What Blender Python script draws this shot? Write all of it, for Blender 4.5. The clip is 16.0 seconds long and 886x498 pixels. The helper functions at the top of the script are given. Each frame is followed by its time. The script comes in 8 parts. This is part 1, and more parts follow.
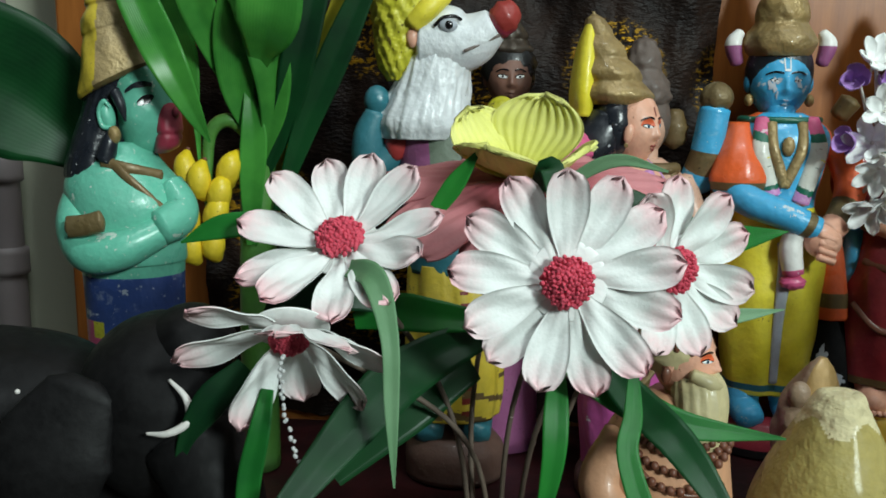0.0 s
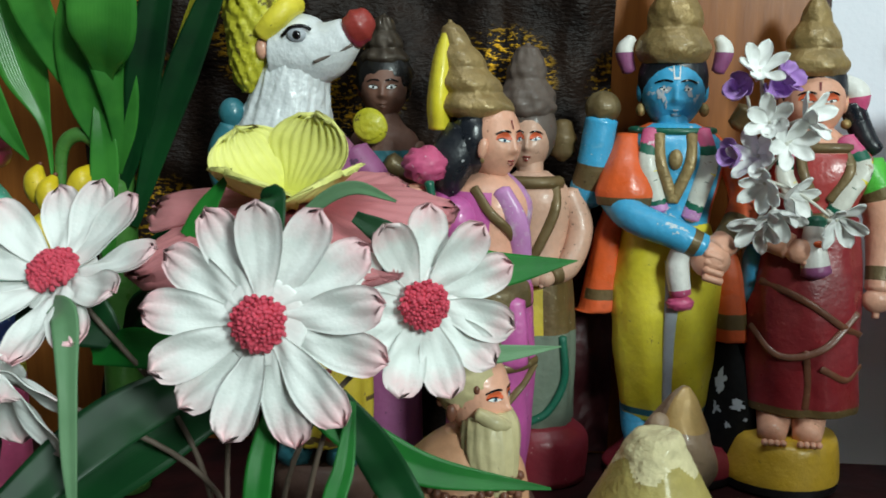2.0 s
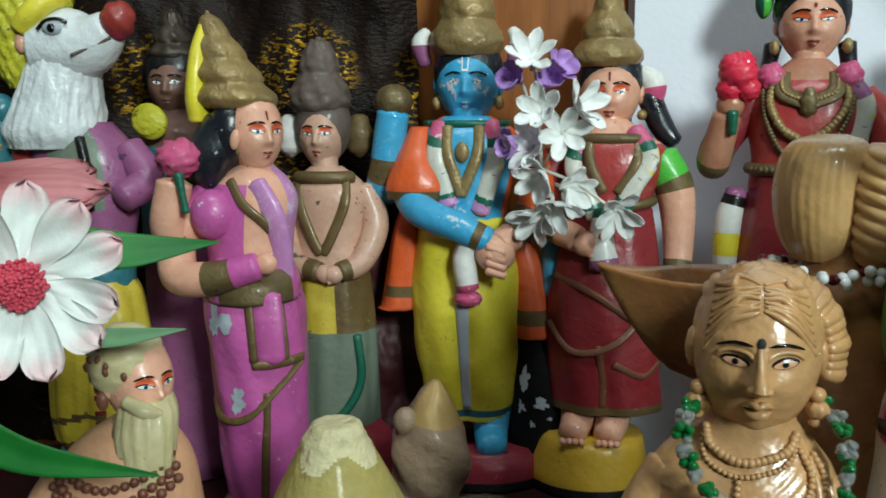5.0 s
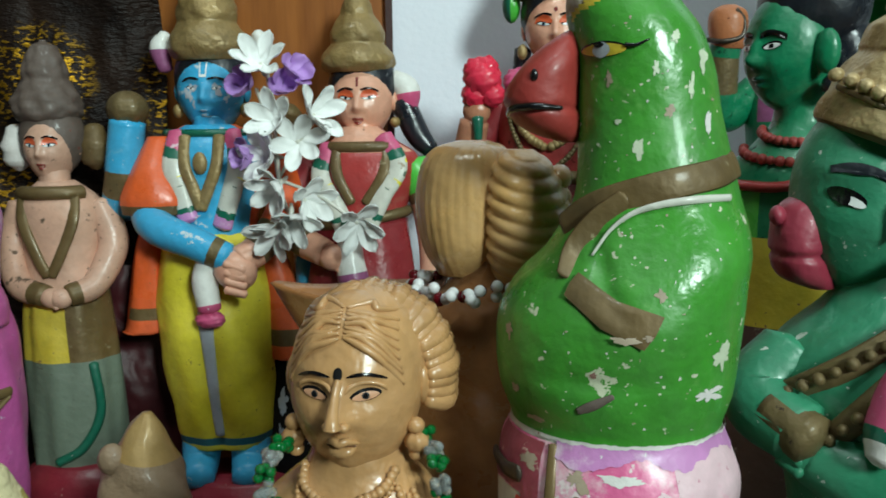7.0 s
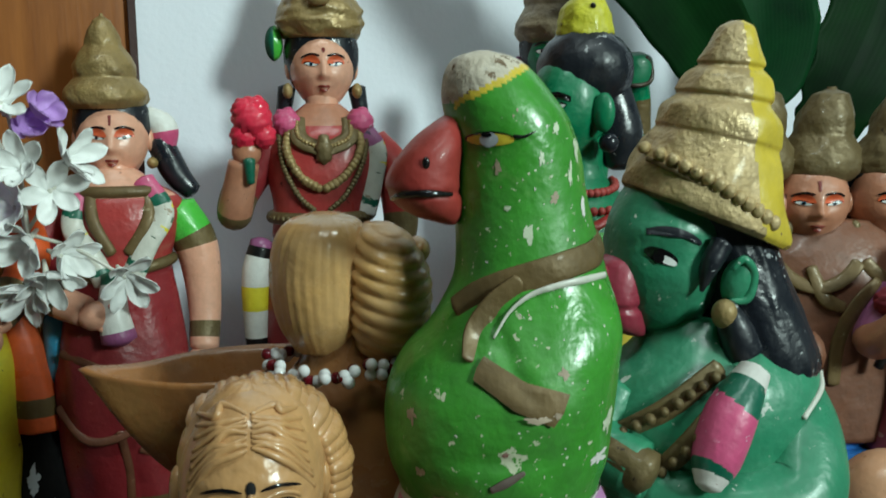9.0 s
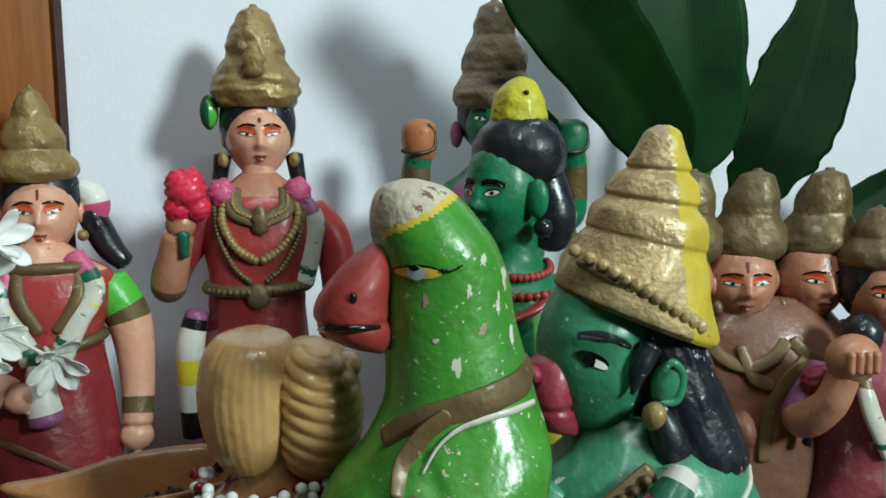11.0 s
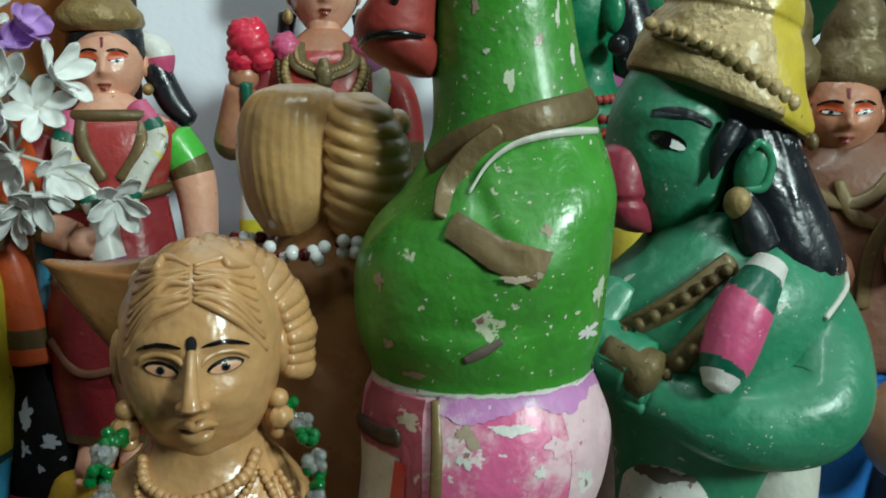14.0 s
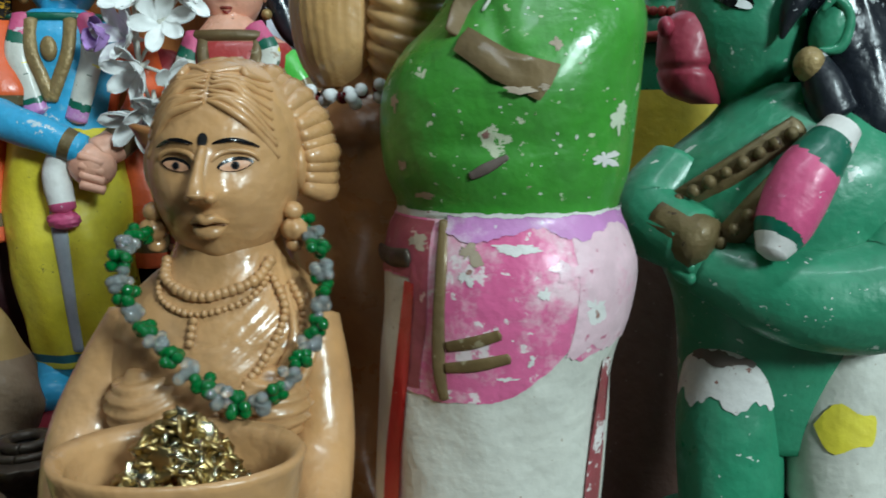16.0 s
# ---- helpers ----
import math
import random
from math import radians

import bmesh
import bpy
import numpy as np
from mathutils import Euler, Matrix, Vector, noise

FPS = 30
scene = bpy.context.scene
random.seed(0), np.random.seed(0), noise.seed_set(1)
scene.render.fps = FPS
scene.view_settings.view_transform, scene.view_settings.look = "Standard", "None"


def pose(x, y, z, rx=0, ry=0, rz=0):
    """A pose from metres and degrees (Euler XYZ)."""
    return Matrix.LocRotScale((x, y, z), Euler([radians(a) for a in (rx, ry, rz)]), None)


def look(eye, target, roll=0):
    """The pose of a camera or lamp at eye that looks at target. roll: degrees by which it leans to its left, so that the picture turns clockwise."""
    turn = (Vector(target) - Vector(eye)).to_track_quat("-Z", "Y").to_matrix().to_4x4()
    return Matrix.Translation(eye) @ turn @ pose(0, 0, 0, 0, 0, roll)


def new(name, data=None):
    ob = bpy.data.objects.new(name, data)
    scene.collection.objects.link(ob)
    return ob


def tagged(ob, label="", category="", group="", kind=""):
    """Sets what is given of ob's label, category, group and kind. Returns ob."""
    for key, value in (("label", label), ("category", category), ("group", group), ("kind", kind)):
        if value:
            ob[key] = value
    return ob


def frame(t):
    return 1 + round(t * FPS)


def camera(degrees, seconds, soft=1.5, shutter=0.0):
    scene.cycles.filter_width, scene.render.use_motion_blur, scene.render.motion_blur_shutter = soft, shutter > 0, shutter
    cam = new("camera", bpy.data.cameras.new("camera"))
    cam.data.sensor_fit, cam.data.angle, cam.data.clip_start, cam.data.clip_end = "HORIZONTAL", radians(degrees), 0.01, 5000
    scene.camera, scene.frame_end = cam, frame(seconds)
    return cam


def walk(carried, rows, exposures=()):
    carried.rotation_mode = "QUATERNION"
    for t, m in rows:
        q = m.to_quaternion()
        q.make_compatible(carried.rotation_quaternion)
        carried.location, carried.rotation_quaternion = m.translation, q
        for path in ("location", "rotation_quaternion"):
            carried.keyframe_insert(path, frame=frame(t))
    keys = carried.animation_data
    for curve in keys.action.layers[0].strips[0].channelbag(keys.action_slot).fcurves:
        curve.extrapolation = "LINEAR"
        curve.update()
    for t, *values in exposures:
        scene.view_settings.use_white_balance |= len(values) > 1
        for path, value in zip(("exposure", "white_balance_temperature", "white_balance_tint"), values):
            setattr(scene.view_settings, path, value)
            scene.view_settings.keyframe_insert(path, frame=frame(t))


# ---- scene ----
cam = camera(55.1, 16.0, 1.7, 0.3)
PATH = [
    (0, (0.019, 0.023, 0.248), (-0.049, 1.988, -0.115), 0.7),
    (0.5, (0.034, 0.024, 0.25), (-0.033, 1.989, -0.114), 0.7),
    (1, (0.067, 0.04, 0.254), (-0.016, 2.005, -0.109), 0.7),
    (1.5, (0.091, 0.049, 0.253), (-0.03, 2.012, -0.111), 0.4),
    (2, (0.116, 0.051, 0.256), (-0.041, 2.011, -0.111), 0.4),
    (2.5, (0.14, 0.056, 0.256), (-0.042, 2.014, -0.11), 0.2),
    (3, (0.166, 0.056, 0.259), (-0.036, 2.011, -0.114), 0.3),
    (3.5, (0.19, 0.061, 0.256), (-0.013, 2.017, -0.112), 0.0),
    (5.8, (0.27, 0.077, 0.238), (0.127, 2.05, -0.06), -0.6),
    (6, (0.278, 0.081, 0.238), (0.152, 2.055, -0.057), -0.7),
    (6.5, (0.303, 0.09, 0.239), (0.251, 2.066, -0.061), -0.7),
    (7, (0.321, 0.095, 0.24), (0.391, 2.071, -0.065), -0.7),
    (7.5, (0.31, 0.1, 0.243), (0.515, 2.064, -0.07), -0.8),
    (8, (0.279, 0.11, 0.241), (0.67, 2.046, -0.074), -0.4),
    (8.5, (0.277, 0.113, 0.248), (0.907, 1.985, -0.066), -0.3),
    (9, (0.273, 0.11, 0.26), (1.064, 1.921, -0.044), -0.3),
    (9.5, (0.262, 0.109, 0.284), (1.108, 1.9, 0.006), -0.2),
    (9.7, (0.263, 0.11, 0.288), (1.118, 1.898, 0.02), -0.2),
    (11.8, (0.289, 0.112, 0.285), (1.206, 1.869, 0.018), -0.3),
    (12, (0.291, 0.11, 0.28), (1.198, 1.873, 0.012), -0.3),
    (12.5, (0.297, 0.109, 0.271), (1.166, 1.89, -0.003), -0.5),
    (13, (0.29, 0.111, 0.254), (1.114, 1.91, -0.037), -0.6),
    (13.5, (0.289, 0.116, 0.239), (1.064, 1.933, -0.071), -0.3),
    (14, (0.291, 0.119, 0.226), (1.012, 1.956, -0.094), -0.5),
    (14.5, (0.282, 0.112, 0.213), (0.876, 1.994, -0.109), -0.8),
    (15, (0.279, 0.108, 0.198), (0.736, 2.027, -0.132), -0.6),
    (15.5, (0.295, 0.107, 0.192), (0.687, 2.037, -0.157), -0.1),
    (16, (0.32, 0.104, 0.189), (0.674, 2.045, -0.139), -0.3),
]
EXPOSURES = [
    (0, 0.04, 6500, 11),
    (2, -0.05, 6500, 10),
    (3.5, -0.1, 6400, 9),
    (6.5, -0.08, 6400, 6),
    (7.5, -0.20, 6400, 3),
    (8, -0.24, 6400, 2),
    (8.5, -0.10, 6400, 2),
    (9, -0.24, 6400, 1),
    (9.5, -0.18, 6400, 4),
    (12, -0.15, 6500, 9),
    (13, -0.18, 6500, 7),
    (14, -0.25, 6400, 3),
    (14.5, -0.10, 6300, 7),
    (15.5, -0.08, 6000, 11),
    (16, -0.12, 6000, 9),
]
walk(cam, [(t, look(eye, target, roll)) for t, eye, target, roll in PATH], EXPOSURES)

# ---- light ----
world = bpy.data.worlds.new("room_dusk")
scene.world = world
world.use_nodes = True
world.node_tree.nodes["Background"].inputs[0].default_value = (0.75, 0.85, 1.0, 1)
world.node_tree.nodes["Background"].inputs[1].default_value = 0.003


def area_lamp(name, eye, target, sx, sy, watts, rgb):
    data = bpy.data.lights.new(name, "AREA")
    data.shape, data.size, data.size_y, data.energy, data.color = "RECTANGLE", sx, sy, watts, rgb
    ob = new(name, data)
    ob.matrix_world = look(eye, target)
    return ob


area_lamp("wall_lamp", (1.12, -1.18, 0.96), (0.25, 0.5, 0.18), 0.36, 0.36, 33, (0.845, 1.0, 0.965))
area_lamp("ceiling_tube", (0.30, -0.22, 1.70), (0.30, 0.50, 0.20), 1.1, 0.06, 11.0, (0.88, 1.0, 1.0))


# ---- materials ----
def lin(r, g, b):
    return tuple(((c / 255 + 0.055) / 1.055) ** 2.4 if c > 10 else c / 255 / 12.92 for c in (r, g, b)) + (1.0,)


MATS = {}


def nodes_of(name):
    m = bpy.data.materials.new(name)
    m.use_nodes = True
    nt = m.node_tree
    return m, nt, nt.nodes["Principled BSDF"], nt.nodes.new, nt.links.new


def mixed(nt, fac, a, b):
    """A colour mix; each of fac, a, b is a socket or a value."""
    n = nt.nodes.new("ShaderNodeMix")
    n.data_type = "RGBA"
    for sock, val in ((n.inputs["Factor"], fac), (n.inputs["A"], a), (n.inputs["B"], b)):
        if isinstance(val, bpy.types.NodeSocket):
            nt.links.new(val, sock)
        else:
            sock.default_value = val
    return n.outputs["Result"]


def noise_fac(nt, vec, scale, lo, hi, detail=4.0, rough=0.6, kind="ShaderNodeTexNoise"):
    t = nt.nodes.new(kind)
    t.inputs["Scale"].default_value = scale
    if kind == "ShaderNodeTexNoise":
        t.inputs["Detail"].default_value, t.inputs["Roughness"].default_value = detail, rough
    nt.links.new(vec, t.inputs["Vector"])
    r = nt.nodes.new("ShaderNodeMapRange")
    r.inputs["From Min"].default_value, r.inputs["From Max"].default_value = lo, hi
    nt.links.new(t.outputs[0], r.inputs["Value"])
    return r.outputs["Result"], t.outputs[0]


def add_bump(nt, bsdf, height, dist, strength=0.5, prev=None):
    b = nt.nodes.new("ShaderNodeBump")
    b.inputs["Strength"].default_value, b.inputs["Distance"].default_value = strength, dist
    nt.links.new(height, b.inputs["Height"])
    if prev:
        nt.links.new(prev, b.inputs["Normal"])
    nt.links.new(b.outputs[0], bsdf.inputs["Normal"])
    return b.outputs[0]


def paint(name, rgb, rough=0.3, chip=0.0, under=(205, 196, 186), metal=0.0, grime=0.35, dark=0.55, bump=0.0006, grain=260, coat=0.12, spec=0.5, fade=0.0, pale=(226, 214, 212)):
    """Enamel or distemper on clay: a hand-brushed colour, grime in the blotches, and flakes where the ground shows."""
    m, nt, bsdf, add, link = nodes_of(name)
    vec = add("ShaderNodeTexCoord").outputs["Object"]
    base = lin(*rgb)
    shade = tuple(c * dark for c in base[:3]) + (1,)
    f1, _ = noise_fac(nt, vec, 38, 0.42, 0.75)
    mul = add("ShaderNodeMath")
    mul.operation = "MULTIPLY"
    link(f1, mul.inputs[0])
    mul.inputs[1].default_value = grime
    col = mixed(nt, mul.outputs[0], base, shade)
    grey = sum(base[:3]) / 3
    f0, _ = noise_fac(nt, vec, 17, 0.40, 0.72, 6, 0.7)
    mul0 = add("ShaderNodeMath")
    mul0.operation = "MULTIPLY"
    link(f0, mul0.inputs[0])
    mul0.inputs[1].default_value = 0.45 * grime + 0.05
    col = mixed(nt, mul0.outputs[0], col, tuple(c * 0.55 + grey * 0.42 + 0.02 for c in base[:3]) + (1,))
    f2, raw2 = noise_fac(nt, vec, grain, 0.35, 0.7, 3)
    mul2 = add("ShaderNodeMath")
    mul2.operation = "MULTIPLY"
    link(f2, mul2.inputs[0])
    mul2.inputs[1].default_value = 0.3
    col = mixed(nt, mul2.outputs[0], col, tuple(min(1, c * 1.3 + 0.012) for c in base[:3]) + (1,))
    if fade > 0:
        f7, _ = noise_fac(nt, vec, 64, 0.66 - 0.22 * fade, 0.80 - 0.22 * fade, 8, 0.72)
        mul7 = add("ShaderNodeMath")
        mul7.operation = "MULTIPLY"
        link(f7, mul7.inputs[0])
        mul7.inputs[1].default_value = 0.85
        col = mixed(nt, mul7.outputs[0], col, lin(*pale))
    _, raw6 = noise_fac(nt, vec, 52, 0.3, 0.7, 5)
    worn = add("ShaderNodeMapRange")
    worn.inputs["From Min"].default_value, worn.inputs["From Max"].default_value = 0.35, 0.68
    worn.inputs["To Min"].default_value, worn.inputs["To Max"].default_value = max(0.08, rough - 0.1), min(0.9, rough + 0.25)
    link(raw6, worn.inputs["Value"])
    if chip > 0:
        big, _ = noise_fac(nt, vec, 85, 0.70 - 0.13 * chip, 0.71 - 0.13 * chip, 6, 0.68)
        small, _ = noise_fac(nt, vec, 330, 0.735 - 0.12 * chip, 0.75 - 0.12 * chip, 3, 0.6)
        top = add("ShaderNodeMath")
        top.operation = "MAXIMUM"
        link(big, top.inputs[0])
        link(small, top.inputs[1])
        f3 = top.outputs[0]
        col = mixed(nt, f3, col, lin(*under))
        rmix = add("ShaderNodeMath")
        rmix.operation = "MAXIMUM"
        link(worn.outputs[0], rmix.inputs[0])
        flat = add("ShaderNodeMath")
        flat.operation = "MULTIPLY"
        link(f3, flat.inputs[0])
        flat.inputs[1].default_value = 0.8
        link(flat.outputs[0], rmix.inputs[1])
        link(rmix.outputs[0], bsdf.inputs["Roughness"])
    else:
        link(worn.outputs[0], bsdf.inputs["Roughness"])
    link(col, bsdf.inputs["Base Color"])
    bsdf.inputs["Metallic"].default_value = metal
    bsdf.inputs["Specular IOR Level"].default_value = spec
    bsdf.inputs["Coat Weight"].default_value = coat
    bsdf.inputs["Coat Roughness"].default_value = 0.12
    b1 = add_bump(nt, bsdf, raw2, bump, 0.45)
    _, raw5 = noise_fac(nt, vec, 75, 0.3, 0.7, 3)
    add_bump(nt, bsdf, raw5, bump * 3, 0.5, b1)
    MATS[name] = m
    return m


paint("gold", (156, 130, 80), 0.44, 0.12, (92, 72, 48), metal=0.3, dark=0.35, grime=0.7, grain=420, bump=0.0012)
paint("gold_dull", (112, 94, 58), 0.48, 0.2, (70, 55, 40), metal=0.3, bump=0.001, dark=0.4, grime=0.6)
paint("gold_brown", (112, 90, 52), 0.48, 0.36, (150, 136, 104), metal=0.25, dark=0.4, grime=0.6)
paint("sash_brown", (112, 66, 44), 0.42, 0.3, (140, 100, 76), dark=0.5, grime=0.7)
paint("gold_pale", (186, 160, 112), 0.42, 0.2, (112, 90, 60), metal=0.25, dark=0.38, grime=0.75, grain=420, bump=0.0014)
paint("grey_brown", (98, 84, 76), 0.55, 0.2, (120, 70, 60), dark=0.5)
paint("skin", (226, 166, 138), 0.33, 0.16, (176, 122, 100), dark=0.72, grime=0.5)
paint("skin_worn", (205, 160, 136), 0.4, 0.5, (104, 82, 66), dark=0.6, grime=0.5)
paint("skin_dark", (188, 126, 96), 0.36, 0.16, (110, 70, 54), dark=0.55, grime=0.6)
# worn skin of the three-headed bust with the shade on its torso mixed in
paint("chest_shaded", (128, 82, 60), 0.42, 0.25, (92, 60, 48), dark=0.5, grime=0.8)
paint("fist_tan", (186, 112, 66), 0.45, 0.3, (120, 60, 44), dark=0.6, grime=0.6)
paint("knit_brown", (138, 120, 92), 0.6, 0.3, (96, 80, 62), dark=0.5, grime=0.8, bump=0.002)
paint("skin_brown", (120, 84, 70), 0.5, 0.4, (60, 44, 36))
paint("hair", (24, 28, 36), 0.3, 0.34, (170, 172, 174))
paint("black", (16, 15, 16), 0.35)
paint("white", (228, 226, 220), 0.4)
paint("eye_white", (232, 232, 230), 0.2, grime=0.0)
paint("eye_dark", (14, 12, 14), 0.12, grime=0.0)
paint("iris_blue", (60, 110, 138), 0.15, grime=0.0)
paint("cap_worn", (198, 186, 166), 0.6, 0.62, (112, 92, 70), dark=0.5, grime=0.9, bump=0.0018)
paint("iris_grey", (58, 58, 60), 0.2, grime=0.0)
paint("lid_orange", (222, 96, 52), 0.35)
paint("lip", (140, 54, 44), 0.3)
paint("tilak", (120, 36, 30), 0.35)
paint("blue", (62, 166, 212), 0.32, 0.36, (196, 208, 214), dark=0.6, fade=0.25, pale=(150, 196, 214))
paint("orange", (230, 96, 40), 0.36, 0.14, (170, 110, 60), dark=0.7, grime=0.5)
paint("yellow", (232, 214, 52), 0.4, 0.06, (150, 130, 60), dark=0.75)
paint("yellow_worn", (208, 182, 54), 0.4, 0.3, (140, 112, 70))
paint("magenta", (196, 88, 160), 0.35, 0.2, (212, 200, 214), dark=0.7, grime=0.5, fade=0.2, pale=(206, 150, 188))
paint("pink", (206, 84, 128), 0.38, 0.35, (222, 190, 200), dark=0.6, fade=0.35, pale=(220, 160, 180))
paint("mauve", (194, 130, 186), 0.4, 0.4, (216, 205, 210), fade=0.6, pale=(222, 208, 212))
paint("pink_worn", (214, 100, 146), 0.36, 0.62, (226, 206, 206), dark=0.8, fade=0.75, pale=(228, 200, 204))
paint("rose_red", (226, 40, 72), 0.3, 0.0, dark=0.7)
paint("maroon", (134, 36, 42), 0.36, 0.2, (160, 84, 80), dark=0.5, fade=0.15, pale=(150, 70, 66))
paint("maroon_red", (170, 54, 52), 0.36, 0.2, (104, 36, 34), dark=0.55, fade=0.35, pale=(176, 110, 92))
paint("leaf_green_paint", (84, 188, 66), 0.28, 0.1, (190, 180, 160), dark=0.7)
paint("parrot_green", (66, 148, 42), 0.34, 0.36, (196, 200, 170), dark=0.55, grime=0.9, coat=0.16, fade=0.30, pale=(112, 168, 84))
paint("pink_pale", (222, 186, 194), 0.45, 0.6, (190, 120, 140), dark=0.75, grime=0.7, fade=0.4, pale=(214, 140, 166))
paint("maroon_pink", (150, 62, 76), 0.42, 0.4, (190, 150, 140), dark=0.6, grime=0.7, fade=0.3, pale=(176, 120, 116))
paint("thigh_pale", (168, 150, 128), 0.6, 0.4, (206, 200, 186), dark=0.7, grime=0.7)
paint("flake_pale", (198, 208, 178), 0.5, 0.4, (150, 176, 120), dark=0.8, grime=0.6)
paint("flaked_red", (150, 66, 72), 0.45, 0.85, (226, 216, 212), dark=0.6, grime=0.6)
paint("beak_red", (156, 54, 48), 0.45, 0.05, (110, 40, 36), dark=0.7, coat=0.1)
paint("dark_green", (20, 96, 74), 0.35, 0.12, (170, 170, 160))
paint("idol_green", (16, 122, 80), 0.34, 0.3, (12, 44, 36), dark=0.45, grime=0.7)
paint("teal", (98, 184, 158), 0.34, 0.52, (190, 208, 196), dark=0.72, fade=0.2, pale=(140, 190, 170))
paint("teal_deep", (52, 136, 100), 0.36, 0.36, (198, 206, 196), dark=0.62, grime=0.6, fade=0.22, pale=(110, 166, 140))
paint("teal_blue", (50, 116, 128), 0.4, 0.15, (160, 180, 180))
paint("snout_pink", (150, 46, 66), 0.42, 0.1, (120, 40, 56))
paint("cobalt", (44, 70, 132), 0.45, 0.5, (160, 168, 186), fade=0.55, pale=(150, 160, 182))
paint("sky_blue", (40, 112, 190), 0.4, 0.1, (160, 180, 200))
paint("cream_white", (208, 206, 194), 0.4, 0.2, (170, 154, 134), dark=0.72, grime=0.6)
paint("grey_green", (108, 120, 104), 0.45, 0.2, (90, 92, 80))
paint("snow", (222, 226, 228), 0.4, 0.06, (150, 154, 160), dark=0.75, bump=0.0012)
paint("lemon", (196, 190, 40), 0.5, 0.5, (112, 100, 36), dark=0.6, bump=0.0015)
paint("chalk_white", (216, 211, 206), 0.55, 0.42, (150, 110, 100))
paint("flake_grey", (176, 182, 190), 0.6, 0.1, (90, 90, 96))
paint("red_stripe", (190, 36, 40), 0.3, 0.06, (220, 200, 200))
paint("lacquer_black", (13, 12, 13), 0.55, 0.0, grime=0.2, coat=0.0, bump=0.0003, spec=0.18)
paint("base_red", (132, 34, 48), 0.4, 0.15, (200, 170, 160))
paint("base_yellow", (192, 152, 40), 0.4, 0.06, (120, 90, 40))
paint("base_brown", (92, 66, 56), 0.55, 0.3, (140, 120, 105))
paint("cream_beard", (196, 182, 136), 0.45, 0.2, (150, 128, 100))
paint("bead_brown", (110, 64, 44), 0.4)
paint("clay_peach", (206, 152, 116), 0.36, 0.08, (150, 104, 80), dark=0.75)
paint("terracotta_line", (118, 78, 46), 0.3, 0.0)
paint("terracotta", (192, 144, 92), 0.30, 0.0, dark=0.55, grime=0.75, coat=0.4, grain=160, bump=0.0009)
paint("terracotta_dark", (152, 100, 54), 0.26, 0.0, dark=0.5, grime=0.7, coat=0.5, grain=160)
paint("terra_gold", (206, 160, 98), 0.30, 0.0, dark=0.55, grime=0.75, coat=0.4, grain=160)
paint("shell_cream", (146, 122, 98), 0.4, 0.1, (150, 120, 96), dark=0.7, bump=0.0012)
paint("shell_gold", (178, 144, 88), 0.38, 0.1, (206, 190, 160), metal=0.2)
paint("husk", (164, 148, 80), 0.6, 0.12, (140, 122, 70), dark=0.72, grime=0.6, bump=0.0014)
paint("husk_tip", (206, 194, 150), 0.75, 0.25, (130, 112, 70), bump=0.002)
paint("bronze_dark", (70, 60, 50), 0.45, 0.1, (120, 100, 70), metal=0.5)
paint("wire", (96, 82, 70), 0.5, 0.1)
paint("banana", (226, 196, 26), 0.3, 0.02, (110, 84, 20), dark=0.8)
paint("plum", (150, 84, 128), 0.4, 0.3, (80, 60, 84))
paint("petal_purple", (186, 144, 212), 0.55, 0.0, coat=0.0)
paint("petal_white", (240, 241, 238), 0.5, 0.0, dark=0.92, coat=0.05)
paint("fuzz", (214, 74, 96), 0.85, 0.0, dark=0.6, coat=0.0, bump=0.003, grain=900)


def cloth_petal(name, inner, outer, x0, x1, veins=0.0, dark_back=0.0):
    """Starched cloth petal: inner colour fading to the dyed tip along the petal's own length, with pressed veins."""
    m, nt, bsdf, add, link = nodes_of(name)
    vec = add("ShaderNodeTexCoord").outputs["Object"]
    sep = add("ShaderNodeSeparateXYZ")
    link(vec, sep.inputs[0])
    _, raw = noise_fac(nt, vec, 130, 0.3, 0.7, 3)
    wob = add("ShaderNodeMath")
    wob.operation = "MULTIPLY_ADD"
    link(raw, wob.inputs[0])
    wob.inputs[1].default_value = 0.012
    link(sep.outputs[0], wob.inputs[2])
    r = add("ShaderNodeMapRange")
    r.interpolation_type = "SMOOTHSTEP"
    r.inputs["From Min"].default_value, r.inputs["From Max"].default_value = x0 + 0.006, x1 + 0.006
    link(wob.outputs[0], r.inputs["Value"])
    col = mixed(nt, r.outputs[0], lin(*inner), lin(*outer))
    dirt, _ = noise_fac(nt, vec, 55, 0.5, 0.85)
    mul = add("ShaderNodeMath")
    mul.operation = "MULTIPLY"
    link(dirt, mul.inputs[0])
    mul.inputs[1].default_value = 0.45
    col = mixed(nt, mul.outputs[0], col, tuple(c * 0.66 for c in lin(*inner)[:3]) + (1,))
    link(col, bsdf.inputs["Base Color"])
    bsdf.inputs["Roughness"].default_value = 0.62
    w = add("ShaderNodeTexNoise")
    w.inputs["Scale"].default_value = 900
    link(vec, w.inputs["Vector"])
    add_bump(nt, bsdf, w.outputs[0], 0.0004, 0.4)
    MATS[name] = m


cloth_petal("daisy_cloth", (232, 235, 232), (240, 176, 183), 0.0225, 0.0395)
cloth_petal("daisy_cloth_small", (230, 235, 231), (240, 172, 179), 0.0200, 0.0355)
cloth_petal("lotus_yellow", (208, 208, 92), (230, 228, 136), 0.0, 0.03)
cloth_petal("lotus_pink", (168, 84, 92), (200, 128, 132), 0.012, 0.045)


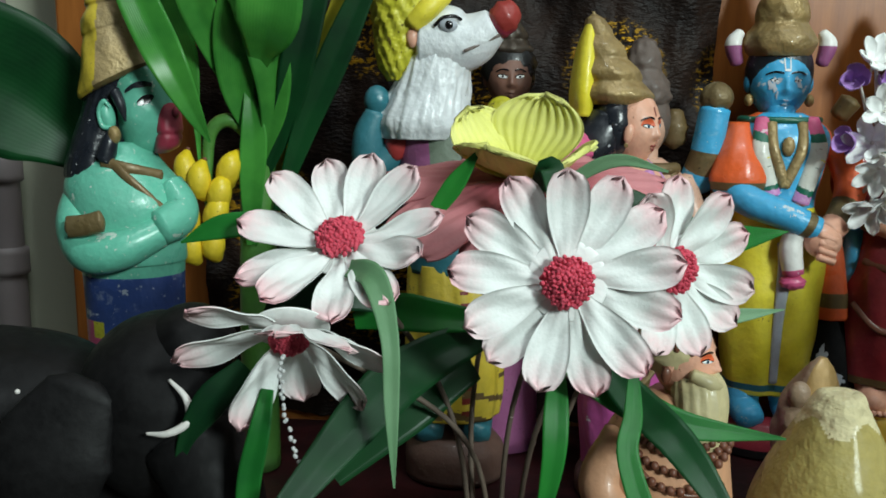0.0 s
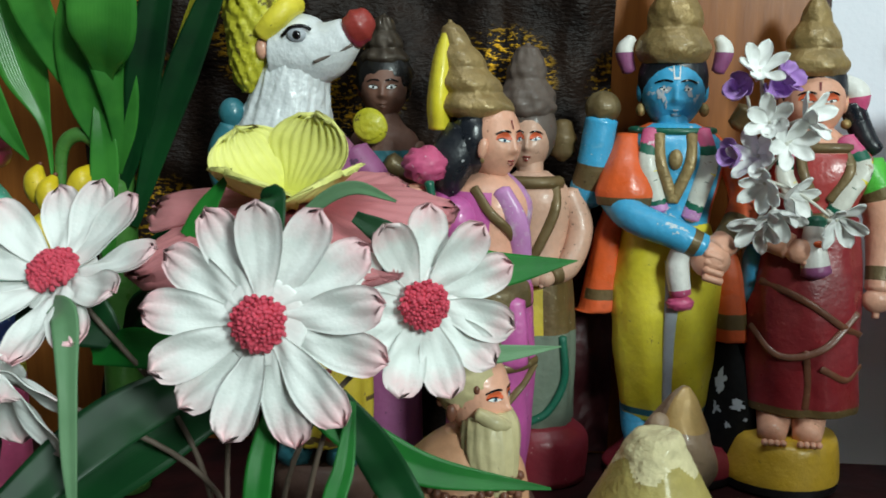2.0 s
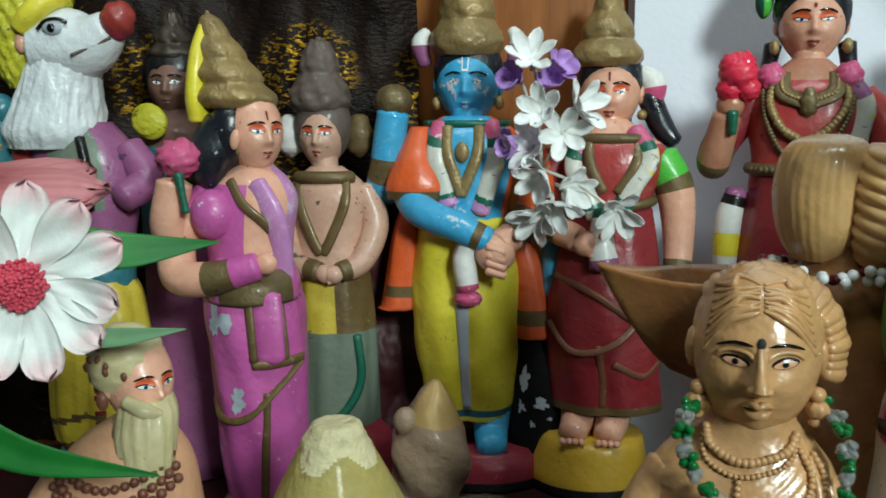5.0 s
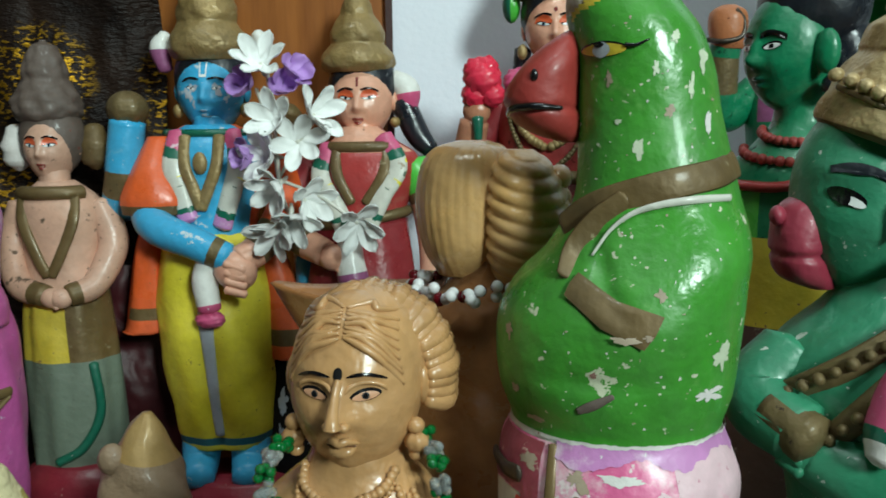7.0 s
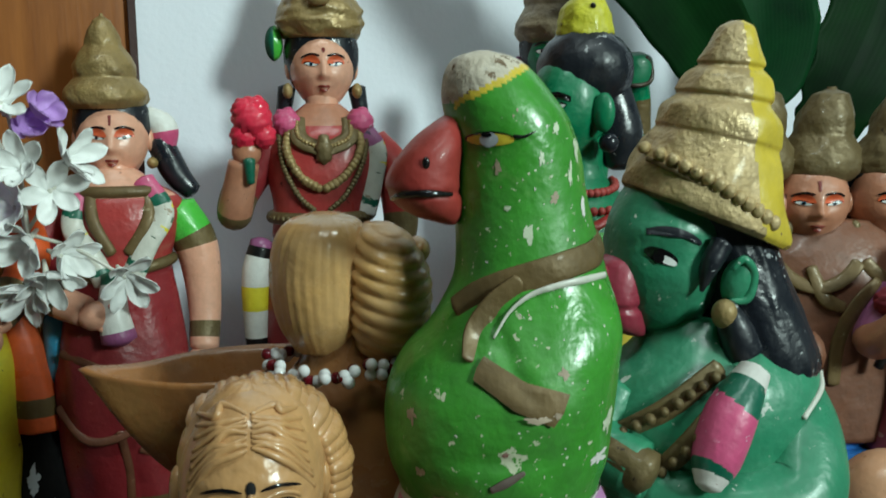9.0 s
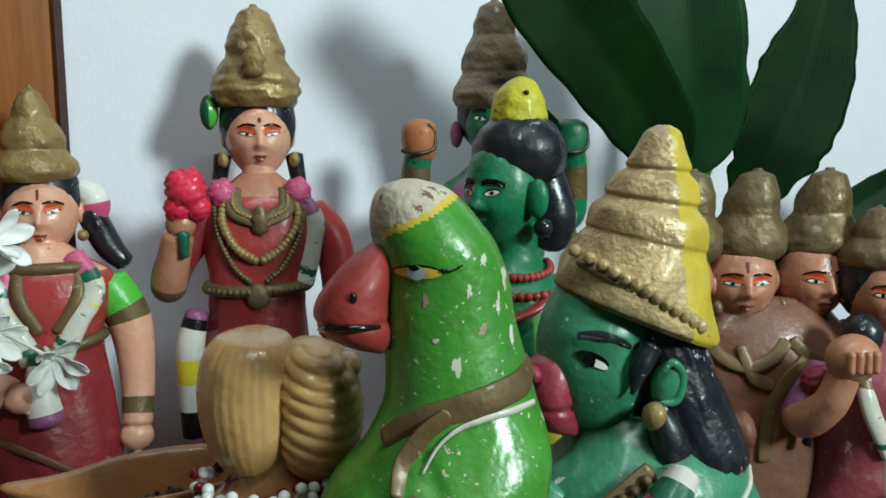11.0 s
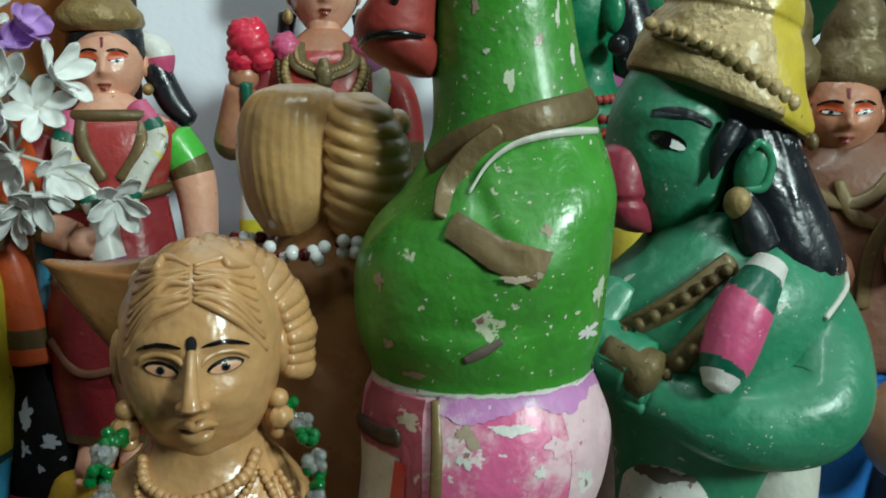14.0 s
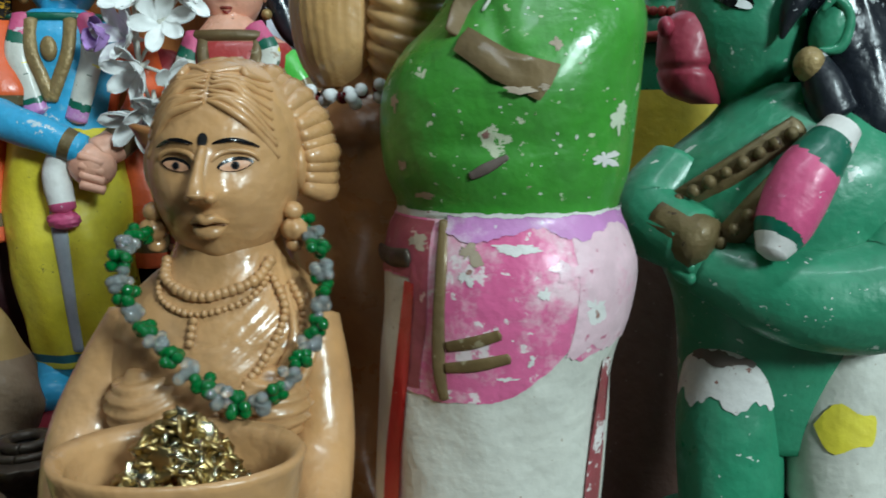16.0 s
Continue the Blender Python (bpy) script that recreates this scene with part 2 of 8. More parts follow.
def leafy(name, rgb, rgb2, rough, stripe, spec=0.28):
    """Plastic or waxy leaf: darker and paler bands along the blade, fine long veins."""
    m, nt, bsdf, add, link = nodes_of(name)
    uv = add("ShaderNodeUVMap")
    uv.uv_map = "UVMap"
    sep = add("ShaderNodeSeparateXYZ")
    link(uv.outputs[0], sep.inputs[0])
    vec = add("ShaderNodeTexCoord").outputs["Object"]
    f1, _ = noise_fac(nt, vec, 22, 0.35, 0.7)
    col = mixed(nt, f1, lin(*rgb), lin(*rgb2))
    wv = add("ShaderNodeMath")
    wv.operation = "MULTIPLY"
    link(sep.outputs[0], wv.inputs[0])
    wv.inputs[1].default_value = stripe
    sn = add("ShaderNodeMath")
    sn.operation = "SINE"
    link(wv.outputs[0], sn.inputs[0])
    link(col, bsdf.inputs["Base Color"])
    bsdf.inputs["Roughness"].default_value = rough
    bsdf.inputs["Specular IOR Level"].default_value = spec
    add_bump(nt, bsdf, sn.outputs[0], 0.00006, 0.25)
    MATS[name] = m


leafy("leaf_bright", (36, 122, 44), (18, 86, 34), 0.4, 90)
leafy("leaf_dark", (18, 68, 32), (9, 42, 22), 0.4, 90)
leafy("leaf_plastic", (72, 146, 58), (40, 104, 40), 0.26, 60)
leafy("leaf_yellowed", (178, 160, 40), (70, 104, 34), 0.4, 70)
leafy("banana_leaf", (11, 48, 15), (5, 28, 9), 0.5, 60, 0.1)
leafy("leaf_grey", (112, 150, 112), (80, 124, 84), 0.45, 70)


def wall_paint(name, rgb, rough=0.6, bump=0.0008):
    m, nt, bsdf, add, link = nodes_of(name)
    vec = add("ShaderNodeTexCoord").outputs["Object"]
    f, _ = noise_fac(nt, vec, 6, 0.3, 0.75, 6)
    c = lin(*rgb)
    col = mixed(nt, f, c, tuple(v * 0.9 for v in c[:3]) + (1,))
    link(col, bsdf.inputs["Base Color"])
    bsdf.inputs["Roughness"].default_value = rough
    _, raw = noise_fac(nt, vec, 240, 0.3, 0.7, 3)
    add_bump(nt, bsdf, raw, bump, 0.3)
    MATS[name] = m


wall_paint("plaster_white", (238, 240, 250))
# dark grey for the unseen room shell, to cut its bounce light
wall_paint("plaster_low_bounce", (70, 72, 70))
wall_paint("plaster_green", (176, 178, 158))
wall_paint("pipe_grey", (150, 140, 140), 0.5)
wall_paint("seam_dark", (60, 30, 26), 0.6)
wall_paint("floor_stone", (120, 112, 104), 0.5)


def wood(name, rgb, rgb2):
    m, nt, bsdf, add, link = nodes_of(name)
    mp = add("ShaderNodeMapping")
    mp.inputs["Scale"].default_value = (26, 26, 2.2)
    link(add("ShaderNodeTexCoord").outputs["Object"], mp.inputs["Vector"])
    f, raw = noise_fac(nt, mp.outputs[0], 4.0, 0.3, 0.75, 8, 0.65)
    col = mixed(nt, f, lin(*rgb), lin(*rgb2))
    link(col, bsdf.inputs["Base Color"])
    bsdf.inputs["Roughness"].default_value = 0.33
    add_bump(nt, bsdf, raw, 0.0006, 0.35)
    MATS[name] = m


wood("polished_wood", (164, 100, 46), (120, 66, 26))
wood("red_wood", (112, 56, 34), (70, 32, 20))


def silk(name, rgb, rgb2, gold):
    """Dark crushed silk; gold thread motifs in spaced round spots where gold is not zero."""
    m, nt, bsdf, add, link = nodes_of(name)
    vec = add("ShaderNodeTexCoord").outputs["Object"]
    f, raw = noise_fac(nt, vec, 30, 0.35, 0.7, 5)
    col = mixed(nt, f, lin(*rgb), lin(*rgb2))
    bsdf.inputs["Roughness"].default_value = 0.5
    bsdf.inputs["Specular IOR Level"].default_value = 0.16 if gold else 0.4
    if gold:
        cell = add("ShaderNodeTexVoronoi")
        cell.inputs["Scale"].default_value = 12
        cell.inputs["Randomness"].default_value = 0.55
        link(vec, cell.inputs["Vector"])
        spot = add("ShaderNodeMapRange")
        spot.inputs["From Min"].default_value, spot.inputs["From Max"].default_value = 0.44, 0.30
        link(cell.outputs["Distance"], spot.inputs["Value"])
        mp = add("ShaderNodeMapping")
        mp.inputs["Scale"].default_value = (1, 1, 2.2)
        link(vec, mp.inputs["Vector"])
        thread, traw = noise_fac(nt, mp.outputs[0], 210, 0.52, 0.60, 2)
        both = add("ShaderNodeMath")
        both.operation = "MULTIPLY"
        link(spot.outputs[0], both.inputs[0])
        link(thread, both.inputs[1])
        col = mixed(nt, both.outputs[0], col, lin(196, 148, 40))
        link(both.outputs[0], bsdf.inputs["Metallic"])
        raw = traw
    link(col, bsdf.inputs["Base Color"])
    add_bump(nt, bsdf, raw, 0.0025, 0.6)
    MATS[name] = m


silk("brocade", (40, 28, 22), (17, 12, 11), True)
silk("maroon_silk", (74, 28, 32), (40, 14, 18), False)
silk("table_cloth", (52, 16, 18), (22, 8, 10), False)


def plain(name, rgb, rough, metal=0.0, trans=0.0):
    m, nt, bsdf, add, link = nodes_of(name)
    bsdf.inputs["Base Color"].default_value = lin(*rgb)
    bsdf.inputs["Roughness"].default_value, bsdf.inputs["Metallic"].default_value = rough, metal
    bsdf.inputs["Transmission Weight"].default_value = trans
    MATS[name] = m


plain("bead_pearl", (214, 214, 214), 0.12)
plain("bead_clear", (232, 238, 236), 0.06, 0.0, 0.85)
plain("bead_green", (14, 112, 50), 0.08, 0.0, 0.3)
plain("bead_maroon", (92, 12, 22), 0.1)
plain("brass_bright", (186, 164, 112), 0.36, 1.0)
plain("tin_bright", (190, 184, 160), 0.25, 1.0)


# ---- modelling tools ----
def smooth_line(pts, n):
    """n points of a smooth curve through pts (any number of columns)."""
    p = np.asarray(pts, float)
    if len(p) < 3:
        k = np.linspace(0, 1, n)[:, None]
        return p[0] * (1 - k) + p[-1] * k
    q = np.vstack([2 * p[0] - p[1], p, 2 * p[-1] - p[-2]])
    out = []
    for s in np.linspace(0, len(p) - 1, n):
        i = min(int(s), len(p) - 2)
        t = s - i
        a, b, c, d = q[i], q[i + 1], q[i + 2], q[i + 3]
        out.append(0.5 * (2 * b + (c - a) * t + (2 * a - 5 * b + 4 * c - d) * t * t + (3 * b - a - 3 * c + d) * t ** 3))
    return np.array(out)


def rot_m(rot):
    return np.array(Euler([radians(a) for a in rot]).to_matrix())


class Clay:
    """One mesh under the modeller's fingers: lofts, balls, rolls and painted patches gathered into one object."""

    def __init__(self):
        self.v, self.f, self.m, self.names, self.count = [], [], [], [], 0
        self.uv = {}

    def slot(self, name):
        if name not in self.names:
            self.names.append(name)
        return self.names.index(name)

    def add(self, verts, faces, mats):
        base = self.count
        self.v.extend(map(tuple, verts))
        self.count += len(verts)
        for i, f in enumerate(faces):
            self.f.append(tuple(a + base for a in f))
            self.m.append(self.slot(mats if isinstance(mats, str) else mats[i]))

    def grid(self, g, mat, closed=True, caps=(True, True), paint_at=None):
        """g: rows x columns x 3."""
        r, c = g.shape[:2]
        verts = list(g.reshape(-1, 3))
        faces, mats = [], []
        for i in range(r - 1):
            for j in range(c if closed else c - 1):
                k = (j + 1) % c
                faces.append((i * c + j, i * c + k, (i + 1) * c + k, (i + 1) * c + j))
                if paint_at:
                    mid = (g[i, j] + g[i + 1, k]) / 2
                    mats.append(paint_at(i / (r - 1), j / c, mid) or mat)
                else:
                    mats.append(mat)
        if closed:
            for cap, row in zip(caps, (0, r - 1)):
                if cap:
                    verts.append(g[row].mean(0))
                    n = len(verts) - 1
                    for j in range(c):
                        k = (j + 1) % c
                        a, b = row * c + j, row * c + k
                        faces.append((n, b, a) if row == 0 else (n, a, b))
                        mats.append(paint_at(row / (r - 1), j / c, verts[n]) or mat if paint_at else mat)
        self.add(verts, faces, mats)

    def loft(self, rings, mat, n=56, rows=64, paint_at=None, wob=None, power=2.0):
        """rings: (z, cx, cy, rx, ry) from the bottom up. theta 0 looks to -y, 90 degrees to +x. Returns the surface."""
        line = smooth_line(rings, rows)
        th = np.linspace(0, 2 * math.pi, n, endpoint=False)
        s, c = np.sin(th), np.cos(th)
        sx = np.sign(s) * np.abs(s) ** (2 / power)
        cx = np.sign(c) * np.abs(c) ** (2 / power)
        g = np.zeros((rows, n, 3))
        for i, (z, x, y, rx, ry) in enumerate(line):
            w = np.array([wob(a, z) for a in th]) if wob else 1.0
            g[i, :, 0] = x + max(rx, 1e-5) * sx * w
            g[i, :, 1] = y - max(ry, 1e-5) * cx * w
            g[i, :, 2] = z
        self.grid(g, mat, paint_at=(lambda a, b, p: paint_at(b * 2 * math.pi if b < 0.5 else (b - 1) * 2 * math.pi, p[2], p)) if paint_at else None)
        zs = line[:, 0]

        def at(theta, z, out=0.0):
            i = int(np.clip(np.interp(z, zs, np.arange(rows)) if zs[0] < zs[-1] else 0, 0, rows - 1))
            _, x, y, rx, ry = [np.interp(z, zs, line[:, k]) for k in range(5)]
            a = radians(theta)
            w = wob(a, z) if wob else 1.0
            ss, cc = math.sin(a), math.cos(a)
            px = math.copysign(abs(ss) ** (2 / power), ss)
            py = math.copysign(abs(cc) ** (2 / power), cc)
            return np.array([x + (rx * w + out) * px, y - (ry * w + out) * py, z])

        return at

    def ball(self, c, r, mat, rot=(0, 0, 0), n=20, rows=14, wob=None, paint_at=None):
        r = (r, r, r) if isinstance(r, (int, float)) else r
        m = rot_m(rot)
        g = np.zeros((rows, n, 3))
        for i in range(rows):
            b = -math.pi / 2 + math.pi * (i + 0.02) / (rows - 0.96)
            for j in range(n):
                a = 2 * math.pi * j / n
                d = np.array([math.cos(b) * math.sin(a), -math.cos(b) * math.cos(a), math.sin(b)])
                k = wob(d) if wob else 1.0
                g[i, j] = m @ (d * r * k) + np.asarray(c)
        self.grid(g, mat, paint_at=paint_at)

    def tube(self, pts, rad, mat, n=12, rows=None, flat=1.0, up=(0, 0, 1), round_ends=True, paint_at=None):
        """A roll of clay along pts. rad: one radius or one a point. flat: thickness against the width."""
        rad = [rad] * len(pts) if isinstance(rad, (int, float)) else list(rad)
        if mat in ("gold_brown", "gold_dull") and flat == 1.0 and round_ends and max(rad) < 0.0046:
            flat, up = 0.4, (0, -1, 0)
        rows = rows or max(6, 7 * (len(pts) - 1))
        line = smooth_line([(*p, r) for p, r in zip(pts, rad)], rows)
        p, r = line[:, :3], np.maximum(line[:, 3], 1e-4)
        tan = np.gradient(p, axis=0)
        tan /= np.maximum(np.linalg.norm(tan, axis=1)[:, None], 1e-9)
        ref = np.asarray(up, float)
        g = np.zeros((rows, n, 3))
        th = np.linspace(0, 2 * math.pi, n, endpoint=False)
        side = None
        for i in range(rows):
            s = np.cross(tan[i], ref) if side is None else side - tan[i] * (side @ tan[i])
            if np.linalg.norm(s) < 1e-6:
                s = np.cross(tan[i], (0.3, 1, 0.1))
            side = s / np.linalg.norm(s)
            nor = np.cross(side, tan[i])
            for j, a in enumerate(th):
                g[i, j] = p[i] + r[i] * (math.cos(a) * side + flat * math.sin(a) * nor)
        if round_ends:
            a = np.repeat((p[0] - tan[0] * r[0] * 0.5)[None, None], n, 1) * 0.6 + g[:1] * 0.4
            b = np.repeat((p[-1] + tan[-1] * r[-1] * 0.5)[None, None], n, 1) * 0.6 + g[-1:] * 0.4
            g = np.concatenate([a, g, b])
        self.grid(g, mat, paint_at=paint_at)

    def patch(self, outline, mat, surf, rings=3):
        """A painted shape: outline points (a, b) on a surface surf(a, b) -> place."""
        o = np.asarray(outline, float)
        c = o.mean(0)
        verts = [surf(*c)]
        n = len(o)
        for k in range(1, rings + 1):
            verts += [surf(*(c + (q - c) * k / rings)) for q in o]
        faces = [(0, 1 + i, 1 + (i + 1) % n) for i in range(n)]
        for k in range(rings - 1):
            a, b = 1 + k * n, 1 + (k + 1) * n
            faces += [(a + i, b + i, b + (i + 1) % n, a + (i + 1) % n) for i in range(n)]
        self.add(verts, faces, mat)

    def band(self, at, t0, t1, lo, hi, mat, out, n=48, rows=6):
        """A painted stripe round a loft: from theta t0 to t1, between the heights lo(t) and hi(t)."""
        g = np.zeros((rows, n, 3))
        for j, t in enumerate(np.linspace(t0, t1, n)):
            a, b = lo(t), hi(t)
            for i in range(rows):
                g[i, j] = at(t, a + (b - a) * i / (rows - 1), out)
        self.grid(g, mat, closed=False)

    def flake(self, surf, a0, b0, w, h, mat, seed, n=30):
        """An irregular patch where the paint has come away."""
        o = []
        for t in np.linspace(0, 2 * math.pi, n, endpoint=False):
            k = 0.75 + 0.75 * noise.noise((math.cos(t) * 1.3, math.sin(t) * 1.3, seed)) + 0.4 * noise.noise((math.cos(t) * 4, math.sin(t) * 4, seed + 5))
            o.append((a0 + w * k * math.cos(t), b0 + h * k * math.sin(t)))
        self.patch(o, mat, surf)

    def head(self, c, r, skin, yaw=0, pitch=0, roll=0, iris="iris_blue", lid="lid_orange", lips="lip", mark="dot", brow="eye_dark", eye=1.0, nose=1.0, look_side=0.0, mouth=True, chin=0.18, detail=1.0, dot_b=0.36, brow_t=0.035, sclera="eye_white"):
        """A head that looks to -y before yaw. r: half width, half depth, half height."""
        m = rot_m((pitch, roll, yaw))
        c = np.asarray(c, float)
        rx, ry, rz = r

        def relief(a, b):
            d = 0.0
            d += 0.30 * nose * math.exp(-(a / 0.10) ** 2) * (math.exp(-((b + 0.20) / 0.10) ** 2) * 0.75 + 0.5 * math.exp(-((b + 0.02) / 0.17) ** 2))
            d += 0.09 * nose * math.exp(-((abs(a) - 0.14) / 0.07) ** 2 - ((b + 0.23) / 0.06) ** 2)
            d -= 0.09 * math.exp(-((abs(a) - 0.36) / 0.17) ** 2 - ((b - 0.06) / 0.12) ** 2)
            d += 0.05 * eye * math.exp(-((abs(a) - 0.37) / 0.13) ** 2 - ((b - 0.05) / 0.06) ** 2)
            d += 0.05 * math.exp(-((abs(a) - 0.36) / 0.22) ** 2 - ((b - 0.26) / 0.06) ** 2)
            d += 0.05 * math.exp(-((abs(a) - 0.42) / 0.2) ** 2 - ((b + 0.28) / 0.18) ** 2)
            d += 0.11 * math.exp(-(a / 0.17) ** 2 - ((b + 0.46) / 0.045) ** 2)
            d += 0.10 * math.exp(-(a / 0.14) ** 2 - ((b + 0.57) / 0.045) ** 2)
            d -= 0.05 * math.exp(-(a / 0.22) ** 2 - ((b + 0.515) / 0.02) ** 2)
            d += 0.09 * math.exp(-(a / 0.2) ** 2 - ((b + 0.80) / 0.11) ** 2)
            return d * detail

        def place(x, y, z):
            return c + m @ np.array([x, y, z])

        def narrow(b):
            return 1 - chin * max(0.0, -b) ** 1.5

        def front(a, b, out=0.0):
            k = max(0.0, 1 - a * a * 0.98 - b * b * 0.98)
            return place(rx * a * narrow(b), -ry * math.sqrt(k) - rx * relief(a, b) - out, rz * b)

        n, rows = 72, 60
        g = np.zeros((rows, n, 3))
        for i in range(rows):
            e = -math.pi / 2 + math.pi * (i + 0.05) / (rows - 0.9)
            for j in range(n):
                w = 2 * math.pi * j / n
                a, b = math.cos(e) * math.sin(w), math.sin(e)
                y = -math.cos(e) * math.cos(w)
                g[i, j] = place(rx * a * narrow(b), ry * y - (rx * relief(a, b) * max(0, -y) ** 0.5 if y < 0 else 0), rz * b)
        self.grid(g, skin)
        eye *= 1.12

        def almond(ca, cb, w, h, sgn):
            pts = []
            for k in range(18):
                t = 2 * math.pi * k / 18
                x, y = math.cos(t), math.sin(t)
                pts.append((ca + sgn * w * x, cb + h * (abs(y) ** 1.3) * math.copysign(1, y) + 0.02 * x))
            return pts

        thin = 0.02 * rx
        for sgn in (-1, 1):
            ca, cb = 0.37 * sgn, 0.05
            if lid:
                arc = [(ca + sgn * 0.27 * math.cos(t), cb + 0.0 + 0.19 * math.sin(t)) for t in np.linspace(0, math.pi, 12)]
                self.patch(arc, lid, lambda a, b: front(a, b, thin * 0.6))
            self.patch(almond(ca, cb, 0.205 * eye, (0.046 if lid else 0.064) * eye, sgn), brow, lambda a, b: front(a, b, thin * 0.9))
            self.patch(almond(ca, cb - 0.014, 0.175 * eye, (0.032 if lid else 0.044) * eye, sgn), sclera, lambda a, b: front(a, b, thin * 1.3))
            ic = ca + look_side
            self.patch([(ic + 0.050 * eye * math.cos(t), cb - 0.010 + 0.036 * eye * math.sin(t)) for t in np.linspace(0, 2 * math.pi, 14, endpoint=False)], iris, lambda a, b: front(a, b, thin * 1.7))
            self.patch([(ic + 0.030 * eye * math.cos(t), cb - 0.008 + 0.028 * eye * math.sin(t)) for t in np.linspace(0, 2 * math.pi, 10, endpoint=False)], "eye_dark", lambda a, b: front(a, b, thin * 2.1))
            arch = [(ca + sgn * 0.28 * u, cb + 0.17 + 0.07 * (1 - (u + 0.1) ** 2)) for u in np.linspace(-0.9, 1, 9)]
            self.patch(arch + [(a, b - brow_t) for a, b in reversed(arch)], brow, lambda a, b: front(a, b, thin))
        if mouth and lips:
            up = [(0.19 * u, -0.465 + 0.04 * (1 - u * u) + 0.02 * u * u - 0.015 * math.exp(-(u / 0.15) ** 2)) for u in np.linspace(-1, 1, 11)]
            low = [(0.19 * u, -0.60 + 0.13 * u * u) for u in np.linspace(1, -1, 11)]
            self.patch(up + low, lips, lambda a, b: front(a, b, thin * 0.8), 4)
        if mark == "dot":
            self.patch([(0.055 * math.cos(t), 0.36 + 0.06 * math.sin(t)) for t in np.linspace(0, 2 * math.pi, 12, endpoint=False)], "tilak", lambda a, b: front(a, b, thin))
        elif mark == "black_dot":
            self.patch([(0.065 * math.cos(t), dot_b + 0.065 * math.sin(t)) for t in np.linspace(0, 2 * math.pi, 14, endpoint=False)], "black", lambda a, b: front(a, b, thin * 1.2))
        elif mark == "line":
            self.patch([(-0.03, 0.3), (0.03, 0.3), (0.045, 0.52), (-0.045, 0.52)], "tilak", lambda a, b: front(a, b, thin))
        elif mark == "u":
            for sgn in (-1, 1):
                self.patch([(0.06 * sgn, 0.3), (0.1 * sgn, 0.3), (0.12 * sgn, 0.62), (0.08 * sgn, 0.62)], "eye_white", lambda a, b: front(a, b, thin))
            self.patch([(-0.1, 0.28), (0.1, 0.28), (0.1, 0.34), (-0.1, 0.34)], "eye_white", lambda a, b: front(a, b, thin))
        for sgn in (-1, 1):
            p = place(sgn * rx * 1.0, ry * 0.12, -0.02 * rz)
            self.ball(p, (rx * 0.13, rx * 0.24, rz * 0.26), skin, (0, 0, yaw), 12, 10)
        return front, place

    def crown(self, z0, z1, cx, cy, r, mat, tiers=4, lean=(0, 0), ry=None, paint_at=None, tip=0.16, relief=0.05):
        """A tall tiered crown, as a stack of bulging rings that end in a knob."""
        ry = ry or r
        rows = 72
        rings = []
        for k in range(40):
            t = k / 39
            prof = (1 - t ** 1.25 * (1 - tip)) * (1 + 0.17 * abs(math.sin(math.pi * tiers * t)) - 0.08)
            if t < 0.13:
                prof *= 1 - 0.13 * (1 - t / 0.13) ** 2
            if t > 0.97:
                prof *= 0.35
            elif t > 0.93:
                prof *= 0.75
            rings.append((z0 + (z1 - z0) * t, cx + lean[0] * t, cy + lean[1] * t, r * prof, ry * prof))
        wob = lambda a, z: 1 + relief * (noise.noise((math.sin(a) * 2.6, math.cos(a) * 2.6, z * 230)) + 0.5 * math.sin(a * 9 + z * 320) * 0.6)
        at = self.loft(rings, mat, 48, rows, paint_at, wob)
        return at

    def beads(self, pts, r, mats, n=None, jitter=0.0, seg=8):
        """Beads threaded along a smooth line through pts."""
        p = smooth_line(pts, 200)
        d = np.concatenate([[0], np.cumsum(np.linalg.norm(np.diff(p, axis=0), axis=1))])
        n = n or max(3, int(d[-1] / (r * 1.9)))
        for k in range(n):
            q = np.array([np.interp(d[-1] * (k + 0.5) / n, d, p[:, i]) for i in range(3)])
            q += np.array([random.uniform(-1, 1) for _ in range(3)]) * jitter
            self.ball(q, r * random.uniform(0.9, 1.1), mats[k % len(mats)], n=seg, rows=6)

    def swell(self, k, z0=0.0):
        """Grow the whole figure by k about the height z0."""
        self.v = [(x * k, y * k, z0 + (z - z0) * k) for x, y, z in self.v]

    def mirror(self):
        self.v = [(-x, y, z) for x, y, z in self.v]
        self.f = [f[::-1] for f in self.f]

    def join(self, other, m):
        """Take in another piece, set at the pose m."""
        base = self.count
        self.v.extend(tuple(m @ Vector(p)) for p in other.v)
        self.count += len(other.v)
        for f, k in zip(other.f, other.m):
            self.f.append(tuple(a + base for a in f))
            self.m.append(self.slot(other.names[k]))

    def mesh(self, name):
        me = bpy.data.meshes.new(name)
        me.from_pydata(self.v, [], self.f)
        for nm in self.names:
            me.materials.append(MATS[nm])
        me.polygons.foreach_set("material_index", self.m)
        me.polygons.foreach_set("use_smooth", [True] * len(self.f))
        me.update()
        return me

    def done(self, name, label, category, at=(0, 0, 0), yaw=0, group="", kind="", tilt=(0, 0)):
        ob = new(name, self.mesh(name))
        ob.matrix_world = pose(*at, tilt[0], tilt[1], yaw)
        return tagged(ob, label, category, group, kind)

    def part(self, name, parent, label="", m=None):
        ob = new(name, self.mesh(name))
        ob.parent = parent
        if m is not None:
            ob.matrix_basis = m
        if label:
            ob["label"] = label
        return ob


def empty(name, at, label, category, group=""):
    ob = new(name)
    ob.location = at
    ob.empty_display_size = 0.01
    return tagged(ob, label, category, group)


